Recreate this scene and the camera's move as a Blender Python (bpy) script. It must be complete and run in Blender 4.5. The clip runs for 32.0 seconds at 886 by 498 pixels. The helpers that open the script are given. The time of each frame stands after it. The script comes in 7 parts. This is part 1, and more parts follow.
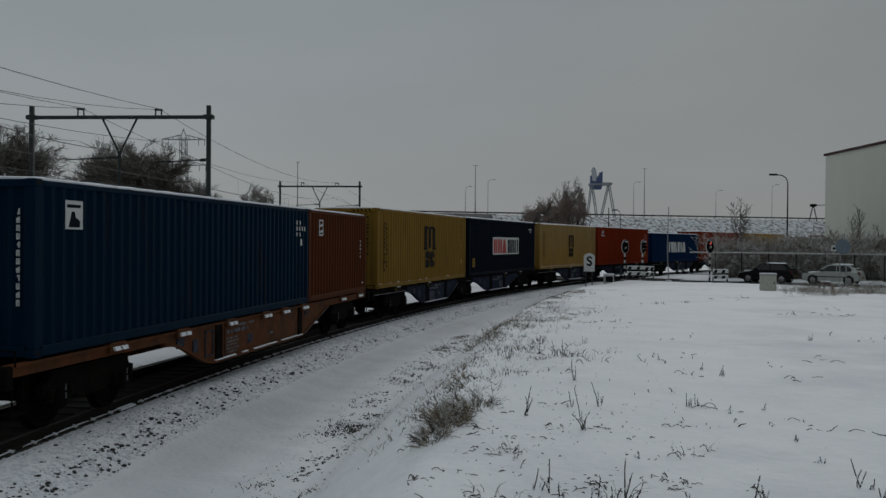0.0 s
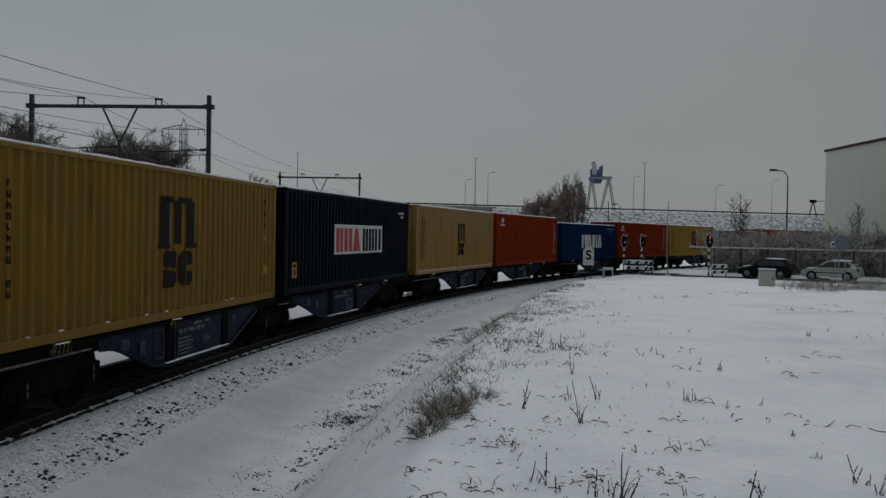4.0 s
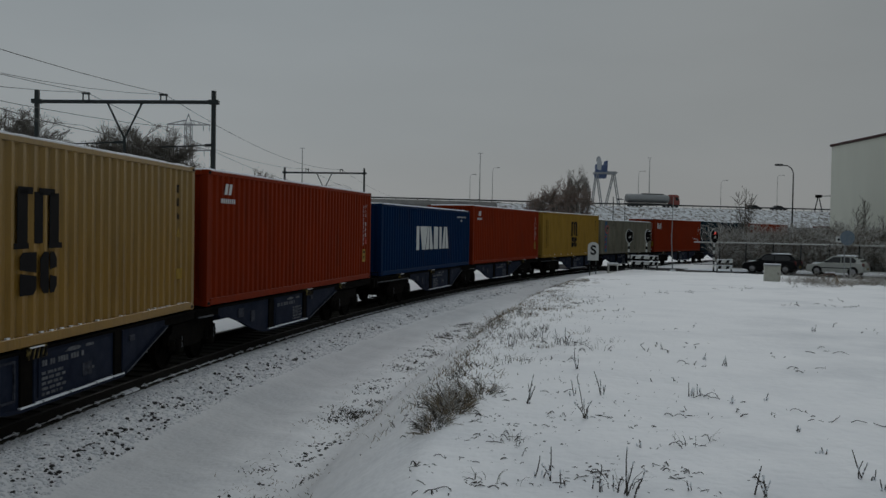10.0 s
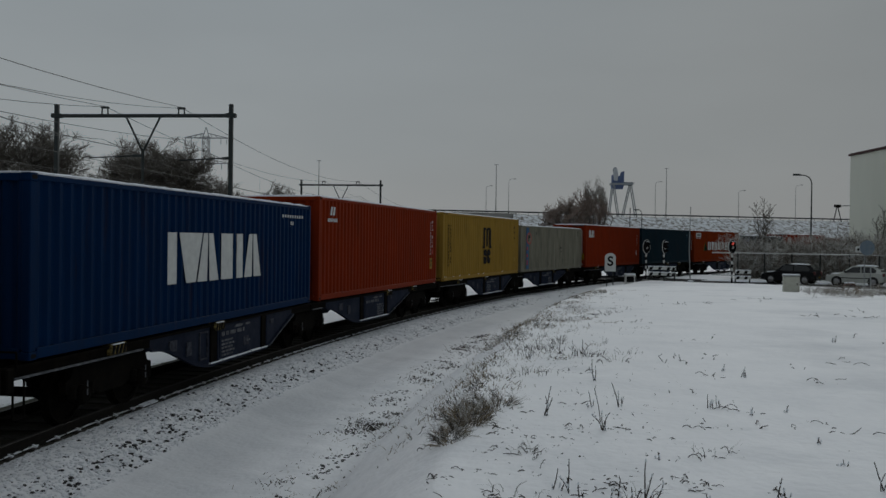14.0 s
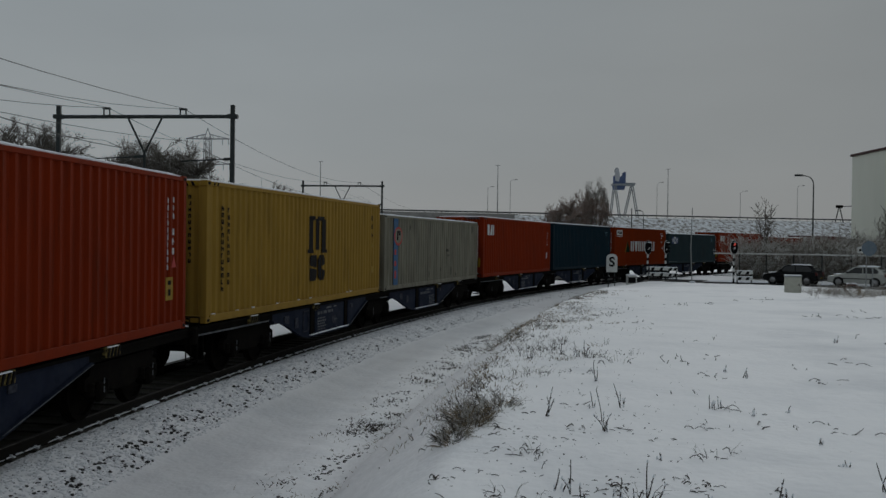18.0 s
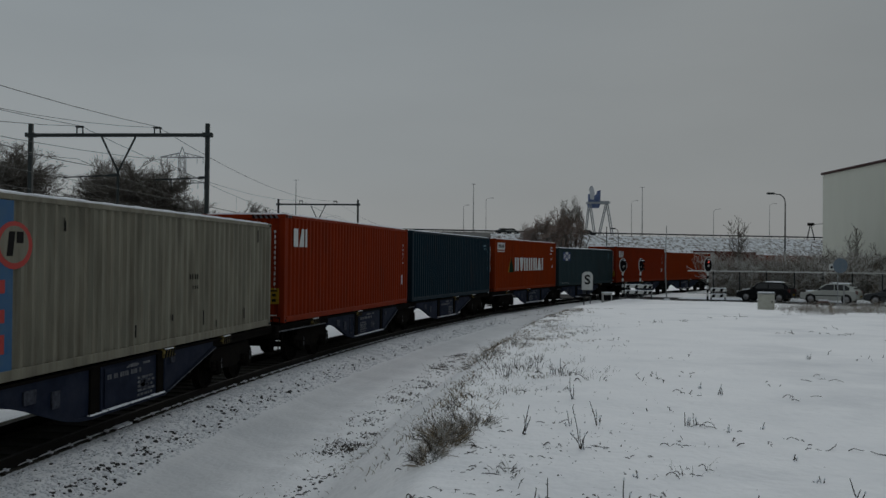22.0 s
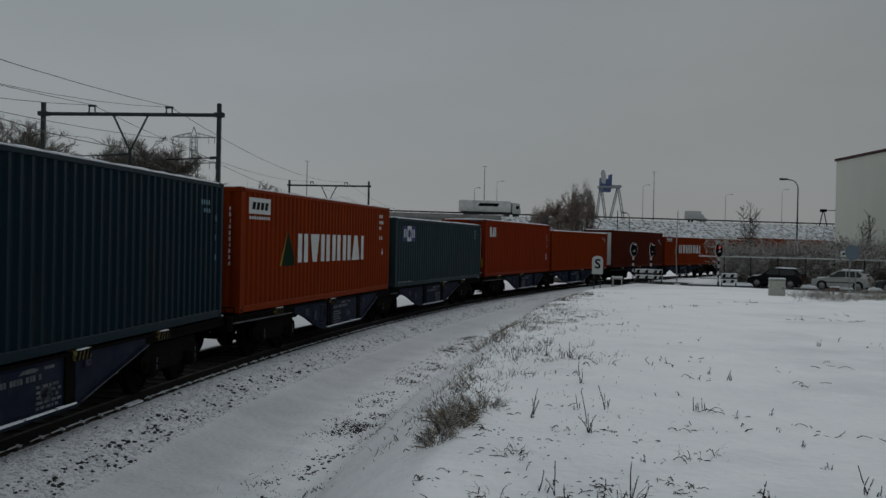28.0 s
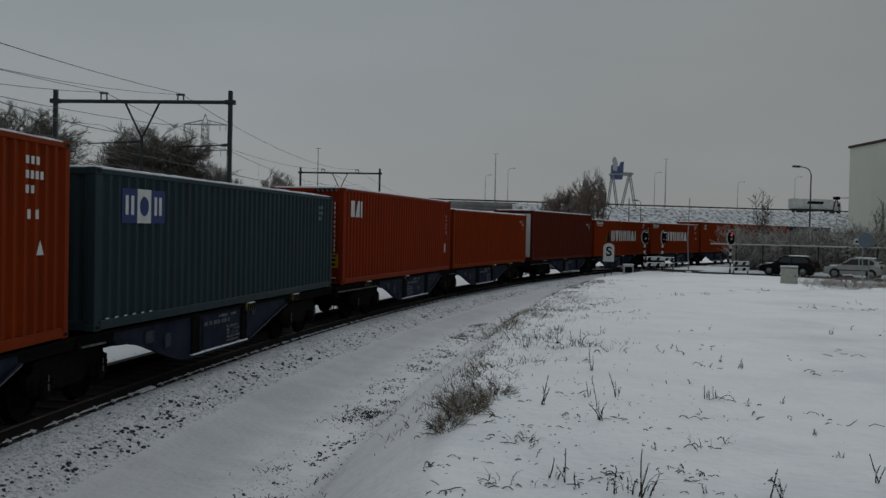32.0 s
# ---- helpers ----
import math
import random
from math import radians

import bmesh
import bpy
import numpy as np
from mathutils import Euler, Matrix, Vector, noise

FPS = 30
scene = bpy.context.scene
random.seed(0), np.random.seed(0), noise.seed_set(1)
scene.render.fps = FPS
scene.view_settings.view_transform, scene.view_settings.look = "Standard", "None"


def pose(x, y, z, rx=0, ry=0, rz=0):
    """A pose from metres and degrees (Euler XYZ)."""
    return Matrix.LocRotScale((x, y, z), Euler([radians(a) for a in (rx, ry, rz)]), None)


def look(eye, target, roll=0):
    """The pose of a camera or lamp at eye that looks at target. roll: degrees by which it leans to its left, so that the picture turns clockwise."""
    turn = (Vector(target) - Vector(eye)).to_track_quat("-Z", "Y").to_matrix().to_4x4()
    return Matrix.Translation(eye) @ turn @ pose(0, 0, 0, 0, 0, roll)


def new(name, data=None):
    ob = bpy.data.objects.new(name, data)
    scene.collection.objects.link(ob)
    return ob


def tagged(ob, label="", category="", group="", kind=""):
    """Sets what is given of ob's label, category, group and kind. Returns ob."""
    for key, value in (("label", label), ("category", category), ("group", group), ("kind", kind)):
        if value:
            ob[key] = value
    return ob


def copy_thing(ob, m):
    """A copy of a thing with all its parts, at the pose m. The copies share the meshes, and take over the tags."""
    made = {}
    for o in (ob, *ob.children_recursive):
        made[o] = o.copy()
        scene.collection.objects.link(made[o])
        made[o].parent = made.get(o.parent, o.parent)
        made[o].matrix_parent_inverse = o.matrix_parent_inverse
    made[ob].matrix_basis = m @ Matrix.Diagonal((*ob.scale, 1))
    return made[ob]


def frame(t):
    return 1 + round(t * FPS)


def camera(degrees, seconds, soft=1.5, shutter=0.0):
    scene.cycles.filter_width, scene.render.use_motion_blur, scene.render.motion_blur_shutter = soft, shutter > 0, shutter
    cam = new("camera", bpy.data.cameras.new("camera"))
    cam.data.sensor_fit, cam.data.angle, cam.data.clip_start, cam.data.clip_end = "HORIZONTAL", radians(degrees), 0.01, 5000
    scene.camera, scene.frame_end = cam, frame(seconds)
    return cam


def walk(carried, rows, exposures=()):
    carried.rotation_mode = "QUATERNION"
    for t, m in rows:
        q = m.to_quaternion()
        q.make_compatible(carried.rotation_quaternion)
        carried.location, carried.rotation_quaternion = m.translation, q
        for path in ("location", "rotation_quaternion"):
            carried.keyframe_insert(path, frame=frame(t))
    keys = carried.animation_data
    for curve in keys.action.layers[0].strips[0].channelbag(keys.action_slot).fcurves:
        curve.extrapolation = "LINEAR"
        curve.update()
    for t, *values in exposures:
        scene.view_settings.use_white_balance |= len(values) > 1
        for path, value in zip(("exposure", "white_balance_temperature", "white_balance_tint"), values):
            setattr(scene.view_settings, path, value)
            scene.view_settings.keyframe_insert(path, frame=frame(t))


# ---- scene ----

# ---- camera ----
EYE = 2.905
TURNS = [  # seconds, yaw, pitch, roll
    (0, -0.899, -0.505, -0.452), (0.5, -1.020, -0.897, -0.805), (1, -1.423, -0.965, -1.019), (1.5, -1.373, -0.846, -0.966),
    (2, -1.308, -0.587, -0.890), (2.5, -1.355, -0.579, -1.009), (3, -1.185, -0.771, -1.050), (3.5, -1.003, -0.908, -0.932),
    (5.5, -0.699, -1.100, -1.252), (6, -0.837, -0.963, -1.172), (6.5, -0.696, -0.794, -1.137), (7, -0.576, -0.953, -1.108),
    (7.5, -0.736, -0.770, -1.169), (8, -0.750, -0.916, -1.009), (8.5, -0.741, -0.956, -0.984), (9, -0.631, -1.163, -0.885),
    (9.5, -0.755, -1.305, -1.013), (10, -0.640, -1.296, -0.969), (10.5, -0.588, -1.224, -0.906), (11, -0.378, -0.940, -1.056),
    (11.5, 0.110, -0.348, -0.972), (12, 0.252, -0.501, -0.939), (12.5, 0.358, -0.650, -0.895), (13, 0.416, -0.508, -0.993),
    (13.5, 0.601, -0.654, -0.975), (14, 0.398, -0.579, -0.736), (14.5, 0.218, -0.789, -0.760), (16.5, 0.783, -0.683, -0.701),
    (17, 0.553, -0.512, -0.782), (17.5, 0.471, -0.422, -0.828), (18, 0.497, -0.533, -0.718), (18.5, 0.269, -0.468, -0.789),
    (19, -0.004, -0.551, -0.646), (19.5, -0.528, -0.382, -0.585), (20, -0.483, -0.191, -0.558), (20.5, -0.458, -0.162, -0.365),
    (21, -0.250, 0.181, -0.415), (21.5, -0.591, 0.408, -0.481), (22, -1.024, 0.648, -0.556), (22.5, -0.886, 0.704, -0.407),
    (23, -0.791, 0.392, -0.499), (23.5, -0.848, 0.249, -0.553), (24, -0.738, 0.090, -0.549), (24.5, -0.558, -0.141, -0.697),
    (25, -0.249, -0.288, -0.749), (25.5, -0.237, -0.276, -0.787), (27.5, -0.259, -0.124, -1.098), (28, -0.371, -0.470, -1.166),
    (28.5, -0.255, -0.564, -1.136), (29, -0.175, -0.669, -1.150), (29.5, -0.008, -0.833, -1.121), (30, -0.028, -1.007, -1.102),
    (30.5, -0.199, -1.092, -1.046), (31, -0.270, -1.357, -1.156), (31.5, 0.002, -1.415, -1.142), (32, 0.320, -1.284, -1.211)]
EXPO = -1.86
cam = camera(52.21, 32.0, soft=1.5)
walk(cam, [(t, pose(0, 0, EYE, 90 + p, r, yw)) for t, yw, p, r in TURNS], [(0.0, EXPO), (32.0, EXPO)])

# ---- sky and sun: a dull overcast winter day ----
world = bpy.data.worlds.new("winter_sky")
scene.world = world
world.use_nodes = True
wn, wl = world.node_tree.nodes, world.node_tree.links
wn.clear()
sky = wn.new("ShaderNodeTexSky")
sky.sky_type = "NISHITA"
sky.sun_disc = False
sky.sun_elevation, sky.sun_rotation = radians(20), radians(20)
sky.air_density, sky.dust_density = 1.0, 6.0
coord = wn.new("ShaderNodeTexCoord")
sep = wn.new("ShaderNodeSeparateXYZ")
ramp = wn.new("ShaderNodeValToRGB")
cl = wn.new("ShaderNodeTexNoise")
cl.inputs["Scale"].default_value, cl.inputs["Detail"].default_value = 2.2, 5.0
mp = wn.new("ShaderNodeMapping")
mp.inputs["Scale"].default_value = (1.0, 1.0, 3.5)
for e, (p, c) in zip((ramp.color_ramp.elements[0], ramp.color_ramp.elements[1]), ((0.0, (1.23, 1.26, 1.25, 1)), (1.0, (1.66, 1.86, 2.02, 1)))):
    e.position, e.color = p, c
e = ramp.color_ramp.elements.new(0.10)
e.color = (1.10, 1.195, 1.235, 1)
e = ramp.color_ramp.elements.new(0.28)
e.color = (1.02, 1.145, 1.22, 1)
mixc = wn.new("ShaderNodeMix")
mixc.data_type = "RGBA"
mixc.blend_type = "MULTIPLY"
mixc.inputs["Factor"].default_value = 0.22
mixs = wn.new("ShaderNodeMix")
mixs.data_type = "RGBA"
mixs.inputs["Factor"].default_value = 0.99
gain = wn.new("ShaderNodeVectorMath")
gain.operation = "SCALE"
gain.inputs["Scale"].default_value = 0.10
bg = wn.new("ShaderNodeBackground")
bg.inputs["Strength"].default_value = 1.0
wo = wn.new("ShaderNodeOutputWorld")
wl.new(coord.outputs["Generated"], sep.inputs[0])
wl.new(sep.outputs["Z"], ramp.inputs[0])
wl.new(coord.outputs["Generated"], mp.inputs[0])
wl.new(mp.outputs[0], cl.inputs["Vector"])
wl.new(ramp.outputs[0], mixc.inputs["A"])
wl.new(cl.outputs["Fac"], mixc.inputs["B"])
wl.new(sky.outputs[0], gain.inputs[0])
wl.new(gain.outputs[0], mixs.inputs["A"])
dim = wn.new("ShaderNodeMapRange")
dim.interpolation_type = "SMOOTHSTEP"
for key, v in (("From Min", -0.55), ("From Max", 0.60), ("To Min", 1.03), ("To Max", 0.79)):
    dim.inputs[key].default_value = v
west = wn.new("ShaderNodeVectorMath")
west.operation = "SCALE"
wl.new(sep.outputs["X"], dim.inputs["Value"])
wl.new(mixc.outputs["Result"], west.inputs[0])
wl.new(dim.outputs[0], west.inputs["Scale"])
wl.new(west.outputs[0], mixs.inputs["B"])
wl.new(mixs.outputs["Result"], bg.inputs["Color"])
wl.new(bg.outputs[0], wo.inputs[0])
sun = new("sun", bpy.data.lights.new("sun", "SUN"))
sun.data.energy, sun.data.angle, sun.data.color = 1.5, radians(25), (1.0, 0.99, 0.96)
sun.matrix_world = look((36, 99, 38), (0, 0, 0))


# ---- materials ----
def mat(name, c, rough=0.6, metal=0.0, c2=None, scale=6.0, amount=0.5, bump=0.0, bscale=60.0, dirt=None, dscale=0.8, dlow=0.45, dhigh=0.75, stretch=(1, 1, 1), spec=0.5, emit=0.0):
    """A surface with fine grain between c and c2, and larger stains of the colour dirt."""
    m = bpy.data.materials.new(name)
    m.use_nodes = True
    n, l = m.node_tree.nodes, m.node_tree.links
    b = n["Principled BSDF"]
    b.inputs["Roughness"].default_value, b.inputs["Metallic"].default_value = rough, metal
    b.inputs["Specular IOR Level"].default_value = spec
    co = n.new("ShaderNodeTexCoord")
    mpg = n.new("ShaderNodeMapping")
    mpg.inputs["Scale"].default_value = stretch
    l.new(co.outputs["Object"], mpg.inputs[0])
    c2 = c2 or tuple(x * 0.82 for x in c)
    nz = n.new("ShaderNodeTexNoise")
    nz.inputs["Scale"].default_value, nz.inputs["Detail"].default_value = scale, 6.0
    l.new(mpg.outputs[0], nz.inputs["Vector"])
    mx = n.new("ShaderNodeMix")
    mx.data_type = "RGBA"
    mx.inputs["A"].default_value, mx.inputs["B"].default_value = (*c, 1), (*c2, 1)
    mr = n.new("ShaderNodeMapRange")
    mr.inputs["From Min"].default_value, mr.inputs["From Max"].default_value = 0.5 - amount / 2, 0.5 + amount / 2
    l.new(nz.outputs["Fac"], mr.inputs["Value"])
    l.new(mr.outputs[0], mx.inputs["Factor"])
    out = mx.outputs["Result"]
    if dirt:
        nd = n.new("ShaderNodeTexNoise")
        nd.inputs["Scale"].default_value, nd.inputs["Detail"].default_value, nd.inputs["Roughness"].default_value = dscale, 8.0, 0.65
        l.new(mpg.outputs[0], nd.inputs["Vector"])
        rd = n.new("ShaderNodeMapRange")
        rd.inputs["From Min"].default_value, rd.inputs["From Max"].default_value = dlow, dhigh
        l.new(nd.outputs["Fac"], rd.inputs["Value"])
        md = n.new("ShaderNodeMix")
        md.data_type = "RGBA"
        md.inputs["B"].default_value = (*dirt, 1)
        l.new(rd.outputs[0], md.inputs["Factor"])
        l.new(out, md.inputs["A"])
        out = md.outputs["Result"]
    l.new(out, b.inputs["Base Color"])
    if bump:
        nb = n.new("ShaderNodeTexNoise")
        nb.inputs["Scale"].default_value, nb.inputs["Detail"].default_value = bscale, 4.0
        l.new(mpg.outputs[0], nb.inputs["Vector"])
        bp = n.new("ShaderNodeBump")
        bp.inputs["Strength"].default_value, bp.inputs["Distance"].default_value = 1.0, bump
        l.new(nb.outputs["Fac"], bp.inputs["Height"])
        l.new(bp.outputs[0], b.inputs["Normal"])
    if emit:
        b.inputs["Emission Color"].default_value, b.inputs["Emission Strength"].default_value = (*c, 1), emit
    return m


def paint(name, c, fade=0.25, rust=(0.035, 0.018, 0.011), gloss=0.03, sheen=0.6, wear=0.56, grain=5.0, sky_sheen=None):
    """Weathered container paint: vertical streaks of grime and some rust."""
    m = mat(name, c, sheen, 0.0, tuple(x * (1 - fade) + 0.008 * fade for x in c), 3.0, 0.5, 0.004, 30.0, stretch=(1, 1, 0.25), spec=gloss)
    n, l = m.node_tree.nodes, m.node_tree.links
    b = n["Principled BSDF"]
    src = b.inputs["Base Color"].links[0].from_socket
    co = n.new("ShaderNodeTexCoord")
    mg = n.new("ShaderNodeMapping")
    mg.inputs["Scale"].default_value = (grain, grain, 0.35)
    nz = n.new("ShaderNodeTexNoise")
    nz.inputs["Scale"].default_value, nz.inputs["Detail"].default_value, nz.inputs["Roughness"].default_value = 1.3, 8.0, 0.7
    rg = n.new("ShaderNodeMapRange")
    rg.inputs["From Min"].default_value, rg.inputs["From Max"].default_value, rg.inputs["To Max"].default_value = wear, 1.36 - wear, 0.75
    md = n.new("ShaderNodeMix")
    md.data_type = "RGBA"
    md.inputs["B"].default_value = (*rust, 1)
    l.new(co.outputs["Object"], mg.inputs[0])
    l.new(mg.outputs[0], nz.inputs["Vector"])
    l.new(nz.outputs["Fac"], rg.inputs["Value"])
    l.new(rg.outputs[0], md.inputs["Factor"])
    l.new(src, md.inputs["A"])
    l.new(md.outputs["Result"], b.inputs["Base Color"])
    if sky_sheen:  # sky sheen painted into the colour: paler streaks, stronger towards the top rail
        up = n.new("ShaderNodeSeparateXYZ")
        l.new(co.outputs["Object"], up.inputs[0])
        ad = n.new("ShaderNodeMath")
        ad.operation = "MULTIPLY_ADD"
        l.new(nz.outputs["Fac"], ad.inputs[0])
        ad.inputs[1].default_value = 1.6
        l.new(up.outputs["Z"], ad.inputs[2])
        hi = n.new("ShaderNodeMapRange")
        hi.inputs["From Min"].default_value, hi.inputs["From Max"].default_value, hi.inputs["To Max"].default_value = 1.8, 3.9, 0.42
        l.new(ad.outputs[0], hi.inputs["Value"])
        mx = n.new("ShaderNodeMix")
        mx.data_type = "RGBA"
        mx.inputs["B"].default_value = (*sky_sheen, 1)
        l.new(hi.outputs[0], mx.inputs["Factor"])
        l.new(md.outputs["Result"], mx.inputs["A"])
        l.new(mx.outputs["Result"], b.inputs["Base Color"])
    return m


SNOW = mat("snow", (0.895, 0.89, 0.89), 0.75, 0, (0.81, 0.81, 0.82), 1.2, 0.6, 0.02, 9.0, spec=0.2, dirt=(0.64, 0.65, 0.67), dscale=0.22, dlow=0.52, dhigh=0.72)


def thin_snow(m):
    """Where the snow lies thin, the attribute 'thin' lets grit show through it; 'slush' greys it, for slush and painted
    shade.
    """
    n, l = m.node_tree.nodes, m.node_tree.links
    b = n["Principled BSDF"]
    src = b.inputs["Base Color"].links[0].from_socket
    at = n.new("ShaderNodeAttribute")
    at.attribute_name = "thin"
    co = n.new("ShaderNodeTexCoord")
    fine = n.new("ShaderNodeTexNoise")
    fine.inputs["Scale"].default_value, fine.inputs["Detail"].default_value, fine.inputs["Roughness"].default_value = 16.0, 6.0, 0.7
    l.new(co.outputs["Object"], fine.inputs["Vector"])
    add = n.new("ShaderNodeMath")
    add.operation = "MULTIPLY_ADD"
    l.new(at.outputs["Fac"], add.inputs[0])
    add.inputs[1].default_value = 0.42
    l.new(fine.outputs["Fac"], add.inputs[2])
    rg = n.new("ShaderNodeMapRange")
    rg.inputs["From Min"].default_value, rg.inputs["From Max"].default_value = 0.80, 0.97
    l.new(add.outputs[0], rg.inputs["Value"])
    wet = n.new("ShaderNodeMix")
    wet.data_type = "RGBA"
    wet.inputs["B"].default_value = (0.43, 0.445, 0.46, 1)
    slush = n.new("ShaderNodeAttribute")
    slush.attribute_name = "slush"
    l.new(slush.outputs["Fac"], wet.inputs["Factor"])
    l.new(src, wet.inputs["A"])
    mx = n.new("ShaderNodeMix")
    mx.data_type = "RGBA"
    mx.inputs["B"].default_value = (0.060, 0.056, 0.050, 1)
    l.new(rg.outputs[0], mx.inputs["Factor"])
    l.new(wet.outputs["Result"], mx.inputs["A"])
    l.new(mx.outputs["Result"], b.inputs["Base Color"])


thin_snow(SNOW)
SNOW_CAP = mat("snow_cap", (0.80, 0.82, 0.85), 0.8, 0, (0.66, 0.68, 0.72), 4.0, 0.6, 0.02, 20.0, spec=0.2)
BALLAST = mat("ballast", (0.05, 0.048, 0.038), 0.95, 0, (0.085, 0.08, 0.066), 28.0, 0.4, 0.05, 35.0, dirt=(0.03, 0.027, 0.018), dscale=1.5, spec=0.1)
SNOW_LUMP = mat("snowed_stone", (0.70, 0.71, 0.73), 0.8, 0, (0.52, 0.53, 0.55), 9.0, 0.5, 0.01, 40.0, spec=0.2)
STONE = mat("stone", (0.040, 0.038, 0.035), 0.9, 0, (0.020, 0.019, 0.018), 12.0, 0.6, 0.01, 60.0)
SLEEPER = mat("sleeper", (0.045, 0.040, 0.031), 0.9, 0, (0.026, 0.023, 0.018), 14.0, 0.6, 0.01, 50.0, stretch=(1, 6, 1))
RAILSIDE = mat("rail_rust", (0.011, 0.009, 0.007), 0.85, 0.0, (0.007, 0.006, 0.005), 20.0, spec=0.1)
RAILTOP = mat("rail_top", (0.075, 0.072, 0.07), 0.6, 1.0, (0.05, 0.046, 0.042), 10.0)
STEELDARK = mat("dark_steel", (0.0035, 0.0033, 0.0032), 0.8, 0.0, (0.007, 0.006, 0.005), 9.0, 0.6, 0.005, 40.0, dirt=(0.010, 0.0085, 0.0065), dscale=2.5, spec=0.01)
WAGONBLUE = mat("wagon_blue", (0.012, 0.017, 0.034), 0.7, 0, (0.006, 0.009, 0.019), 5.0, 0.6, 0.003, 40.0, spec=0.03, dirt=(0.020, 0.025, 0.040), dscale=2.2, dlow=0.42, dhigh=0.7)
WAGONORANGE = mat("wagon_orange", (0.115, 0.044, 0.019), 0.7, 0, (0.07, 0.027, 0.012), 5.0, 0.6, 0.003, 40.0, dirt=(0.035, 0.022, 0.015), dscale=2.0, spec=0.03)
YELLOWSTEEL = mat("yellow_steel", (0.19, 0.145, 0.05), 0.7, 0, (0.012, 0.011, 0.008), 14.0, 0.25, spec=0.05)
GALV = mat("galvanised", (0.030, 0.036, 0.036), 0.6, 0.0, (0.021, 0.026, 0.026), 5.0, spec=0.2)
GALVLIGHT = mat("galvanised_light", (0.30, 0.31, 0.31), 0.5, 0.5, (0.22, 0.23, 0.23), 5.0)
WIRE = mat("wire", (0.035, 0.038, 0.036), 0.6, 0.4)
WHITE = mat("white_paint", (0.56, 0.57, 0.55), 0.6, 0, (0.40, 0.41, 0.40), 7.0, 0.7, spec=0.2)
BLACK = mat("black_paint", (0.007, 0.007, 0.008), 0.7, 0, (0.011, 0.010, 0.010), 7.0, spec=0.03)
YELLOWP = mat("yellow_label", (0.30, 0.18, 0.010), 0.6, 0, (0.18, 0.11, 0.010), 9.0, spec=0.1)


# ---- mesh building ----
class Mesh:
    """Collects faces of one part."""

    def __init__(self):
        self.v, self.f = [], []

    def add(self, vs, fs):
        o = len(self.v)
        self.v += [tuple(p) for p in vs]
        self.f += [tuple(i + o for i in q) for q in fs]
        return self

    def box(self, x0, x1, y0, y1, z0, z1, b=0.0):
        """A box, with its upright edges and rims bevelled by b."""
        if not b:
            return self.add([(x, y, z) for z in (z0, z1) for y in (y0, y1) for x in (x0, x1)],
                            [(0, 2, 3, 1), (4, 5, 7, 6), (0, 1, 5, 4), (2, 6, 7, 3), (0, 4, 6, 2), (1, 3, 7, 5)])
        ring = lambda e, z: [(x0 + e, y0 + b, z), (x0 + b, y0 + e, z), (x1 - b, y0 + e, z), (x1 - e, y0 + b, z), (x1 - e, y1 - b, z), (x1 - b, y1 - e, z), (x0 + b, y1 - e, z), (x0 + e, y1 - b, z)]
        inner = lambda z: [(min(max(x, x0 + b), x1 - b), min(max(y, y0 + b), y1 - b), z) for x, y, z in ring(0, z)]
        return self.loft([inner(z0), ring(0, z0 + b), ring(0, z1 - b), inner(z1)])

    def loft(self, rings, caps=True, closed=True):
        k = len(rings[0])
        vs = [p for r in rings for p in r]
        fs = []
        for i in range(len(rings) - 1):
            for j in range(k if closed else k - 1):
                a, b2 = i * k + j, i * k + (j + 1) % k
                fs.append((a, b2, b2 + k, a + k))
        if caps:
            fs += [tuple(reversed(range(k))), tuple(range(len(vs) - k, len(vs)))]
        return self.add(vs, fs)

    def prism(self, outline, y0, y1, axis="y"):
        """The outline of (a, b) pairs pushed along an axis."""
        put = {"y": lambda a, b, c: (a, c, b), "z": lambda a, b, c: (a, b, c), "x": lambda a, b, c: (c, a, b)}[axis]
        return self.loft([[put(a, b, c) for a, b in outline] for c in (y0, y1)])

    def rod(self, p, q, r, r2=None, n=8, caps=True):
        p, q = Vector(p), Vector(q)
        w = (q - p).normalized()
        u = w.orthogonal().normalized()
        t = w.cross(u)
        r2 = r if r2 is None else r2
        ring = lambda o, k: [o + (u * math.cos(a) + t * math.sin(a)) * k for a in [2 * math.pi * i / n for i in range(n)]]
        return self.loft([ring(p, r), ring(q, r2)], caps)

    def tube(self, pts, r, n=5, r2=None):
        """A bent rod through the points."""
        pts = [Vector(p) for p in pts]
        r2 = r if r2 is None else r2
        rings = []
        u = None
        for i, p in enumerate(pts):
            w = (pts[min(i + 1, len(pts) - 1)] - pts[max(i - 1, 0)]).normalized()
            u = w.orthogonal().normalized() if u is None else (u - w * u.dot(w)).normalized()
            t = w.cross(u)
            k = r + (r2 - r) * i / (len(pts) - 1)
            rings.append([p + (u * math.cos(a) + t * math.sin(a)) * k for a in [2 * math.pi * j / n for j in range(n)]])
        return self.loft(rings)

    def turned(self, profile, p, w, n=16):
        """A turned body: (radius, way along w) pairs about the axis w through p."""
        p, w = Vector(p), Vector(w).normalized()
        u = w.orthogonal().normalized()
        t = w.cross(u)
        return self.loft([[p + w * d + (u * math.cos(a) + t * math.sin(a)) * r for a in [2 * math.pi * i / n for i in range(n)]] for r, d in profile])

    def data(self, name, material):
        me = bpy.data.meshes.new(name)
        me.from_pydata(self.v, [], self.f)
        me.materials.append(material)
        return me


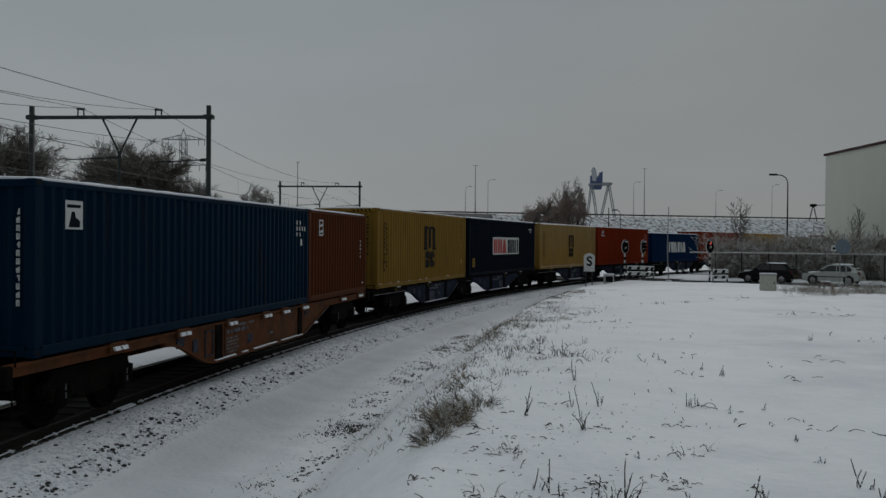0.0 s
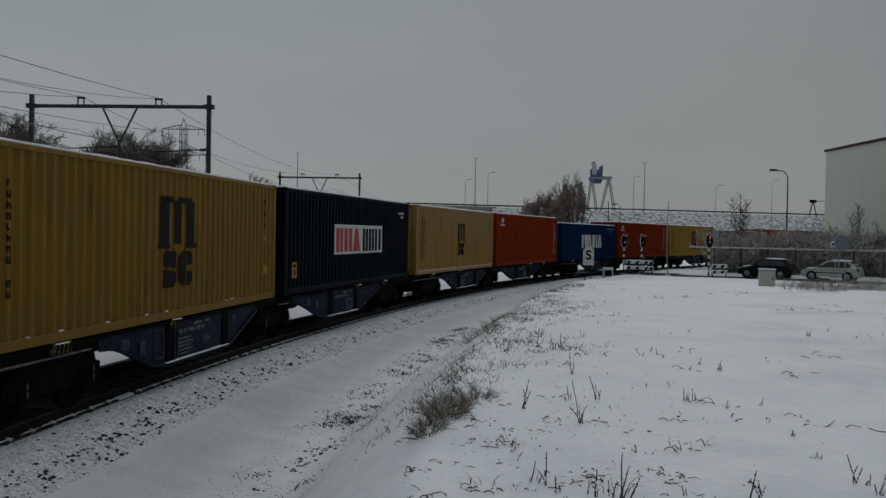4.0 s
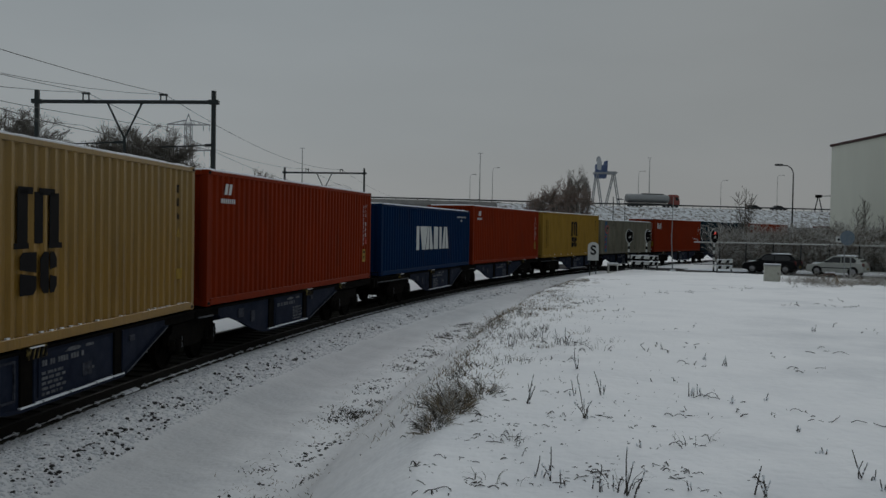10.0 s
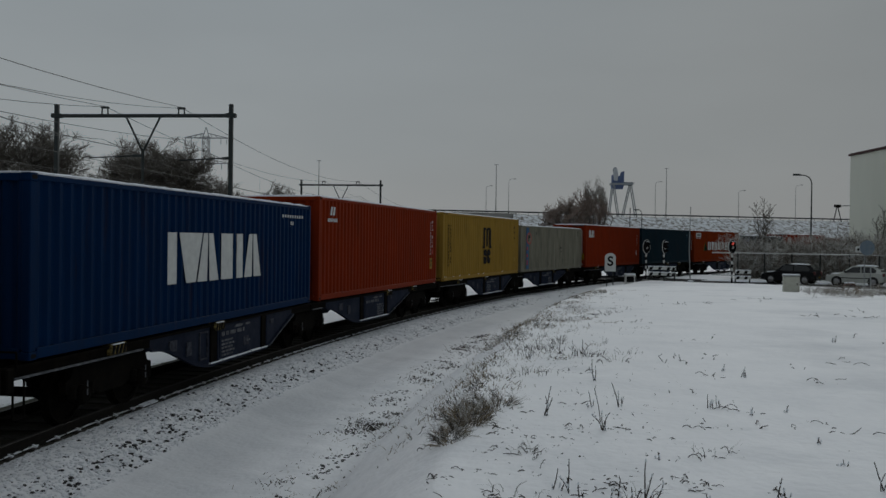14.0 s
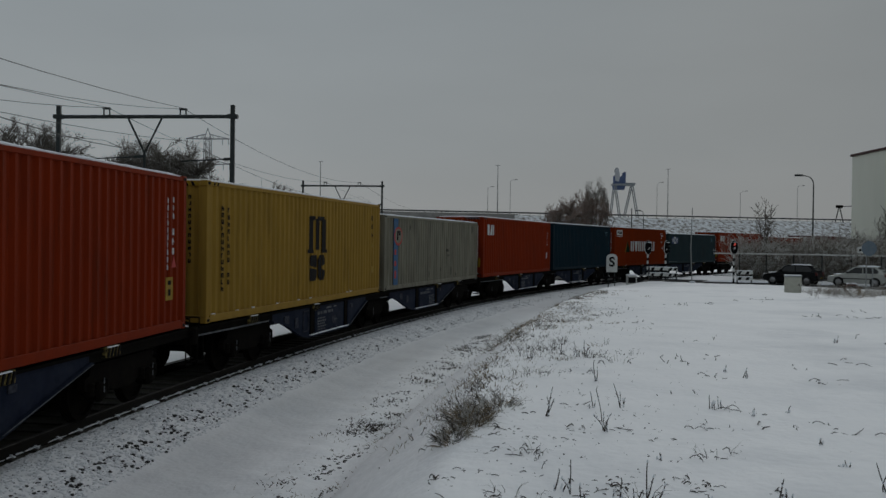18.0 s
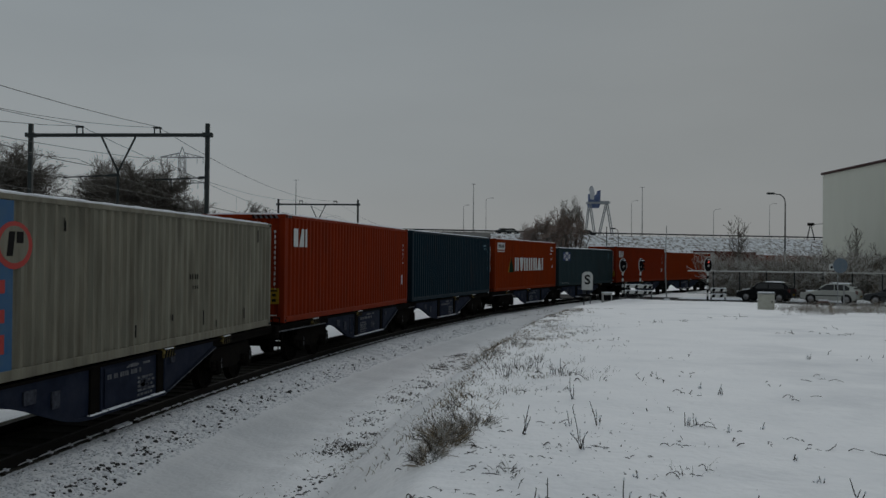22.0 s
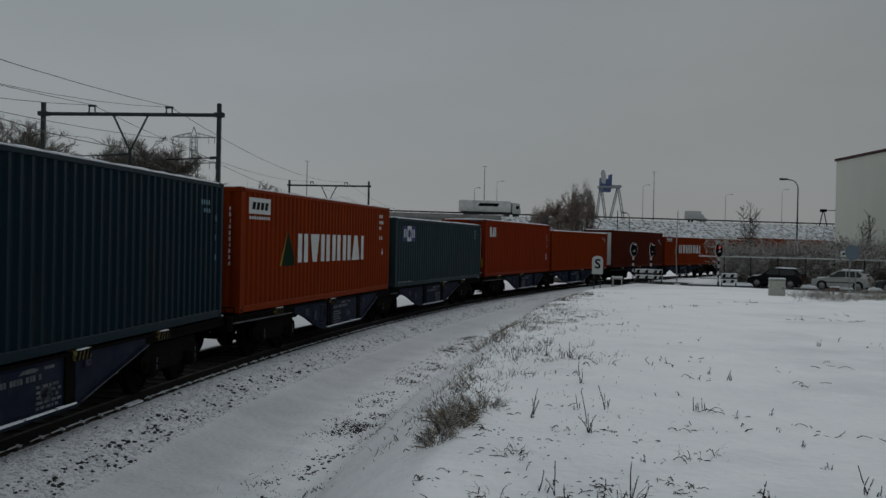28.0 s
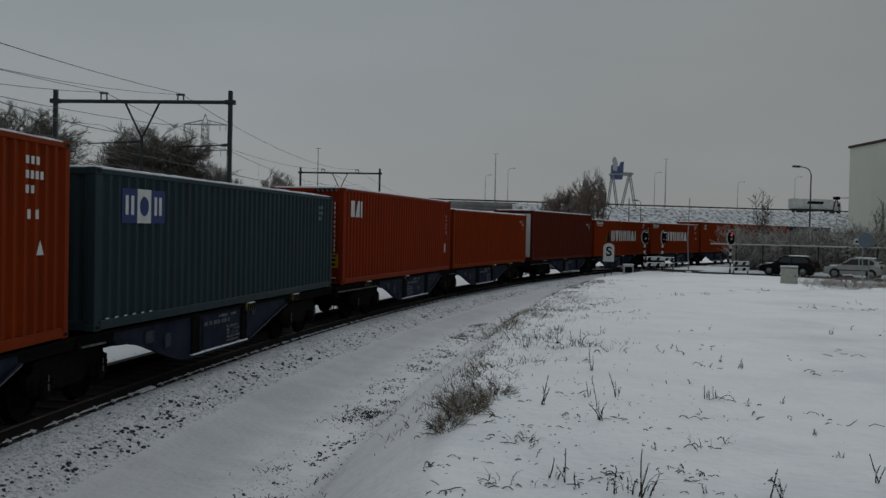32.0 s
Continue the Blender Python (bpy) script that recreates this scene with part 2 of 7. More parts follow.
def part(name, mesh, material, parent=None, label="", smooth=False, at=None):
    me = mesh.data(name, material) if isinstance(mesh, Mesh) else mesh
    if isinstance(mesh, Mesh):
        bm = bmesh.new()
        bm.from_mesh(me)
        bmesh.ops.recalc_face_normals(bm, faces=bm.faces)
        bm.to_mesh(me)
        bm.free()
        if smooth:
            me.shade_smooth()
    ob = new(name, me)
    if parent is not None:
        ob.parent = parent
    if at is not None:
        ob.matrix_basis = at
    if label:
        ob["label"] = label
    return ob


def thing(name, label, category, group="", kind="", at=None):
    ob = new(name)
    ob.empty_display_size = 0.2
    if at is not None:
        ob.matrix_basis = at
    return tagged(ob, label, category, group, kind)


# ---- the line of the freight track ----
KNOTS = [-60, -6, 2, 5, 30, 60, 100, 150, 190, 400]
BENDS = [0, 0, 1.1665, 1.1665, 0.5850, 0.6691, 0.3999, 0.3999, 0.75, 0.75]
GRID = np.arange(-260, 420, 0.5)
bend = np.interp(GRID, KNOTS, BENDS) / 100
turn = np.concatenate([[0], np.cumsum((bend[1:] + bend[:-1]) / 4)])
zero = int(np.searchsorted(GRID, 0))
turn += -0.03039 - turn[zero]
line_x = np.concatenate([[0], np.cumsum((np.sin(turn[1:]) + np.sin(turn[:-1])) / 4)])
line_y = np.concatenate([[0], np.cumsum((np.cos(turn[1:]) + np.cos(turn[:-1])) / 4)])
line_x += -7.514 - line_x[zero]
line_y += -0.258 - line_y[zero]
SIDE = 0.167  # the track lies this far nearer than the line from which the banks are measured
line_x, line_y = line_x + SIDE * np.cos(turn), line_y - SIDE * np.sin(turn)


def on_line(s, q=0.0, z=0.0):
    """The place s metres along the track and q metres to its near side."""
    th = float(np.interp(s, GRID, turn))
    return Vector((float(np.interp(s, GRID, line_x)) + q * math.cos(th), float(np.interp(s, GRID, line_y)) - q * math.sin(th), z))


def line_pose(s, q=0.0, z=0.0):
    """A pose on the track whose x axis runs along it."""
    p = on_line(s, q, z)
    return pose(p.x, p.y, p.z, 0, 0, 90 - math.degrees(float(np.interp(s, GRID, turn))))


def gone(t):
    """How far the train has rolled after t seconds."""
    u = (t - 16) / 16
    return sum(c * u ** i for i, c in enumerate((84.0550, 80.6937, -1.9225, -0.1759, 1.8762, 2.6701, -4.7646, -1.7584, 2.9426, -0.0124)))


# ---- ground ----
def smooth_step(a, b, x):
    u = np.clip((x - a) / (b - a), 0, 1)
    return u * u * (3 - 2 * u)


def track_place(x, y):
    """The place along and beside the track of many points."""
    keep = (GRID > -60) & (GRID < 330)
    lx, ly, lt, g = line_x[keep], line_y[keep], turn[keep], GRID[keep]
    s, q = np.empty_like(x), np.empty_like(x)
    for i in range(0, len(x), 4000):
        a, b = x[i:i + 4000, None], y[i:i + 4000, None]
        k = np.argmin((a - lx) ** 2 + (b - ly) ** 2, axis=1)
        dx, dy = x[i:i + 4000] - lx[k], y[i:i + 4000] - ly[k]
        s[i:i + 4000] = g[k] + dx * np.sin(lt[k]) + dy * np.cos(lt[k])
        q[i:i + 4000] = dx * np.cos(lt[k]) - dy * np.sin(lt[k])
    return s, q + SIDE


def wob(x, y, k, seed=0.0):
    return np.sin(x * k + 1.3 * np.sin(y * k * 0.7 + seed) + seed) * np.cos(y * k * 0.83 + 0.9 * np.sin(x * k * 0.55) + 2 * seed)


ROAD_AT, ROAD_DIR = (14.2, 72.0), (0.8675, -0.4975)


def road_height(k):
    return np.interp(k, [-60, -4, 2, 9, 60], [-0.15, -0.02, -0.02, 0.01, 0.03])


def road_place(x, y):
    dx, dy = x - ROAD_AT[0], y - ROAD_AT[1]
    return dx * ROAD_DIR[0] + dy * ROAD_DIR[1], -dx * ROAD_DIR[1] + dy * ROAD_DIR[0]


def ground_height(x, y):
    s, q = track_place(x, y)
    low = np.interp(q, [-40, -9, -3.2, -1.9, 1.05, 1.12, 1.7, 2.6, 3.2, 4.0, 4.6, 5.2, 6.6, 60], [-0.3, -0.35, -0.42, -0.3, -0.3, -0.182, -0.18, -0.44, -0.50, -0.48, -0.44, -0.50, -0.50, -0.2])
    low = low * (1 - smooth_step(55, 75, s) * 0.55)
    r = np.hypot(x, y)
    field = np.interp(r, [0, 8, 20, 34, 44, 52, 62, 400], [1.30, 1.25, 1.12, 0.95, 0.70, 0.38, 0.12, 0.0])
    crest = np.interp(s, [-60, 7, 10, 16, 40, 51, 60, 80], [7.30, 7.36, 7.46, 7.55, 7.33, 5.98, 4.4, 3.5])
    crest = crest + 0.03 * np.sin(s * 0.9) * smooth_step(10, 16, s) + 0.012 * np.sin(s * 2.3 + 1)
    foot = np.interp(s, [0, 24, 48], [5.25, 5.25, 5.0]) + np.minimum(crest - 6.9, 0)
    rise = np.clip((q - foot) / (crest + 0.05 - foot), 0, 1)
    up = 0.75 * rise * (0.25 + 0.75 * smooth_step(0.0, 0.35, rise)) + 0.25 * rise * rise * (3 - 2 * rise)
    z = low * (1 - up) + field * up
    rough = 0.025 * wob(x, y, 1.7) + 0.018 * wob(x, y, 4.1, 2.0) + 0.006 * wob(x, y, 9.3, 4.0)
    near = 1 - smooth_step(60, 130, r)
    rough = rough + 0.006 * wob(x, y, 12.0, 5.0) * smooth_step(5.5, 7.0, q) * (1 - smooth_step(14, 22, r))
    rough = rough + 0.02 * wob(x, y, 6.5, 3.0) * smooth_step(3.8, 4.2, q) * (1 - smooth_step(4.8, 5.2, q))
    z = z + rough * near * np.where(np.abs(q) < 1.3, 0.1, 1.0) * (1 - 0.5 * up) + 0.045 * wob(x, y, 0.35, 1.0) * up * near
    k, w = road_place(x, y)
    on = (1 - smooth_step(2.9, 5.0, np.abs(w))) * smooth_step(-60, -50, k)
    return z * (1 - on) + (road_height(k) - 0.10) * on


def spaced(stops):
    out = []
    for a, b, step in stops:
        out += list(np.arange(a, b, step))
    return np.array(out + [stops[-1][1]])


gx = spaced([(-2600, -300, 230), (-300, -60, 20), (-60, -16, 2.0), (-16, -9.5, 0.6), (-9.5, -2.5, 0.14), (-2.5, 5.5, 0.075), (5.5, 9, 0.14), (9, 26, 0.3), (26, 60, 1.2), (60, 300, 16), (300, 2600, 230)])
gy = spaced([(-600, -60, 60), (-60, 0, 3), (0, 4, 0.5), (4, 13, 0.075), (13, 26, 0.15), (26, 50, 0.35), (50, 80, 0.6), (80, 300, 8), (300, 3000, 230)])
XX, YY = np.meshgrid(gx, gy)
ZZ = ground_height(XX.ravel(), YY.ravel())
nx = len(gx)
cells = np.arange(len(gy) - 1)[:, None] * nx + np.arange(nx - 1)[None]
quads = np.stack([cells, cells + 1, cells + nx + 1, cells + nx], -1).reshape(-1, 4)
gm = bpy.data.meshes.new("ground")
gm.from_pydata(np.stack([XX.ravel(), YY.ravel(), ZZ], -1).tolist(), [], quads.tolist())
gs, gq = track_place(XX.ravel(), YY.ravel())
thin = np.interp(gq, [-3, -1.5, 0.8, 1.05, 1.15, 1.9, 2.5, 2.8, 4.3, 4.7, 5.1, 5.5, 6.9, 7.6, 8.6], [0.2, 0.8, 0.9, 0.7, 0.30, 0.36, 0.36, 0.0, 0.10, 0.42, 0.36, 0.10, 0.12, 0.16, 0.0])
# grey of the lane: trodden slush, plus the train's soft shade painted in
slush = np.interp(gq, [0.8, 1.1, 1.7, 2.5, 2.8, 3.6, 4.2, 4.8, 5.2, 7.3], [0.3, 0.28, 0.32, 0.36, 0.52, 0.48, 0.26, 0.22, 0.20, 0.0])
slush = np.clip(slush + 0.05 * wob(XX.ravel(), YY.ravel(), 0.9, 3.0) * (slush > 0.05), 0, 1) * (1 - 0.3 * smooth_step(20, 60, gs)) * (1 - smooth_step(60, 80, gs))
thin = thin * (1 - 0.3 * smooth_step(20, 60, gs)) * (1 - smooth_step(60, 80, gs))
attr = gm.attributes.new("thin", "FLOAT", "POINT")
attr.data.foreach_set("value", thin.astype(np.float32))
attr = gm.attributes.new("slush", "FLOAT", "POINT")
attr.data.foreach_set("value", slush.astype(np.float32))
gm.materials.append(SNOW)
gm.shade_smooth()
tagged(new("ground", gm), "uneven snow-covered ground with a low bank beside the railway", "ground", kind="structure")


# ---- freight track ----
def along(mesh, s0, s1, step, outline):
    """Pushes an outline of (q, z) pairs along the track."""
    rings = []
    for s in np.arange(s0, s1 + step / 2, step):
        rings.append([tuple(on_line(s, q, z)) for q, z in outline])
    return mesh.loft(rings)


track = thing("railway_track", "single railway track with rusty rails on dark ballast", "track", kind="structure")
part("ballast_bed", along(Mesh(), -30, 240, 2.0, [(-2.3, -0.5), (-1.6, -0.20), (0.93, -0.20), (0.97, -0.5)]), BALLAST, track)
for side in (-0.7535, 0.7535):
    r = [(-0.07, -0.172), (0.07, -0.172), (0.07, -0.158), (0.012, -0.135), (0.012, -0.045), (0.036, -0.035), (0.036, -0.006), (-0.036, -0.006), (-0.036, -0.035), (-0.012, -0.045), (-0.012, -0.135), (-0.07, -0.158)]
    rail = part("rail", along(Mesh(), -30, 240, 1.0, [(side + a, b) for a, b in r]), RAILSIDE, track, "rusty steel rail")
    part("railhead", along(Mesh(), -30, 240, 1.0, [(side - 0.034, -0.006), (side + 0.034, -0.006), (side + 0.03, 0.0), (side - 0.03, 0.0)]), RAILTOP, rail, "polished rail head")
sl = Mesh().box(-0.12, 0.12, -0.92, 1.25, -0.30, -0.174, 0.012).data("sleeper", SLEEPER)
for i in range(150):
    part("sleeper", sl, SLEEPER, track, at=line_pose(2 + i * 0.6))
# snow caught on the foot of the near rail and on its clips
rnd = random.Random(41)
foot = Mesh()
s = 2.0
while s < 75:
    e = s + rnd.uniform(0.12, 0.62)
    h = rnd.uniform(0.003, 0.009)
    foot.loft([[tuple(on_line(s + (e - s) * k / 3, q, z)) for q, z in ((0.778, -0.160), (0.824, -0.160), (0.826, -0.158 + h * w), (0.80, -0.152 + h * w), (0.778, -0.154 + h * w))] for k, w in ((0, 0.3), (1, 1.0), (2, 0.9), (3, 0.3))])
    s = e + (rnd.uniform(0.01, 0.05) if rnd.random() < 0.75 else rnd.uniform(0.08, 0.2))
part("foot_snow", foot, SNOW_CAP, track, "line of snow on the rail foot")["kind"] = "stuff"
clip_mesh = Mesh().box(-0.024, 0.024, 0.775, 0.86, -0.175, -0.148, 0.007).box(-0.018, 0.018, 0.78, 0.82, -0.15, -0.130, 0.006).data("rail_clip", SNOW_CAP)
for i in range(110):
    m = line_pose(2 + i * 0.6)
    part("rail_clip", clip_mesh, SNOW_CAP, track, at=m @ pose(0, 0, 0, 0, 0, 180))
joint = Mesh()
for s in (16.65, 16.95):
    joint.loft([[tuple(on_line(s + k, q, z)) for q, z in ((0.79, -0.16), (0.90, -0.17), (0.895, -0.145), (0.80, -0.128))] for k in (0.0, 0.27)])
part("joint_box", joint, SNOW_CAP, track, "snowed bond box beside the rail")


# ---- containers ----
def waves(length, pitch, depth):
    """The outline of a corrugated sheet: (way, depth) pairs."""
    n = max(1, round(length / pitch))
    p = length / n
    pts = [(0.0, 0.0)]
    for i in range(n):
        o = i * p
        pts += [(o + p * 0.24, 0.0), (o + p * 0.48, depth), (o + p * 0.76, depth), (o + p, 0.0)]
    return pts


def container(label, length, high, material, snow=0.9, group="containers on the train"):
    """A box container; its origin lies at the middle of the floor's leading end."""
    w = 1.219
    box = thing("shipping_container", label, "container", group)
    for x, y in ((0, 0), (length - 0.15, 0), (0, 1), (length - 0.15, 1)):
        m = Mesh().box(x, x + 0.15, -w if not y else w - 0.13, -w + 0.13 if not y else w, 0.118, high - 0.118, 0.012)
        part("corner_post", m, material, box)
    for x in (0, length - 0.178):
        for y in (-w - 0.003, w - 0.159):
            for z in (0, high - 0.118):
                cast = part("corner_casting", Mesh().box(x - 0.004 if x == 0 else x, x + 0.178 if x == 0 else x + 0.182, y, y + 0.162, z, z + 0.118, 0.012), material, box)
                if y < 0:
                    oval = [(x + 0.089 + 0.040 * math.cos(a) + (0.022 if math.cos(a) > 0 else -0.022), z + 0.059 + 0.032 * math.sin(a)) for a in [k * math.pi / 6 + 0.1 for k in range(12)]]
                    part("slot", Mesh().prism(oval, y - 0.002, y + 0.02), BLACK, cast, "dark lifting slot")
    for y in (-w, w - 0.06):
        part("top_rail", Mesh().box(0.178, length - 0.178, y, y + 0.06, high - 0.10, high - 0.02, 0.008), material, box)
        part("bottom_rail", Mesh().box(0.178, length - 0.178, y - 0.0, y + 0.05, 0.015, 0.165, 0.008), material, box)
    pts = waves(length - 0.30, 0.278, 0.042)
    for sgn in (-1, 1):
        y0 = sgn * (w - 0.012)
        outline = [(0.15 + a, y0 - sgn * d) for a, d in pts] + [(length - 0.15, sgn * (w - 0.07)), (0.15, sgn * (w - 0.07))]
        part("side_panel", Mesh().prism(outline, 0.165, high - 0.10, "z"), material, box)
    ept = waves(2 * w - 0.26, 0.24, 0.045)
    outline = [(0.02 + d, -w + 0.13 + a) for a, d in ept] + [(0.10, w - 0.13), (0.10, -w + 0.13)]
    part("front_wall", Mesh().prism(outline, 0.16, high - 0.12, "z"), material, box)
    part("front_sill", Mesh().box(0, 0.1, -w + 0.16, w - 0.16, 0.015, 0.16, 0.008), material, box)
    part("front_header", Mesh().box(0, 0.1, -w + 0.16, w - 0.16, high - 0.12, high - 0.01, 0.008), material, box)
    for sgn in (-1, 1):
        door = part("door", Mesh().box(length - 0.08, length - 0.03, 0.012 if sgn > 0 else -w + 0.14, w - 0.14 if sgn > 0 else -0.012, 0.16, high - 0.12, 0.01), material, box)
        for y in (0.35, 0.8):
            part("locking_bar", Mesh().rod((length - 0.012, sgn * y, 0.10), (length - 0.012, sgn * y, high - 0.06), 0.017), GALVLIGHT, door, "galvanised door locking bar")
    part("door_header", Mesh().box(length - 0.1, length, -w + 0.16, w - 0.16, high - 0.12, high - 0.01, 0.008), material, box)
    part("door_sill", Mesh().box(length - 0.1, length, -w + 0.16, w - 0.16, 0.015, 0.16, 0.008), material, box)
    part("roof", Mesh().box(0.1, length - 0.1, -w + 0.05, w - 0.05, high - 0.05, high - 0.015, 0.005), material, box)
    part("floor", Mesh().box(0.12, length - 0.12, -w + 0.06, w - 0.06, 0.03, 0.15, 0.005), STEELDARK, box, "dark container underfloor")
    if snow:
        rnd = random.Random(len(label) + int(length * 10))
        rings = []
        n = int(length / 0.25)
        for i in range(n + 1):
            x = 0.06 + (length - 0.12) * i / n
            t = high + (0.016 + 0.022 * snow + 0.014 * rnd.random()) * (1 if 0 < i < n else 0.35)
            e = w - 0.030 - 0.05 * rnd.random() ** 2
            rings.append([(x, -e, high - 0.02), (x, -e - 0.002, high + 0.008), (x, -e + 0.07, t), (x, 0, t + 0.02), (x, e - 0.07, t), (x, e, high - 0.02)])
        part("snow_cover", Mesh().loft(rings), SNOW_CAP, box, "thin layer of snow on the roof")
    return box


def mark(box, name, material, shapes, label="", end=False, y=-1.2125, lift=0.0):
    """Flat painted shapes on the near side, or on the leading end: outlines of (way, height) pairs."""
    groups = [[o] for o in shapes] if name in ("emblem", "sign_red", "sign_navy", "badge_shapes", "badge_detail") else [shapes]
    for g in groups:
        m = Mesh()
        for o in g:
            if end:
                m.prism(o, 0.006 - lift, 0.022, "x")
            else:
                m.prism(o, y, y + 0.006, "y")
        ob = part(name, m, material, box, label)
        if len(g) > 1:
            ob["kind"] = "stuff"


def bar(x, z, w, h, slant=0.0):
    return [(x, z), (x + w, z), (x + w + slant, z + h), (x + slant, z + h)]


def digits(x, z, n, w, h, gap):
    return [bar(x + i * (w + gap), z, w, h) for i in range(n)]


def stack(x, z, n, w, h, gap):
    out = []
    for i in range(n):
        b = z - i * (h + gap) - h
        k = (i * 7 + n) % 3
        out.append(bar(x, b, w * 0.34, h))
        out.append(bar(x + w * 0.32, b + h * (0.0, 0.38, 0.68)[k], w * 0.36, h * 0.32))
        if (i * 5 + n) % 4:
            out.append(bar(x + w * 0.66, b, w * 0.34, h * (1.0, 0.8, 1.0)[k]))
    return out


P_BLUE = paint("paint_blue", (0.0008, 0.0130, 0.030), gloss=0.02)
P_RUST = paint("paint_rust_red", (0.074, 0.020, 0.0060), gloss=0.02)
# the last colour paints the sky's sheen on the upper side
P_YELLOW = paint("paint_mustard", (0.258, 0.145, 0.026), 0.2, (0.06, 0.034, 0.012), 0.20, 0.37, 0.51, sky_sheen=(0.205, 0.162, 0.085))
P_YELLOWPLAIN = paint("paint_plain_mustard", (0.285, 0.172, 0.032), 0.2, (0.06, 0.034, 0.012), 0.03)
P_YELLOWDARK = paint("paint_dark_mustard", (0.195, 0.112, 0.018), 0.25, (0.05, 0.028, 0.010), 0.05)
P_NAVY = paint("paint_navy", (0.0024, 0.0056, 0.0115), gloss=0.02)
P_RED = paint("paint_red", (0.185, 0.0200, 0.0036), gloss=0.03)
P_ORANGE = paint("paint_orange", (0.185, 0.0240, 0.0030), gloss=0.02)
P_BRIGHT = paint("paint_bright_blue", (0.0010, 0.0175, 0.060), gloss=0.02)
P_GREY = paint("paint_grey", (0.225, 0.216, 0.168), 0.45, (0.070, 0.042, 0.023), 0.04, 0.6, 0.435, 8.0)
P_SLATE = paint("paint_slate_blue", (0.0044, 0.0176, 0.0274), gloss=0.05)
P_GREENGREY = paint("paint_green_grey", (0.024, 0.041, 0.047), gloss=0.04)
P_BROWN = paint("paint_brown", (0.085, 0.014, 0.007), gloss=0.03)
LOGOBLUE = mat("logo_blue", (0.008, 0.026, 0.12), 0.6, spec=0.15)
CYAN = mat("cyan_paint", (0.03, 0.13, 0.20), 0.6, 0, (0.10, 0.16, 0.18), 6.0, spec=0.15)
STRIPEBLUE = mat("stripe_blue", (0.012, 0.075, 0.19), 0.6, 0, (0.04, 0.10, 0.17), 6.0, spec=0.15)
GREENP = mat("green_paint", (0.003, 0.018, 0.008), 0.7, spec=0.02)
PINK = mat("pink_red_paint", (0.378, 0.033, 0.027), 0.6, 0, (0.30, 0.04, 0.035), 8.0, spec=0.15)
LONG, SHORT, TALL, LOW = 12.192, 6.058, 2.896, 2.591


def crest_shapes(x, z, k, w=1.5):
    """A shipping line's mark: three posts on a foot over two blocks."""
    b = lambda a, c, d, e: bar(x + a * k * w, z + c * k, d * k * w, e * k)
    out = [b(-0.62, 0, 0.36, 0.10), b(0.26, 0, 0.36, 0.10), b(-0.54, 0.09, 0.25, 0.93), b(-0.12, 0.09, 0.22, 0.90), b(0.28, 0.09, 0.25, 0.90), b(-0.52, 0.94, 0.36, 0.12), b(0.0, 0.94, 0.42, 0.12)]
    o = lambda pts: [(x + a * k * w, z + c * k) for a, c in pts]
    out += [o([(-0.47, -0.80), (-0.14, -0.80), (-0.06, -0.70), (-0.06, -0.48), (-0.47, -0.42)]), o([(-0.47, -0.36), (-0.06, -0.42), (-0.06, -0.06), (-0.40, -0.06), (-0.47, -0.14)])]
    out += [o([(0.04, -0.68), (0.14, -0.80), (0.26, -0.80), (0.26, -0.06), (0.14, -0.06), (0.04, -0.18)]), o([(0.30, -0.80), (0.40, -0.80), (0.48, -0.68), (0.48, -0.52), (0.30, -0.48)]), o([(0.30, -0.38), (0.48, -0.34), (0.48, -0.18), (0.40, -0.06), (0.30, -0.06)])]
    return out


def mustard(k=0.93, w=1.5, tone=P_YELLOW):
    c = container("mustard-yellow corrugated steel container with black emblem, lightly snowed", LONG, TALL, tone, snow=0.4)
    mark(c, "emblem", BLACK, crest_shapes(6.36, 1.36, k, w), "black painted emblem")
    mark(c, "lettering", BLACK, stack(0.66, 2.40, 13, 0.11, 0.10, 0.04) + stack(0.95, 2.37, 8, 0.09, 0.10, 0.05) + stack(0.95, 1.00, 2, 0.09, 0.10, 0.05), "column of small black marks")
    mark(c, "code_mark", BLACK, stack(11.28, 2.5, 2, 0.10, 0.16, 0.10) + stack(11.30, 1.95, 1, 0.10, 0.12, 0.10), "small dark code marks")
    mark(c, "warning_triangle", YELLOWP, [[(11.27, 1.48), (11.47, 1.48), (11.37, 1.68)]], "small yellow triangle")
    mark(c, "warning_label", YELLOWP, [bar(11.27, 0.66, 0.30, 0.21)], "yellow warning label")
    mark(c, "end_mark", BLACK, stack(-0.86, 2.6, 11, 0.06, 0.08, 0.05), "column of dark marks", end=True)
    height_stripes(c, TALL)
    lip = Mesh()
    rnd = random.Random(3)
    for i in range(42):
        if rnd.random() < (0.8 if k < 0.9 else 0.25):
            lip.box(0.25 + i * 0.278 + 0.07, 0.25 + i * 0.278 + 0.22, -1.206, -1.17, 0.163, 0.163 + 0.012 + 0.014 * rnd.random())
    part("caught_snow", lip, SNOW_CAP, c, "snow caught on the bottom rail")["kind"] = "stuff"
    return c


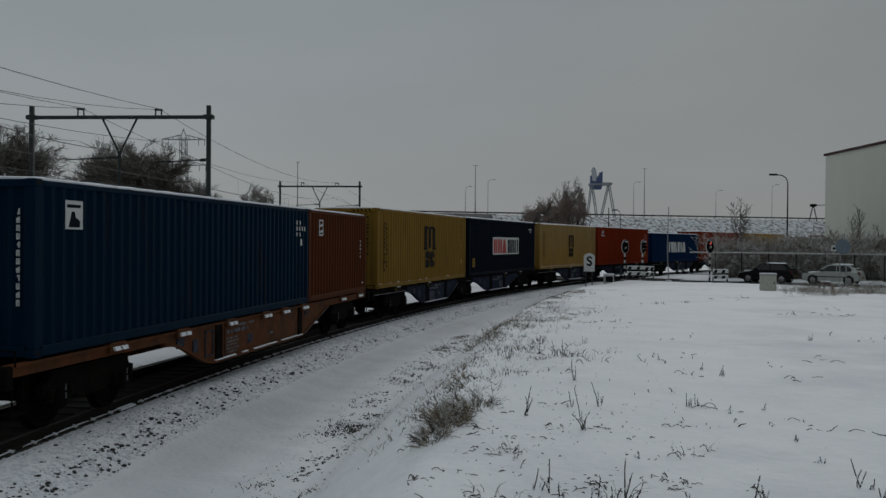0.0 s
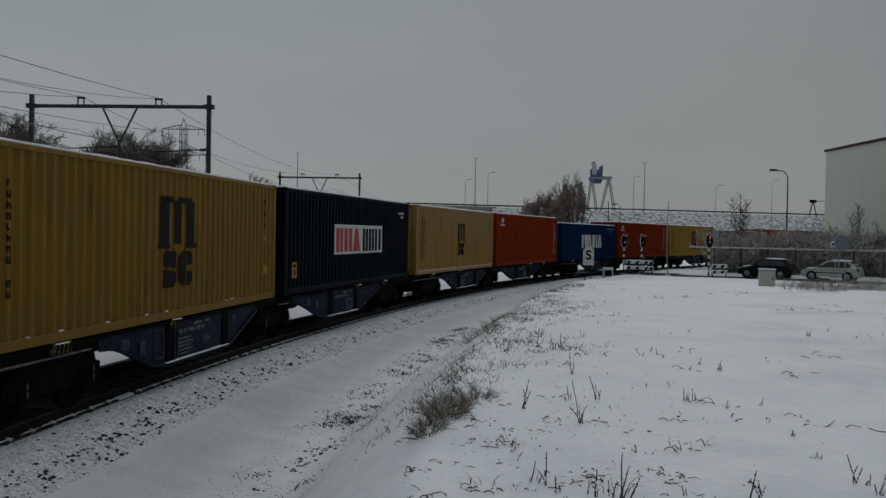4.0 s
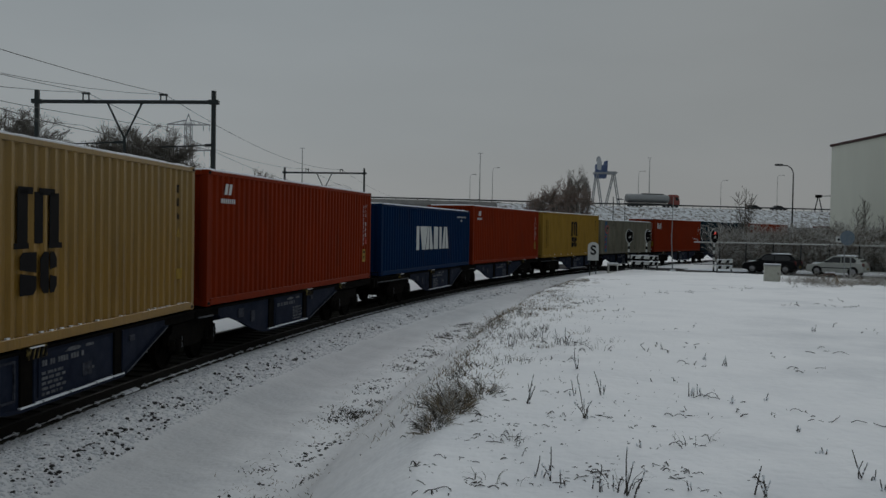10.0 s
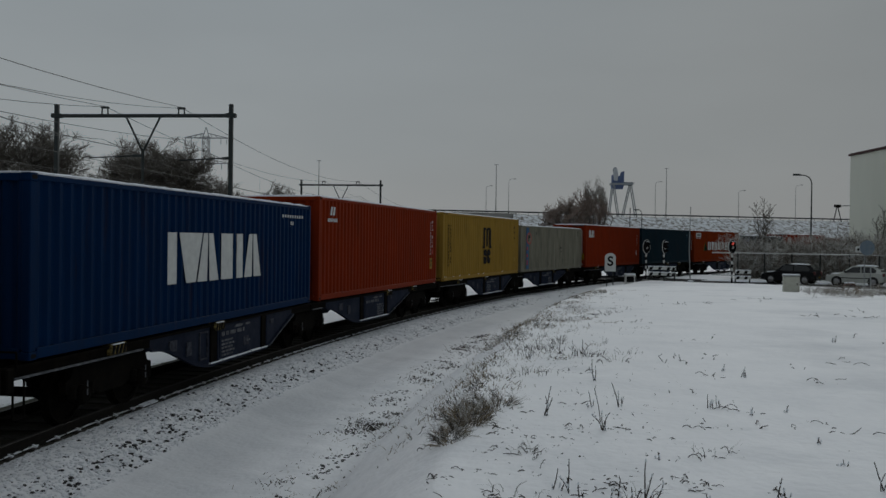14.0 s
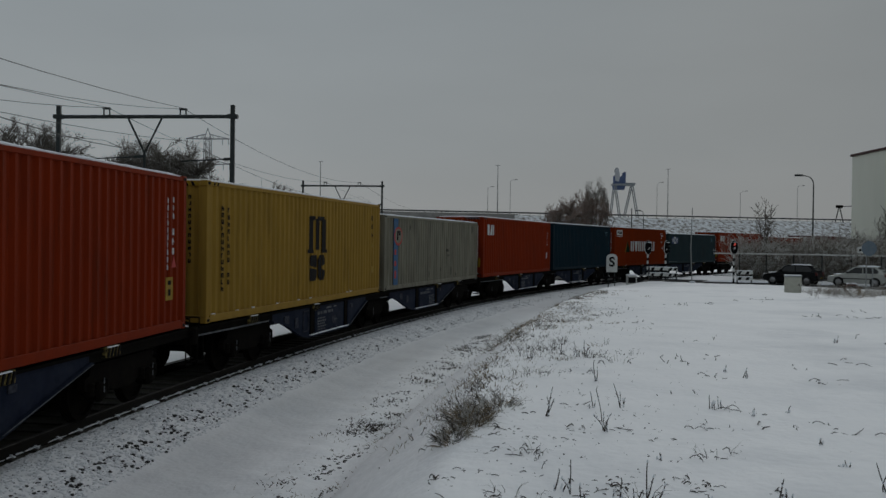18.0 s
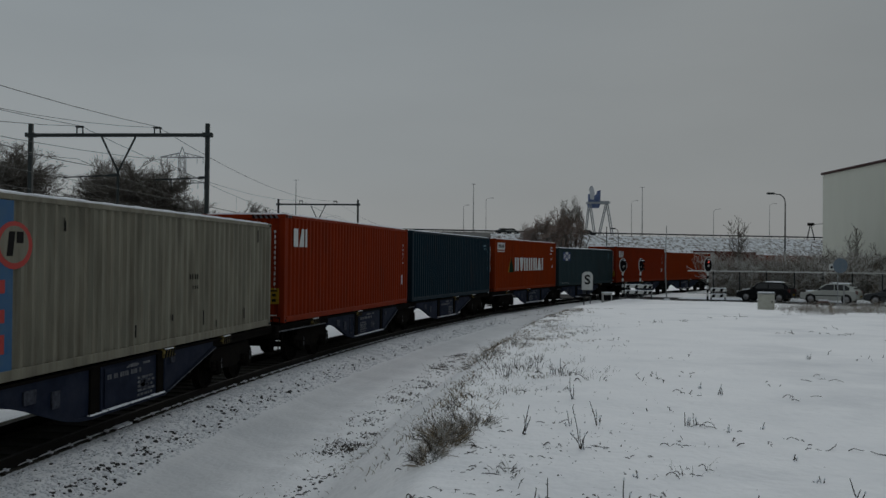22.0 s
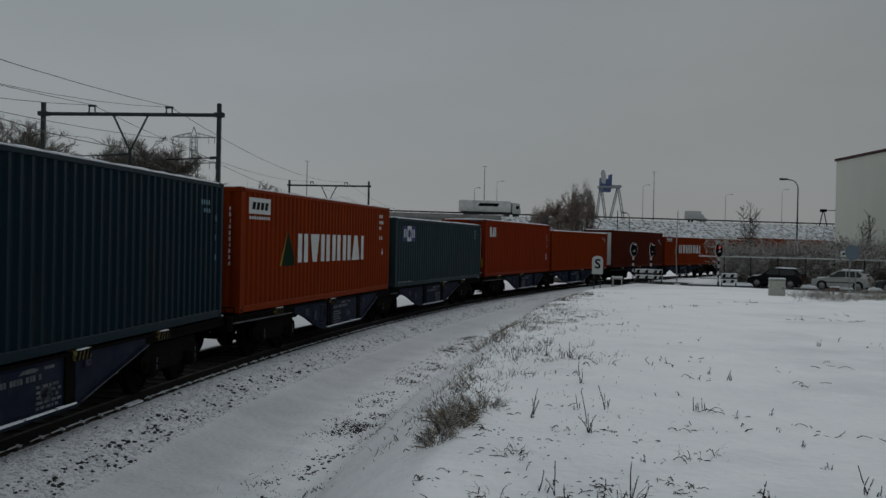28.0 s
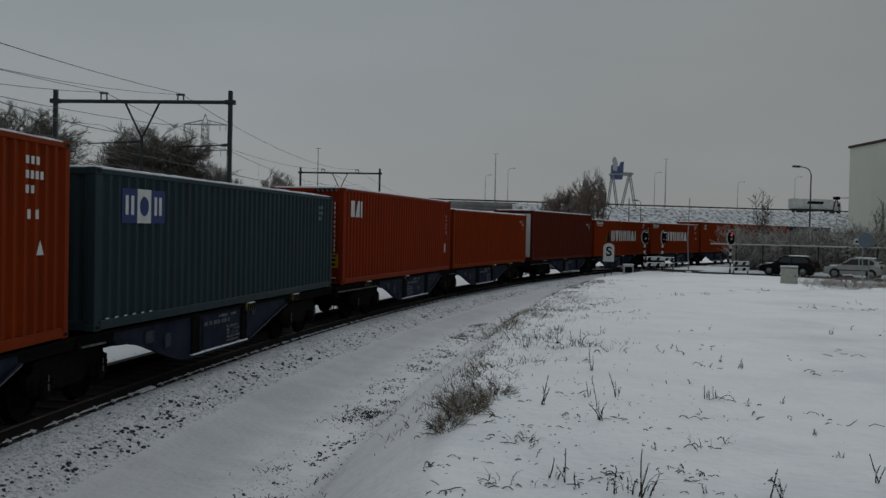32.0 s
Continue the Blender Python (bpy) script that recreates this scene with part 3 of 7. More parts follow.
def height_stripes(c, high, pale=YELLOWP):
    """Slanting warning stripes along the top of the leading end and at the ends of the near top rail."""
    for name, material, shift in (("pale_stripe", pale, 0.0), ("dark_stripe", BLACK, 0.075)):
        mark(c, name, material, [[(y + shift, high - 0.115), (y + shift + 0.06, high - 0.115), (y + shift + 0.11, high - 0.02), (y + shift + 0.05, high - 0.02)] for y in [-1.03 + 0.15 * k for k in range(5)]], "slanting warning stripes", end=True, lift=0.012)
        mark(c, name, material, [[(x + shift, high - 0.095), (x + shift + 0.06, high - 0.095), (x + shift + 0.10, high - 0.025), (x + shift + 0.04, high - 0.025)] for x in [0.20 + 0.15 * k for k in range(2)]], "slanting warning stripes", y=-1.2225)


def plain_marks(c, material=WHITE, x=10.9):
    mark(c, "code_mark", material, digits(x, 2.15, 4, 0.05, 0.09, 0.05) + digits(x + 0.4, 1.98, 2, 0.05, 0.09, 0.05) + stack(11.55, 2.3, 4, 0.05, 0.07, 0.07), "small pale code marks")


def c_blue():
    c = container("deep blue corrugated steel container with a small white label", LONG, LOW, P_BLUE, snow=0.6)
    mark(c, "emblem", WHITE, [bar(0.76, 1.87, 0.46, 0.44)], "white painted label")
    mark(c, "emblem_detail", P_NAVY, [[(0.84, 1.90), (1.14, 1.90), (1.14, 2.0), (1.02, 2.06), (1.0, 2.14), (0.92, 2.14)], bar(0.80, 2.2, 0.36, 0.05)], "dark figure on the label", y=-1.2165)
    mark(c, "code_mark", WHITE, digits(11.22, 2.14, 2, 0.07, 0.11, 0.18) + digits(11.22, 1.98, 4, 0.07, 0.11, 0.14) + digits(11.22, 1.83, 2, 0.07, 0.10, 0.18) + digits(11.55, 1.58, 1, 0.11, 0.18, 0.05), "small pale code marks")
    mark(c, "end_mark", WHITE, stack(-0.97, 2.16, 12, 0.05, 0.09, 0.03), "column of white marks", end=True)
    mark(c, "sill_mark", WHITE, [bar(-0.9, 0.10, 0.16, 0.03), bar(0.2, 0.10, 0.3, 0.03)], "white marks on the sill", end=True)
    return c


def c_rust():
    c = container("short rust-red corrugated steel container", SHORT, LOW, P_RUST, snow=0.6)
    mark(c, "code_mark", WHITE, [bar(0.92, 1.88, 0.05, 0.42), bar(1.25, 1.88, 0.05, 0.42), bar(0.92, 1.86, 0.38, 0.04), bar(0.92, 2.28, 0.38, 0.04), bar(0.98, 1.95, 0.2, 0.07, 0.1), bar(0.98, 2.12, 0.2, 0.07, 0.1)] + stack(5.35, 1.75, 5, 0.05, 0.08, 0.05) + [bar(5.55, 0.3, 0.2, 0.03)], "small pale code marks")
    return c


def c_navy():
    c = container("navy blue corrugated container with white sign panel", LONG, TALL, P_NAVY, snow=1.0)
    mark(c, "sign_panel", WHITE, [bar(3.80, 1.03, 4.88, 0.93)], "white painted panel")
    z, h = 1.10, 0.75
    reds = [bar(3.94, z, 0.30, h), bar(4.30, z, 0.28, h), bar(4.68, z, 0.34, h), bar(5.10, z, 0.34, h), [(5.50, z), (6.26, z), (6.02, z + h), (5.70, z + h)]]
    mark(c, "sign_red", PINK, reds, "red block shapes on the panel", y=-1.2165)
    navy = [bar(a, z, 0.26, h) for a in (6.50, 6.82, 7.16, 7.49, 7.84, 8.26)]
    mark(c, "sign_navy", P_NAVY, navy, "navy block shapes on the panel", y=-1.2165)
    mark(c, "warning_label", YELLOWP, [bar(0.53, 0.45, 0.33, 0.43)], "yellow warning label")
    mark(c, "label_detail", BLACK, [bar(0.61, 0.74, 0.17, 0.08), bar(0.64, 0.53, 0.11, 0.12)], "dark marks on the label", y=-1.2165)
    mark(c, "code_mark", WHITE, digits(10.8, 2.42, 6, 0.06, 0.08, 0.06) + digits(11.1, 2.28, 3, 0.06, 0.08, 0.06), "small pale code marks")
    return c


def c_red(tone, emblem=True, high=TALL, text="bright orange-red corrugated steel container", column=True):
    c = container(text, LONG, high, tone, snow=0.6)
    if emblem:
        mark(c, "emblem", WHITE, [bar(0.82, high - 0.50, 0.13, 0.24, 0.07), bar(1.02, high - 0.50, 0.13, 0.24, 0.07)], "small white emblem")
        mark(c, "emblem_line", WHITE, digits(0.66, high - 0.69, 7, 0.07, 0.10, 0.035), "row of small white marks")
    if column:
        mark(c, "end_column", WHITE, stack(11.33, high - 0.44, 10, 0.036, 0.10, 0.035) + stack(11.58, high - 0.42, 3, 0.042, 0.10, 0.05) + stack(11.56, high - 1.0, 3, 0.07, 0.12, 0.06), "columns of white marks")
        mark(c, "end_triangle", PINK, [[(11.53, high - 1.72), (11.73, high - 1.72), (11.63, high - 1.50)]], "small pale red triangle")
        mark(c, "warning_label", YELLOWP, [bar(11.27, 0.58, 0.32, 0.42)], "yellow warning label")
        mark(c, "label_detail", BLACK, [bar(11.36, 0.86, 0.14, 0.08), bar(11.38, 0.66, 0.10, 0.12)], "dark marks on the label", y=-1.2165)
    else:
        plain_marks(c)
    return c


def c_bright_blue():
    c = container("bright blue corrugated container with bold white block marks", LONG, LOW, P_BRIGHT, snow=0.5)
    s = [bar(4.25, 1.02, 0.36, 1.02), [(5.02, 1.02), (5.44, 1.02), (5.74, 2.04), (4.72, 2.04)], bar(6.66, 1.02, 0.60, 1.02), bar(7.48, 1.02, 0.34, 1.02)]
    for x in (5.52, 7.92):
        s += [[(x, 1.02), (x + 0.44, 1.02), (x + 0.48, 2.04), (x + 0.28, 2.04)], [(x + 0.56, 1.02), (x + 1.0, 1.02), (x + 0.72, 2.04), (x + 0.52, 2.04)]]
    s = [[((a - 4.25) * 0.975 + 4.02, (b - 1.02) * 0.93 + 0.86) for a, b in o] for o in s]
    mark(c, "emblem", WHITE, s, "bold white painted blocks")
    mark(c, "code_mark", WHITE, digits(10.0, 2.24, 9, 0.08, 0.07, 0.10) + digits(10.6, 2.06, 2, 0.07, 0.09, 0.06), "small pale code marks")
    mark(c, "post_stripe", WHITE, [bar(12.05, 0.2, 0.08, 2.25)], "white edge stripe")
    mark(c, "sill_mark", WHITE, [bar(-0.7, 0.30, 0.22, 0.04), bar(0.1, 0.30, 0.3, 0.04)], "white marks on the end", end=True)
    mark(c, "end_label", WHITE, [bar(0.95, 2.0, 0.16, 0.18)], "white end label", end=True)
    return c


def c_grey():
    c = container("dirty pale grey corrugated container with cyan corner mark", LONG, LOW, P_GREY, snow=0.4)
    mark(c, "stripe", STRIPEBLUE, [bar(0.90, 0.16, 0.44, 2.32)], "faded blue stripe")
    disc = lambda a, b, k: [(a + 0.42 * k * math.cos(q), b + 0.33 * k * math.sin(q)) for q in [i * math.pi / 12 for i in range(24)]]
    mark(c, "emblem", PINK, [disc(1.36, 1.87, 1.0)], "faded red ring", y=-1.2165)
    mark(c, "emblem_core", P_GREY, [disc(1.36, 1.88, 0.78)], "pale core of the ring", y=-1.2185)
    mark(c, "emblem_figure", BLACK, [bar(1.18, 1.72, 0.14, 0.34, 0.05), bar(1.40, 1.90, 0.16, 0.16)], "dark figure in the ring", y=-1.2205)
    mark(c, "stripe_mark", PINK, [bar(0.98, 1.22, 0.18, 0.18), bar(0.98, 0.82, 0.18, 0.18), bar(0.98, 0.40, 0.18, 0.26)], "small red marks on the stripe", y=-1.2165)
    mark(c, "scuff", BLACK, stack(2.6, 2.3, 1, 0.05, 0.2, 0.1) + [bar(4.9, 0.3, 0.05, 0.22), bar(6.4, 0.5, 0.05, 0.12), bar(7.9, 0.32, 0.05, 0.3), bar(8.6, 0.22, 0.04, 0.16), bar(10.3, 0.3, 0.04, 0.25), bar(11.2, 2.1, 0.05, 0.3)], "dark rusty scuffs")
    mark(c, "code_mark", BLACK, digits(7.2, 1.28, 4, 0.045, 0.10, 0.08) + digits(7.35, 1.08, 3, 0.035, 0.07, 0.08), "small dark code marks")
    return c


def c_corner_mark(tone, text, high=TALL):
    """A container with a white mark of three blocks in its upper corner."""
    c = container(text, LONG, high, tone, snow=0.6)
    height_stripes(c, high, STENCIL)
    z = high - 0.86
    mark(c, "emblem", WHITE, [bar(0.63, z, 0.30, 0.50), [(1.02, z), (1.36, z), (1.36, z + 0.50), (1.20, z + 0.50)], bar(1.46, z, 0.13, 0.50)], "white painted emblem")
    mark(c, "code_mark", WHITE, stack(11.5, high - 0.6, 5, 0.06, 0.09, 0.08) + [bar(11.35, 0.75, 0.12, 0.36)], "small pale code marks")
    mark(c, "end_mark", WHITE, stack(-0.95, high - 0.42, 13, 0.036, 0.09, 0.05), "column of pale marks", end=True)
    mark(c, "warning_label", YELLOWP, [bar(-1.06, 0.50, 0.28, 0.42)], "yellow warning label", end=True)
    mark(c, "label_detail", BLACK, [bar(-1.02, 0.83, 0.20, 0.04), bar(-0.98, 0.70, 0.12, 0.07), bar(-0.98, 0.56, 0.12, 0.07)], "dark marks on the label", end=True, lift=0.004)
    mark(c, "sill_mark", WHITE, [bar(-1.0, 0.18, 0.22, 0.03), bar(-0.62, 0.18, 0.2, 0.03)], "white marks on the end", end=True)
    return c


def c_slate():
    c = container("plain slate-blue corrugated steel container", LONG, TALL, P_SLATE, snow=0.3)
    mark(c, "code_mark", CYAN, digits(10.95, 2.40, 4, 0.07, 0.10, 0.06) + digits(11.1, 2.24, 3, 0.07, 0.08, 0.06), "small pale blue code marks")
    mark(c, "edge_mark", CYAN, stack(11.75, 2.2, 3, 0.05, 0.12, 0.3), "small pale blue marks")
    return c


def c_orange_word(high=TALL, sail=True):
    """An orange container with seven white blocks in a row."""
    c = container("orange corrugated container with white block marks and green sail", LONG, high, P_ORANGE, snow=0.1)
    z, h = 1.22, 0.78
    s = []
    for x in (4.35, 6.02, 6.92, 7.84):
        s += [bar(x, z, 0.27, h), bar(x + 0.42, z, 0.27, h)]
    s += [[(5.40, z), (5.70, z), (5.88, z + h), (5.22, z + h)], [(8.66, z), (9.40, z), (9.17, z + h), (8.90, z + h)], bar(9.56, z, 0.24, h)]
    s = [[((a - 4.35) * 1.045 + 3.50, (b - 1.22) * 0.985 + 1.10) for a, b in o] for o in s]
    mark(c, "emblem", WHITE, s, "row of white painted blocks")
    mark(c, "sail", GREENP, [[(2.42, 1.03), (3.26, 1.03), (3.24, 1.25), (3.0, 1.62), (2.80, 1.91)]], "dark green sail shape")
    mark(c, "sail_edge", YELLOWP, [[(2.28, 1.03), (2.40, 1.03), (2.78, 1.91)]], "thin yellow sail edge")
    mark(c, "badge", WHITE, [bar(0.42, 2.30, 1.23, 0.38)] + digits(0.45, 2.17, 9, 0.09, 0.07, 0.045), "white painted badge")
    mark(c, "badge_detail", BLACK, [bar(0.58 + i * 0.24, 2.40, 0.17, 0.18, 0.05) for i in range(4)], "dark shapes on the badge", y=-1.2165)
    mark(c, "end_column", WHITE, digits(10.95, 2.5, 3, 0.08, 0.11, 0.06) + digits(10.95, 2.3, 4, 0.08, 0.11, 0.05) + digits(10.95, 2.1, 2, 0.08, 0.11, 0.06) + digits(11.0, 1.75, 2, 0.08, 0.13, 0.14), "small white code marks")
    mark(c, "end_mark", WHITE, stack(-0.95, high - 0.45, 10, 0.036, 0.09, 0.05), "column of pale marks", end=True)
    mark(c, "end_triangle", WHITE, [[(11.25, 1.25), (11.45, 1.25), (11.35, 1.45)]], "small white triangle")
    return c


def c_greengrey(k=-0.26):
    c = container("green-grey corrugated container with a blue and white badge", LONG, LOW, P_GREENGREY, snow=0.3)
    mark(c, "badge", LOGOBLUE, [bar(1.05 + k, 1.72, 1.45, 0.58)], "blue painted badge")
    mark(c, "badge_field", WHITE, [bar(1.54 + k, 1.72, 0.46, 0.58)], "white field of the badge", y=-1.2165)
    mark(c, "badge_shapes", WHITE, [bar(1.16 + k, 1.86, 0.09, 0.32), bar(1.34 + k, 1.86, 0.09, 0.32), bar(2.12 + k, 1.86, 0.09, 0.32), bar(2.29 + k, 1.86, 0.09, 0.32)], "white blocks on the badge", y=-1.2165)
    mark(c, "badge_core", LOGOBLUE, [[(1.77 + k + 0.15 * math.cos(a), 2.01 + 0.17 * math.sin(a)) for a in [k * math.pi / 8 for k in range(16)]]], "blue disc on the badge", y=-1.219)
    mark(c, "code_mark", CYAN, digits(11.0, 2.2, 3, 0.06, 0.09, 0.06) + digits(11.0, 2.05, 3, 0.06, 0.09, 0.06) + digits(11.0, 1.9, 2, 0.06, 0.09, 0.06), "small pale code marks")
    mark(c, "post_stripe", WHITE, [bar(0.03, 0.2, 0.05, 2.25)], "pale edge stripe")
    mark(c, "sill_dots", WHITE, digits(0.35, 0.17, 6, 0.09, 0.02, 0.19), "snow specks on the bottom rail")
    return c


def brown():
    c = c_red(P_BROWN, False, TALL, "dark brown-red corrugated container with a pale leading end", False)
    mark(c, "post_stripe", WHITE, [bar(0.02, 0.15, 0.12, 2.6)], "pale edge stripe")
    mark(c, "end_sheet", WHITE, [bar(-1.05, 0.2, 2.1, 2.5)], "pale sheet on the leading end", end=True)
    return c


# ---- wagons ----
STENCIL = mat("stencil_grey", (0.15, 0.155, 0.165), 0.7, 0, (0.03, 0.034, 0.042), 9.0, 0.5, spec=0.1)
PLACARD = mat("placard_grey", (0.055, 0.06, 0.075), 0.8, 0, (0.018, 0.02, 0.028), 14.0, 0.4, spec=0.03)
wheel_meshes = {}


def bogie(parent, x):
    """A two-axle bogie under a wagon, about its middle at x."""
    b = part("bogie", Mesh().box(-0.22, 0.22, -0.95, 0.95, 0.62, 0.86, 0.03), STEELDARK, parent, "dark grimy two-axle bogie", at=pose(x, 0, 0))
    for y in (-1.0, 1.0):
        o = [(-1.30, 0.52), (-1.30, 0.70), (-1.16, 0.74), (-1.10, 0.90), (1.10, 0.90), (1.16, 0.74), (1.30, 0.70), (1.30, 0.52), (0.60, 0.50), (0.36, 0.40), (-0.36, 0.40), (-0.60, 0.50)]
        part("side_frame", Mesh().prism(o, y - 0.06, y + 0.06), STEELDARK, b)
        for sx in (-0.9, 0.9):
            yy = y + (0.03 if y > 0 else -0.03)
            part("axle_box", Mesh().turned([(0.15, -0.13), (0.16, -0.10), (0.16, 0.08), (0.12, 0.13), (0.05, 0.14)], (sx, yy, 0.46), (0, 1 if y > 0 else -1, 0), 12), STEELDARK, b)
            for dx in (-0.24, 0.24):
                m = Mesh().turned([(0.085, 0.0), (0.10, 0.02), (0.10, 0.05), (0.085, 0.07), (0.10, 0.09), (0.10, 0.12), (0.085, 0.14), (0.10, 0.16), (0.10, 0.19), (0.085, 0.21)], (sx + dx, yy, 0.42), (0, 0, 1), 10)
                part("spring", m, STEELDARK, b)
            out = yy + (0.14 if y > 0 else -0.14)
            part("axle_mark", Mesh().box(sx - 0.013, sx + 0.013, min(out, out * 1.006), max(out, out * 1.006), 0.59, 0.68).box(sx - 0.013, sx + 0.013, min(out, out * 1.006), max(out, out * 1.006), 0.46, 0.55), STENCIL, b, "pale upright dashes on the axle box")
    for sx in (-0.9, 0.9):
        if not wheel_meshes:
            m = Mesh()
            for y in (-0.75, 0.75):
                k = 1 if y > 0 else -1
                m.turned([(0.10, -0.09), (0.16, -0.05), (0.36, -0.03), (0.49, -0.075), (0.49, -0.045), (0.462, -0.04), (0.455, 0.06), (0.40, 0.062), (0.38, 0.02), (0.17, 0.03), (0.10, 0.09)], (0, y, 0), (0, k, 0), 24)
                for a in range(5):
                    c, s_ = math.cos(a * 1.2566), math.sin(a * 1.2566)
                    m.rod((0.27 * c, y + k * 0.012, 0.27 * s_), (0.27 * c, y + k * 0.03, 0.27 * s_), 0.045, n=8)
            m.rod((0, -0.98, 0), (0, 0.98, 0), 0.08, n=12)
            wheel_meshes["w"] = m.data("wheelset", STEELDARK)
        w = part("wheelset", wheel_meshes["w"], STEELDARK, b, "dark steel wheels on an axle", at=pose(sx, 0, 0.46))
        wheels.append(w)
    return b


wheels, rolling = [], []


def wagon(label, length, colour, bogies, deep, ends, spigots, group="wagons of the freight train"):
    """A container flat wagon. deep: ways along it where its belly bulges down; ends: which ends carry buffers."""
    w = thing("container_wagon", label, "wagon", group)
    x0, x1 = -0.35, length + 0.35
    a, b, c, d = deep
    up, dn = 0.95, 0.31
    arch = 0.89
    low = [(a, arch)] + [(a + (b - a) * k / 8, arch - (arch - dn) * math.sin(k / 8 * math.pi / 2) ** 2.1) for k in range(1, 9)]
    low += [(c, dn), (d, up)]
    # on blue wagons the shade on solebar and upper flange is put into their colour
    for y in (-1.15, 1.05):
        part("belly_plate", Mesh().prism(low + [(d, 1.13), (a, 1.13)], y, y + 0.10), colour, w)
        if a > x0 + 0.1:
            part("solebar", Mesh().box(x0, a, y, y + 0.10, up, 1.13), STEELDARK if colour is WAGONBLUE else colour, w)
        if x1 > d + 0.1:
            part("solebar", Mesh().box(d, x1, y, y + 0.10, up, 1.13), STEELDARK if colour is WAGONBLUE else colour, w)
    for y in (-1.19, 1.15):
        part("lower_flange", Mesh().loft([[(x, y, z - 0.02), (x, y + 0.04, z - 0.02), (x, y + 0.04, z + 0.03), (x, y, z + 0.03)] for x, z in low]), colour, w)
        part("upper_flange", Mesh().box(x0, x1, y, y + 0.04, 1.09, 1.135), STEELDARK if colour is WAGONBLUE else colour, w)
        sn = Mesh()
        rnd = random.Random(int(length * 7 + y * 10))
        x = b
        while x < c:
            e = min(x + 0.3 + rnd.random() * 0.9, c)
            sn.box(x, e, y - 0.012, y + 0.045, dn + 0.028, dn + 0.045 + 0.014 * rnd.random())
            x = e + (0.05 if rnd.random() < 0.7 else 0.4)
        part("snow_ledge", sn, SNOW_CAP, w, "thin snow on the lower flange")["kind"] = "stuff"
    # dark plates on the belly draw the shade of two recesses
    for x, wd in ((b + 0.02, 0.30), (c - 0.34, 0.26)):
        part("recess_post", Mesh().box(x, x + wd, -1.185, -1.15, dn + 0.04, 1.09, 0.01), STEELDARK, w, "dark plate that stands in for a shaded recess")
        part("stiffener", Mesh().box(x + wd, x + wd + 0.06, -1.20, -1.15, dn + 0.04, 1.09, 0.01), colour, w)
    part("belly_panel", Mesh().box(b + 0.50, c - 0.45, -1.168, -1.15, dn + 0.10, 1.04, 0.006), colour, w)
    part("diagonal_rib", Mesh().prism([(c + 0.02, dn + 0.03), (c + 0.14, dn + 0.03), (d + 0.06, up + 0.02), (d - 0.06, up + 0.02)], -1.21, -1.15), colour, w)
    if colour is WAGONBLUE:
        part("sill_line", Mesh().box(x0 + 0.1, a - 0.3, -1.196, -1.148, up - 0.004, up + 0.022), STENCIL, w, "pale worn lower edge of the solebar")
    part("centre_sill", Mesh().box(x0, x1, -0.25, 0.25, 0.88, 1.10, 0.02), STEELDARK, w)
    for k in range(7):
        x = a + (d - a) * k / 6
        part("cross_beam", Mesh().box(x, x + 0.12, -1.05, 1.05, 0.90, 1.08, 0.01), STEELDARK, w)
    for x in spigots:
        for y in (-1.24, 1.06):
            lock = part("twist_lock", Mesh().box(x, x + 0.5, y + 0.02, y + 0.18, 0.99, 1.168, 0.015), YELLOWSTEEL if colour is WAGONBLUE else colour, w, "worn container lock bracket")
            if colour is WAGONBLUE and y < 0:
                for k in range(4):
                    part("rib", Mesh().prism([(x + 0.03 + k * 0.115, 1.0), (x + 0.07 + k * 0.115, 1.0), (x + 0.13 + k * 0.115, 1.15), (x + 0.09 + k * 0.115, 1.15)], y, y + 0.03), BLACK, lock, "dark slanting rib")
                part("lock_snow", Mesh().box(x + 0.04, x + 0.38, y - 0.01, y + 0.10, 1.150, 1.166, 0.006), SNOW_CAP, lock, "trace of snow on the bracket")
        if colour is WAGONORANGE:
            part("lock_snow", Mesh().prism([(x + 0.03, 1.10), (x + 0.20, 1.10), (x + 0.24, 1.03), (x + 0.07, 1.03)], -1.275, -1.236).prism([(x + 0.27, 1.10), (x + 0.44, 1.10), (x + 0.48, 1.03), (x + 0.31, 1.03)], -1.275, -1.236), SNOW_CAP, w, "snow on the lock bracket")
    tx = Mesh()
    tx0 = b + 0.58 if bogies[0] < 5 else c - 1.10
    rnd = random.Random(3)
    for i in range(5):
        x = tx0
        while x < tx0 + 0.57:
            e = x + rnd.uniform(0.04, 0.16)
            tx.box(x, e, -1.176, -1.167, 0.42 + i * 0.075, 0.46 + i * 0.075)
            x = e + rnd.uniform(0.03, 0.06)
    x = b + 0.58
    for i in range(12):  # the wagon's number line
        e = x + rnd.uniform(0.045, 0.065)
        tx.box(x, e, -1.176, -1.167, 0.845, 0.925)
        x = e + (0.02 if i not in (1, 3, 7, 10) else 0.09)
    tx.prism([(b + 1.22, 0.97), (b + 1.62, 0.965), (b + 1.70, 1.0), (b + 1.56, 1.03), (b + 1.33, 1.02)], -1.176, -1.167)
    tx.box(b + 1.85, b + 2.10, -1.176, -1.167, 0.975, 1.015)
    part("stencil_mark", tx, STENCIL, w, "small pale stencil marks")["kind"] = "stuff"
    for i, (x, wd, z, h) in enumerate(((b - 1.75, 0.30, 0.78, 0.20), (b - 1.05, 0.22, 0.62, 0.26), (b + 1.75, 0.30, 0.52, 0.20), (c + 0.25, 0.2, 0.86, 0.1))):
        part("placard", Mesh().box(x, x + wd, -1.176, -1.149, z, z + h, 0.003), PLACARD, w, "grimy grey placard")
    hatch = Mesh()
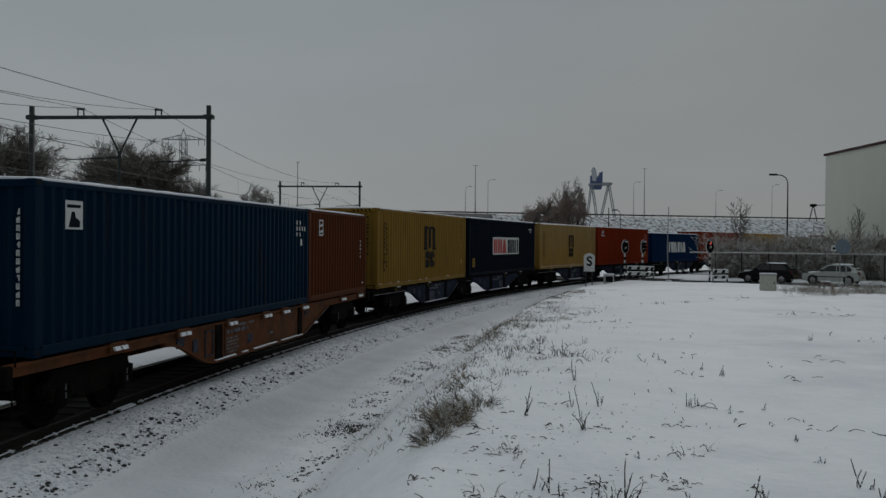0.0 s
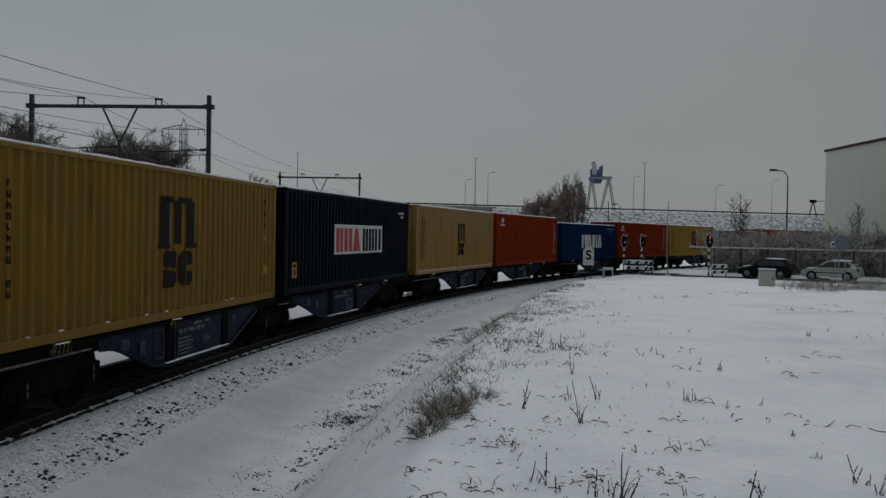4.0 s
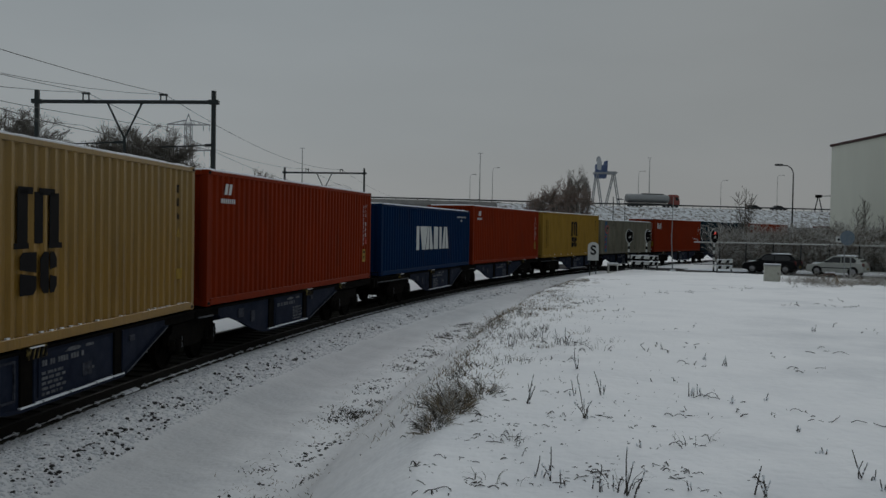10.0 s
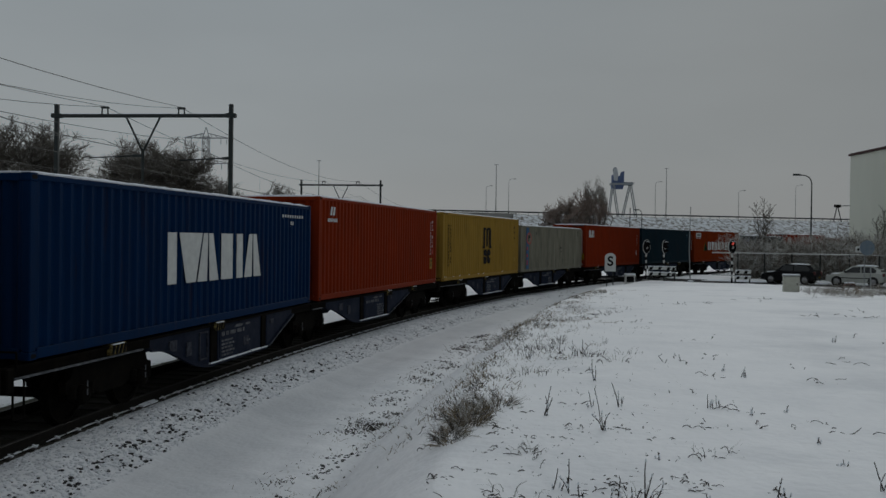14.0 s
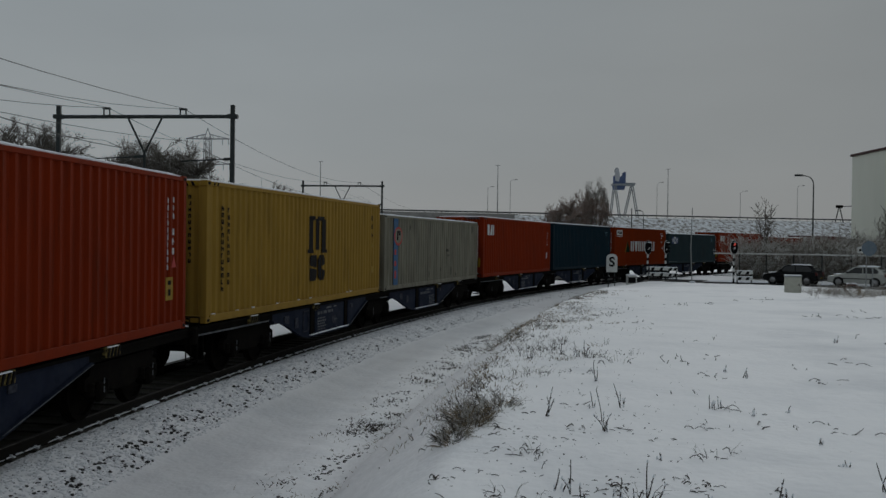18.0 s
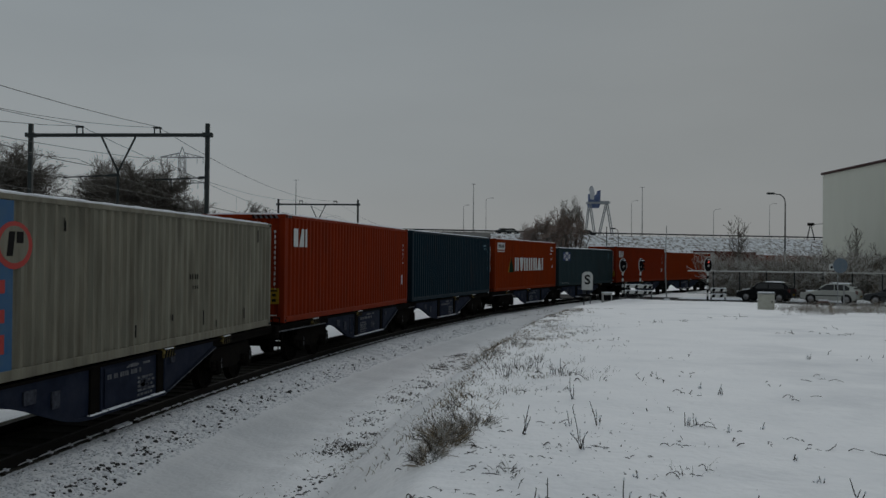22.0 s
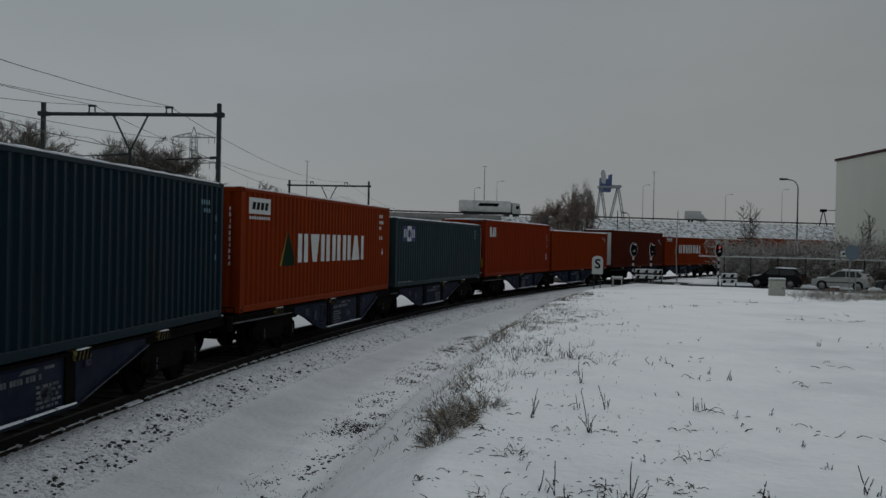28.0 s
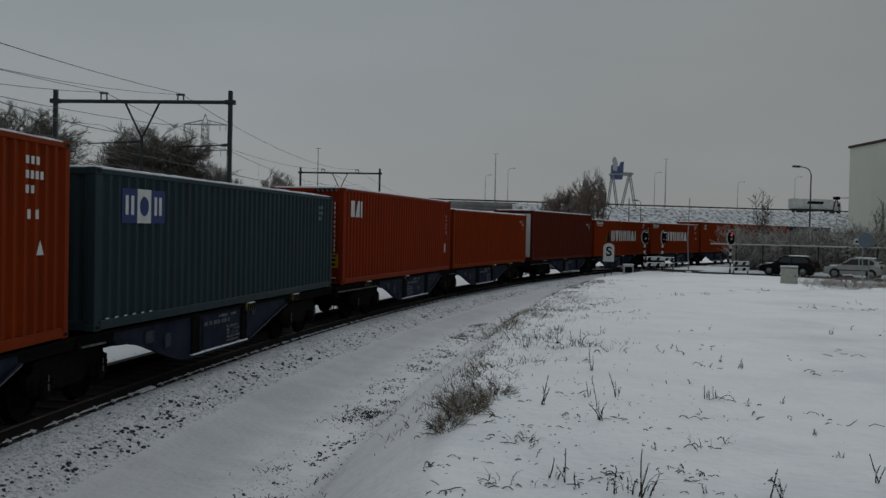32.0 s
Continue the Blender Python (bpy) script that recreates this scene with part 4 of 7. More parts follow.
    for x, wd, z, h in ((b - 0.48, 0.03, 0.46, 0.56), (b - 0.12, 0.03, 0.46, 0.56), (b - 0.45, 0.33, 0.46, 0.03), (b - 0.45, 0.33, 0.99, 0.03)):
        hatch.box(x, x + wd, -1.176, -1.149, z, z + h)
    if bogies[0] < 5:
        part("hatch_frame", hatch, PLACARD, w, "grey frame of a small hatch")
    part("pale_rib", Mesh().prism([(c + 0.06, dn + 0.05), (c + 0.10, dn + 0.05), (d + 0.02, up), (d - 0.02, up)], -1.222, -1.209), STENCIL, w, "pale edge of the diagonal rib")
    part("stencil_line", Mesh().box((b + c) / 2 + 0.35, (b + c) / 2 + 0.55, -1.176, -1.167, 0.60, 0.64), STENCIL, w, "small pale stencil line")
    for x, k in ends:
        part("end_beam", Mesh().box(min(x, x + 0.16 * k), max(x, x + 0.16 * k), -1.25, 1.25, 0.80, 1.13, 0.02), STEELDARK, w)
        for y in (-0.875, 0.875):
            o = x + 0.16 * k
            part("buffer", Mesh().turned([(0.11, 0.0), (0.11, 0.16), (0.08, 0.17), (0.08, 0.22), (0.22, 0.23), (0.22, 0.25), (0.10, 0.265)], (o, y, 1.02), (k, 0, 0), 14), STEELDARK, w)
        part("coupling_hook", Mesh().box(min(x + 0.16 * k, x + 0.42 * k), max(x + 0.16 * k, x + 0.42 * k), -0.05, 0.05, 0.93, 1.05, 0.015), STEELDARK, w)
        for y in (-0.875, 0.875):
            part("buffer_snow", Mesh().box(min(x + 0.2 * k, x + 0.40 * k), max(x + 0.2 * k, x + 0.40 * k), y - 0.12, y + 0.12, 1.10, 1.15, 0.02), SNOW_CAP, w, "snow on the buffer")
        part("brake_hose", Mesh().rod((x + 0.16 * k, -0.35, 0.88), (x + 0.28 * k, -0.36, 0.55), 0.025).rod((x + 0.28 * k, -0.36, 0.55), (x + 0.45 * k, -0.2, 0.60), 0.025), BLACK, w)
        part("step", Mesh().box(x - 0.30 * k if k > 0 else x, x if k > 0 else x - 0.30 * k, -1.22, -1.0, 0.42, 0.45).rod((x - 0.27 * k, -1.20, 0.44), (x - 0.27 * k, -1.20, 0.92), 0.016).rod((x - 0.03 * k, -1.20, 0.44), (x - 0.03 * k, -1.20, 0.92), 0.016), STEELDARK, w)
        part("handrail", Mesh().rod((x - 0.1 * k, -1.2, 1.1), (x - 0.1 * k, -1.2, 1.32), 0.014).rod((x - 0.1 * k, -1.2, 1.32), (x - 0.1 * k, -0.9, 1.32), 0.014), STEELDARK, w, "dull steel handrail")
    for x in bogies:
        bogie(w, x)
    return w


FLOOR = 1.17
rolling = []  # thing, way of its leading end in the train, the two ways on which it hangs, height
half_a = dict(length=LONG, colour=WAGONBLUE, bogies=(2.42, LONG + 0.42), deep=(3.5, 5.95, 9.1, 10.9), ends=((-0.35, -1),), spigots=(2.1, 6.1))
half_b = dict(length=LONG, colour=WAGONBLUE, bogies=(LONG - 2.25,), deep=(0.7, 3.45, 6.2, 8.6), ends=((LONG + 0.35, 1),), spigots=(6.05, 9.0))
first = wagon("rusty orange container flat wagon with grimy bogies", 18.35, WAGONORANGE, (1.9, 16.3), (4.2, 6.4, 12.0, 14.3), ((-0.35, -1), (18.7, 1)), (2.2, 4.6, 6.9, 9.0, 10.3, 11.8, 15.5, 17.5))
rolling.append((first, 14.17, 1.35, 16.95, 0.0))
unit_a = wagon("blue-grey articulated container wagon half with grimy bogies", **half_a)
unit_b = wagon("blue-grey articulated container wagon half with one bogie", **half_b)
PAIRS = [(33.99, 46.93), (60.33, 73.26), (86.73, 99.63), (112.86, 125.67), (138.91, 151.86), (165.14, 178.21), (191.41, 204.22), (217.84, 230.8), (244.1, 257.0), (270.3, 283.2)]
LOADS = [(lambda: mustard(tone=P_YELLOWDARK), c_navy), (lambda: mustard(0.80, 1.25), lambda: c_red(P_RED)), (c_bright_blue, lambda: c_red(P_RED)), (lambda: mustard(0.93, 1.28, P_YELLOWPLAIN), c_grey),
         (lambda: c_corner_mark(P_RED, "red corrugated container with white corner emblem"), c_slate), (c_orange_word, c_greengrey),
         (lambda: c_corner_mark(P_RED, "red corrugated container with white corner emblem"), lambda: c_red(P_ORANGE, False, LOW, "plain orange-red corrugated steel container", False)),
         (brown, lambda: c_orange_word(LOW)), (lambda: c_orange_word(LOW), lambda: c_red(P_ORANGE)), (lambda: c_red(P_RED, False), c_slate)]
for n, ((da, db), (la, lb)) in enumerate(zip(PAIRS, LOADS)):
    ua, ub = (unit_a, unit_b) if n == 0 else (copy_thing(unit_a, Matrix()), copy_thing(unit_b, Matrix()))
    if n:
        wheels += [o for u in (ua, ub) for o in u.children_recursive if o.name.startswith("wheelset")]
    rolling.append((ua, da, 1.95, 10.25, 0.0))
    rolling.append((ub, db, 1.95, 10.25, 0.0))
    rolling.append((la(), da, 1.95, 10.25, FLOOR))
    rolling.append((lb(), db, 1.95, 10.25, FLOOR))
blue, rust = c_blue(), c_rust()
rolling.append((blue, 14.32, 1.2, 16.8, FLOOR))
rolling.append((rust, 26.56, 1.35 - 12.39, 16.95 - 12.39, FLOOR))


def rolled(way, a, b, z, t):
    """The pose of a thing that hangs on the track at two ways from its leading end."""
    s = way - gone(t)
    p, q = on_line(s + a), on_line(s + b)
    d = (q - p).normalized()
    o = p - d * a
    return pose(o.x, o.y, z, 0, 0, math.degrees(math.atan2(d.y, d.x)))


# ---- main line with its overhead wires ----
def main_place(y, off=0.0):
    """The main line: x at y; off metres to its right."""
    return -14.85 + (y - 43.6) * 0.0549 + off


def portal(y, label):
    p = thing("catenary_portal", label, "portal", "catenary portals over the main line")
    xl, xr, top = main_place(y, -4.35), main_place(y, 4.35), 8.71
    dy = 0.4
    for k, x in ((1, xl), (-1, xr)):
        yy = y + dy * k
        post = part("post", Mesh().box(x - 0.10, x + 0.10, yy - 0.10, yy + 0.10, -0.4, top + 0.55, 0.02), GALV, p)
        part("post_collar", Mesh().box(x - 0.25, x + 0.25, yy - 0.15, yy + 0.15, top - 0.10, top + 0.11, 0.03), GALV, post)
    part("beam", Mesh().rod((xl, y + dy, top), (xr, y - dy, top), 0.095, n=10), GALV, p)
    c = main_place(y)
    part("drop_frame", Mesh().rod((c - 0.85, y, top), (c - 0.05, y, top - 1.65), 0.05).rod((c + 0.85, y, top), (c + 0.05, y, top - 1.65), 0.05).rod((c, y, top - 1.6), (c, y, top - 3.4), 0.07), GALV, p)
    for off in (-1.85, 1.85):
        m = Mesh()
        m.rod((c + off - 0.15, y, top), (c + off - 0.13, y, top + 0.36), 0.035).rod((c + off + 0.15, y, top), (c + off + 0.13, y, top + 0.36), 0.035).box(c + off - 0.19, c + off + 0.19, y - 0.08, y + 0.08, top + 0.33, top + 0.42, 0.01)
        part("wire_bracket", m, GALV, p)
    for x, k, top in ((c, -1, 9.35), (xr, -1, 9.28)):
        m = Mesh().rod((x, y, top - 2.55), (x + k * 0.5, y, top - 2.58), 0.07).rod((x + k * 0.5, y, top - 2.58), (x + k * 2.6, y, top - 2.7), 0.03).rod((x + k * 1.8, y, top - 2.65), (x + k * 1.8, y, top - 3.1), 0.015)
        part("registration_arm", m, GALV, p)
    return p


for y, text in ((-11.0, "grey steel catenary portal across two tracks"), (43.6, "grey steel catenary portal across two tracks"), (98.2, "grey steel catenary portal across two tracks, far off")):
    portal(y, text)
SPANS = [(-11.0, 43.6), (43.6, 98.2), (98.2, 190.0)]


def wire(name, label, off, z_end, sag, r):
    m = Mesh()
    pts = []
    for y0, y1 in SPANS:
        for i in range(13 if y0 > 60 else 12):
            u = i / 12
            y = y0 + (y1 - y0) * u
            pts.append((main_place(y, off), y, z_end - sag * 4 * u * (1 - u)))
    m.tube(pts, r)
    o = part(name, m, WIRE)
    return tagged(o, label, "wire", "overhead wires")


for off in (-1.95, 2.05):
    mes = wire("messenger_wire", "dark sagging messenger wire over the main line", off, 7.55, 1.1, 0.012)
    wire("contact_wire", "dark contact wire over the main line", off, 5.75, 0.0, 0.012)
    for y0, y1 in SPANS:
        for i in range(1, 8):
            u = i / 8
            y = y0 + (y1 - y0) * u
            part("dropper", Mesh().rod((main_place(y, off), y, 5.75), (main_place(y, off), y, 7.55 - 1.1 * 4 * u * (1 - u)), 0.006, n=4), WIRE, mes)
wire("feeder_wire", "dark feeder wire above the portals", -1.85, 9.14, 0.95, 0.014)
wire("feeder_wire", "dark feeder wire above the portals", 1.85, 9.14, 1.0, 0.014)
def span_wire(label, o0, z0, o1, z1, sag, r):
    """A wire over the nearest span alone."""
    m = Mesh()
    pts = []
    for i in range(15):
        u = i / 14
        y = -11.0 + 54.6 * u
        pts.append((main_place(y, o0 + (o1 - o0) * u), y, z0 + (z1 - z0) * u - sag * 4 * u * (1 - u)))
    m.tube(pts, r)
    return tagged(part("feeder_wire", m, WIRE), label, "wire", "overhead wires")


span_wire("dark slack wire to the portal's bracket", 1.5, 9.5, 1.7, 9.1, 2.0, 0.011)
span_wire("dark wire to the arm of the portal", 7.5, 9.5, -0.25, 7.1, 1.6, 0.018)
span_wire("thin wire to the portal's bracket", 1.0, 7.5, -1.85, 9.12, 1.5, 0.014)
for off in (-1.95, 2.05):
    tr = thing("main_line_track", "snowed main line track beyond the freight train", "track", kind="structure")
    for d in (-0.75, 0.75):
        part("rail", Mesh().add([(main_place(y, off + d + k), y, z) for y in (-60, 215) for k, z in ((-0.035, -0.25), (0.035, -0.25), (0.035, -0.05), (-0.035, -0.05))], [(0, 1, 5, 4), (1, 2, 6, 5), (2, 3, 7, 6), (3, 0, 4, 7)]), RAILSIDE, tr)


# ---- motorway on its embankment ----
def mw(x):
    return 224 + 0.30 * x


EMB = mat("snowy_slope", (0.76, 0.78, 0.81), 0.85, 0, (0.52, 0.53, 0.53), 0.5, 0.7, 0.02, 2.0, dirt=(0.17, 0.15, 0.125), dscale=1.0, dlow=0.47, dhigh=0.60, stretch=(1.0, 1.0, 1.0), spec=0.1)
CONCRETE = mat("concrete", (0.26, 0.255, 0.24), 0.85, 0, (0.18, 0.175, 0.165), 3.0, 0.6, 0.01, 20.0, dirt=(0.12, 0.115, 0.11), dscale=0.4)
ASPHALT = mat("asphalt", (0.055, 0.055, 0.058), 0.8, 0, (0.085, 0.085, 0.09), 20.0, 0.5, 0.005, 90.0)
TOPZ = 9.6
rings = []
for x in np.arange(16, 770, 8.0):
    y = mw(x)
    rings.append([(x, y - 22 + 1.5 * math.sin(x * 0.13), -0.6), (x, y - 2, TOPZ - 0.4), (x, y, TOPZ), (x, y + 26, TOPZ), (x, y + 48, -0.6)])
tagged(part("motorway_embankment", Mesh().loft(rings, closed=True), EMB, None), "snowy motorway embankment with patches of grass", "embankment", kind="structure")
viaduct = thing("motorway_viaduct", "concrete motorway viaduct over the main line", "viaduct", kind="structure")
part("deck", Mesh().add([(x, mw(x) + k, z) for x in (-760, 17) for k, z in ((0, TOPZ - 1.5), (0, TOPZ), (26, TOPZ), (26, TOPZ - 1.5))], [(0, 1, 5, 4), (1, 2, 6, 5), (2, 3, 7, 6), (3, 0, 4, 7), (0, 3, 2, 1), (4, 5, 6, 7)]), CONCRETE, viaduct)
part("edge_beam", Mesh().add([(x, mw(x) + k, z) for x in (-760, 17) for k, z in ((-0.35, TOPZ - 0.75), (-0.35, TOPZ + 0.25), (0.3, TOPZ + 0.25), (0.3, TOPZ - 0.75))], [(0, 1, 5, 4), (1, 2, 6, 5), (2, 3, 7, 6), (3, 0, 4, 7), (0, 3, 2, 1), (4, 5, 6, 7)]), CONCRETE, viaduct)
for x in range(-290, 17, 22):
    for k in (5, 20):
        part("pier", Mesh().rod((x, mw(x) + k, -0.5), (x, mw(x) + k, TOPZ - 1.4), 0.6, n=12), CONCRETE, viaduct)
part("abutment", Mesh().box(13, 20, mw(16) + 0.3, mw(16) + 25, -0.5, TOPZ - 0.05), CONCRETE, viaduct)
tagged(part("motorway_road", Mesh().add([(x, mw(x) + k, TOPZ + 0.05) for x in (-760, 760) for k in (1.2, 25)], [(0, 2, 3, 1)]), ASPHALT), "wet dark motorway carriageway", "road", kind="structure")
rail_t = thing("guard_rail", "grey steel guard rail along the motorway", "guard rail")
part("beam", Mesh().add([(x, mw(x) + k, z) for x in (-760, 760) for k, z in ((0.9, TOPZ + 0.45), (0.9, TOPZ + 0.80), (1.0, TOPZ + 0.80), (1.0, TOPZ + 0.45))], [(0, 1, 5, 4), (1, 2, 6, 5), (2, 3, 7, 6), (3, 0, 4, 7)]), GALV, rail_t)
for i in range(130):
    x = -60 + i * 2.67
    part("post", Mesh().box(x - 0.05, x + 0.05, mw(x) + 1.0, mw(x) + 1.12, TOPZ - 0.1, TOPZ + 0.75), GALV, rail_t)


# ---- warehouse ----
CLAD = mat("pale_cladding", (0.62, 0.63, 0.55), 0.6, 0, (0.57, 0.58, 0.505), 0.6, 0.6, 0.002, 30.0, stretch=(1, 1, 0.3))
REDTRIM = mat("dark_red_trim", (0.045, 0.014, 0.013), 0.6, spec=0.2)
hall = thing("warehouse", "large pale grey-green warehouse with a dark red roof edge", "building")
part("wall", Mesh().box(36.9, 110, 45, 83.7, -0.3, 11.1), CLAD, hall)
part("roof_edge", Mesh().box(36.75, 110.15, 44.85, 83.85, 11.1, 11.32, 0.03), REDTRIM, hall, "dark red roof edge")


# ---- level crossing ----
def put(x, y):
    """The ground's height under a place."""
    return float(ground_height(np.array([x]), np.array([y]))[0])


def strip(name, k0, k1, w0, w1, lift, material, label, category):
    rings = []
    for k in np.linspace(k0, k1, 41):
        z = float(road_height(k)) + lift
        p = lambda w: (ROAD_AT[0] + k * ROAD_DIR[0] - w * ROAD_DIR[1], ROAD_AT[1] + k * ROAD_DIR[1] + w * ROAD_DIR[0])
        rings.append([(*p(w0), z - 0.12), (*p(w1), z - 0.12), (*p(w1), z), (*p(w0), z)])
    return tagged(part(name, Mesh().loft(rings), material), label, category, kind="structure")


WETROAD = mat("slushy_asphalt", (0.011, 0.011, 0.012), 0.9, 0, (0.020, 0.020, 0.022), 9.0, 0.5, 0.004, 60.0, dirt=(0.40, 0.41, 0.43), dscale=0.5, dlow=0.64, dhigh=0.8, spec=0.06)
strip("road", -40, 60, -3.2, 1.25, 0.0, WETROAD, "dark wet road with slush at its edges", "road")
strip("road_apron", -40, 5.5, 1.25, 4.4, -0.004, WETROAD, "dark wet road apron at the level crossing", "road")
strip("verge", 5.5, 60, 1.25, 4.6, 0.015, SNOW_CAP, "trodden snow along the far side of the road", "verge")


LENS_RED = mat("lit_red_lens", (0.9, 0.10, 0.07), 0.3, emit=1.5)
LENS_WHITE = mat("white_lens", (0.75, 0.75, 0.72), 0.3)


def crossing_signal(x, y, tall, lit, turned=0.0):
    """A striped post with a black oval board, two hooded lenses below and one above."""
    z = put(x, y)
    s = thing("crossing_signal", "red and white striped crossing signal with black oval lamp board", "signal", "level crossing signals", at=pose(x, y, z, 0, 0, turned))
    n = 9
    h = tall - 1.05
    for i in range(n):
        part("post_band", Mesh().rod((0, 0, -0.15 if i == 0 else i * h / n), (0, 0, (i + 1) * h / n), 0.065, n=12), (WHITE, BLACK)[i % 2] if i else BLACK, s)
    oval = lambda a, b, c: [(a * math.cos(q), c + b * math.sin(q)) for q in [k * math.pi / 12 for k in range(24)]]
    c = tall - 0.52
    rim = part("board_rim", Mesh().prism(oval(0.305, 0.515, c), -0.06, -0.03), WHITE, s, "white board rim")
    board = part("lamp_board", Mesh().prism(oval(0.27, 0.48, c), -0.08, -0.055), BLACK, s, "black oval lamp board")
    for dx, dz, m in ((0.0, 0.22, LENS_RED if lit else BLACK), (0.0, -0.06, LENS_WHITE), (0.0, -0.30, BLACK)):
        lens = part("lens", Mesh().turned([(0.09, 0.0), (0.10, 0.01), (0.07, 0.03)], (dx, -0.08, c + dz), (0, -1, 0), 14), m, board)
        hood = [(dx + 0.125 * math.cos(q), c + dz + 0.125 * math.sin(q)) for q in [k * math.pi / 10 for k in range(-1, 12)]]
        part("hood", Mesh().prism(hood + [(a * 0.9 + dx * 0.1, (b - c - dz) * 0.9 + c + dz) for a, b in reversed(hood)], -0.30, -0.08), BLACK, board)
        if dz > 0:
            part("hood_snow", Mesh().prism([(dx + 0.10 * math.cos(q), c + dz + 0.127 + 0.035 * math.sin(q)) for q in [k * math.pi / 6 for k in range(7)]], -0.29, -0.10), SNOW_CAP, board, "snow on the hood")
    part("base", Mesh().box(-0.2, 0.2, -0.2, 0.2, -0.15, 0.12, 0.03), CONCRETE, s)
    return s


crossing_signal(14.36, 66.0, 3.0, False, 18)
crossing_signal(15.66, 66.0, 3.0, False, 45)
crossing_signal(20.15, 64.5, 3.25, True, 5)


def barrier(x, y, wide, turned=0.0):
    z = put(x, y)
    b = thing("striped_barrier", "red and white striped barrier boards with snow on top", "barrier", "barriers at the crossing", at=pose(x, y, z, 0, 0, turned))
    for k in (0.06, wide - 0.06):
        part("post", Mesh().box(k - 0.04, k + 0.04, -0.04, 0.04, -0.15, 1.08, 0.01), GALV, b)
    for h in (0.38, 0.80):
        board = part("board", Mesh().box(0, wide, -0.075, -0.042, h, h + 0.22, 0.005), WHITE, b, "white board")
        n = max(2, int(wide / 0.42))
        for i in range(n):
            a = 0.06 + i * wide / n
            part("stripe", Mesh().prism([(a, h + 0.005), (a + 0.22, h + 0.005), (a + 0.32, h + 0.215), (a + 0.10, h + 0.215)], -0.08, -0.074), BLACK, board, "dark slanting stripe")
        part("snow_cap", Mesh().box(0, wide, -0.08, -0.03, h + 0.22, h + 0.27, 0.012), SNOW_CAP, board, "snow on the board")
    return b


barrier(14.42, 65.6, 1.25, 0)
barrier(15.75, 65.9, 0.75, 0)
barrier(20.25, 64.2, 1.15, 3)

# whistle board
z = put(10.33, 58.0)
sb = thing("whistle_board", "white arched railway board with a black letter S", "sign", at=pose(10.33, 58.0, z))
arch = [(-0.35, 0.0), (0.35, 0.0), (0.35, 0.92)] + [(0.35 * math.cos(a), 0.92 + 0.26 * math.sin(a)) for a in [k * math.pi / 10 for k in range(1, 10)]] + [(-0.35, 0.92)]
off = 2.2 - 1.18 - z
part("board", Mesh().prism([(a, b + off) for a, b in arch], -0.03, 0.0), WHITE, sb, "white arched board")
for x in (-0.2, 0.2):
    part("leg", Mesh().box(x - 0.03, x + 0.03, 0.0, 0.06, -0.3, off + 0.8), GALV, sb)
part("foot_rail", Mesh().box(-0.55, 0.55, -0.02, 0.08, off - 0.40, off - 0.28, 0.01), BLACK, sb)
letter = bpy.data.curves.new("letter", "FONT")
letter.body, letter.size, letter.align_x, letter.extrude, letter.offset = "S", 0.84, "CENTER", 0.004, 0.022
tmp = bpy.data.objects.new("letter", letter)
lm = bpy.data.meshes.new_from_object(tmp)
bpy.data.objects.remove(tmp)
lm.materials.clear()
lm.materials.append(BLACK)
part("letter", lm, BLACK, sb, "black letter S", at=pose(0, -0.037, off + 0.38, 90, 0, 0))

# cabinet in the field
z = put(17.0, 45.0) - 0.08
cab = thing("utility_cabinet", "pale grey-beige utility cabinet with snow on its lid", "cabinet", at=pose(17.0, 45.0, z, 0, 0, -14))
part("body", Mesh().box(-0.38, 0.38, -0.22, 0.22, -0.15, 0.86, 0.02), mat("cabinet_grey", (0.42, 0.42, 0.36), 0.7, 0, (0.34, 0.34, 0.29), 5.0), cab)
part("lid", Mesh().box(-0.41, 0.41, -0.25, 0.25, 0.86, 0.92, 0.015), GALVLIGHT, cab)
part("lid_snow", Mesh().box(-0.39, 0.39, -0.23, 0.23, 0.918, 0.97, 0.02), SNOW_CAP, cab, "snow on the lid")
part("door", Mesh().box(-0.33, 0.33, -0.232, -0.218, 0.10, 0.80, 0.004), bpy.data.materials["cabinet_grey"], cab)
part("door_handle", Mesh().box(0.24, 0.28, -0.25, -0.23, 0.42, 0.54, 0.004), BLACK, cab)

# small snowed relay box by the track
z = put(13.0, 65.0)
rb = thing("relay_box", "small white trackside relay box with snow on top", "box", at=pose(13.0, 65.0, z))
part("body", Mesh().box(-0.35, 0.35, -0.2, 0.2, -0.1, 0.62, 0.03), mat("relay_paint", (0.5, 0.5, 0.48), 0.6), rb)
part("lid_snow", Mesh().box(-0.38, 0.38, -0.23, 0.23, 0.61, 0.70, 0.03), SNOW_CAP, rb)
part("door", Mesh().box(-0.27, 0.27, -0.212, -0.198, 0.08, 0.5, 0.004), BLACK, rb, "dark door of the box")

# leaning pale pole
z = put(18.0, 67.5)
lp = thing("leaning_pole", "thin pale pole leaning beside the road", "pole", at=pose(17.9, 67.5, z))
part("shaft", Mesh().rod((0.12, 0, -0.2), (-0.02, 0, 2.6), 0.045, 0.04).rod((-0.02, 0, 2.6), (0.06, 0, 5.7), 0.04, 0.03), GALVLIGHT, lp)
part("foot", Mesh().box(-0.06, 0.30, -0.18, 0.18, -0.2, 0.22, 0.04), SNOW_CAP, lp, "snow heaped at the foot")


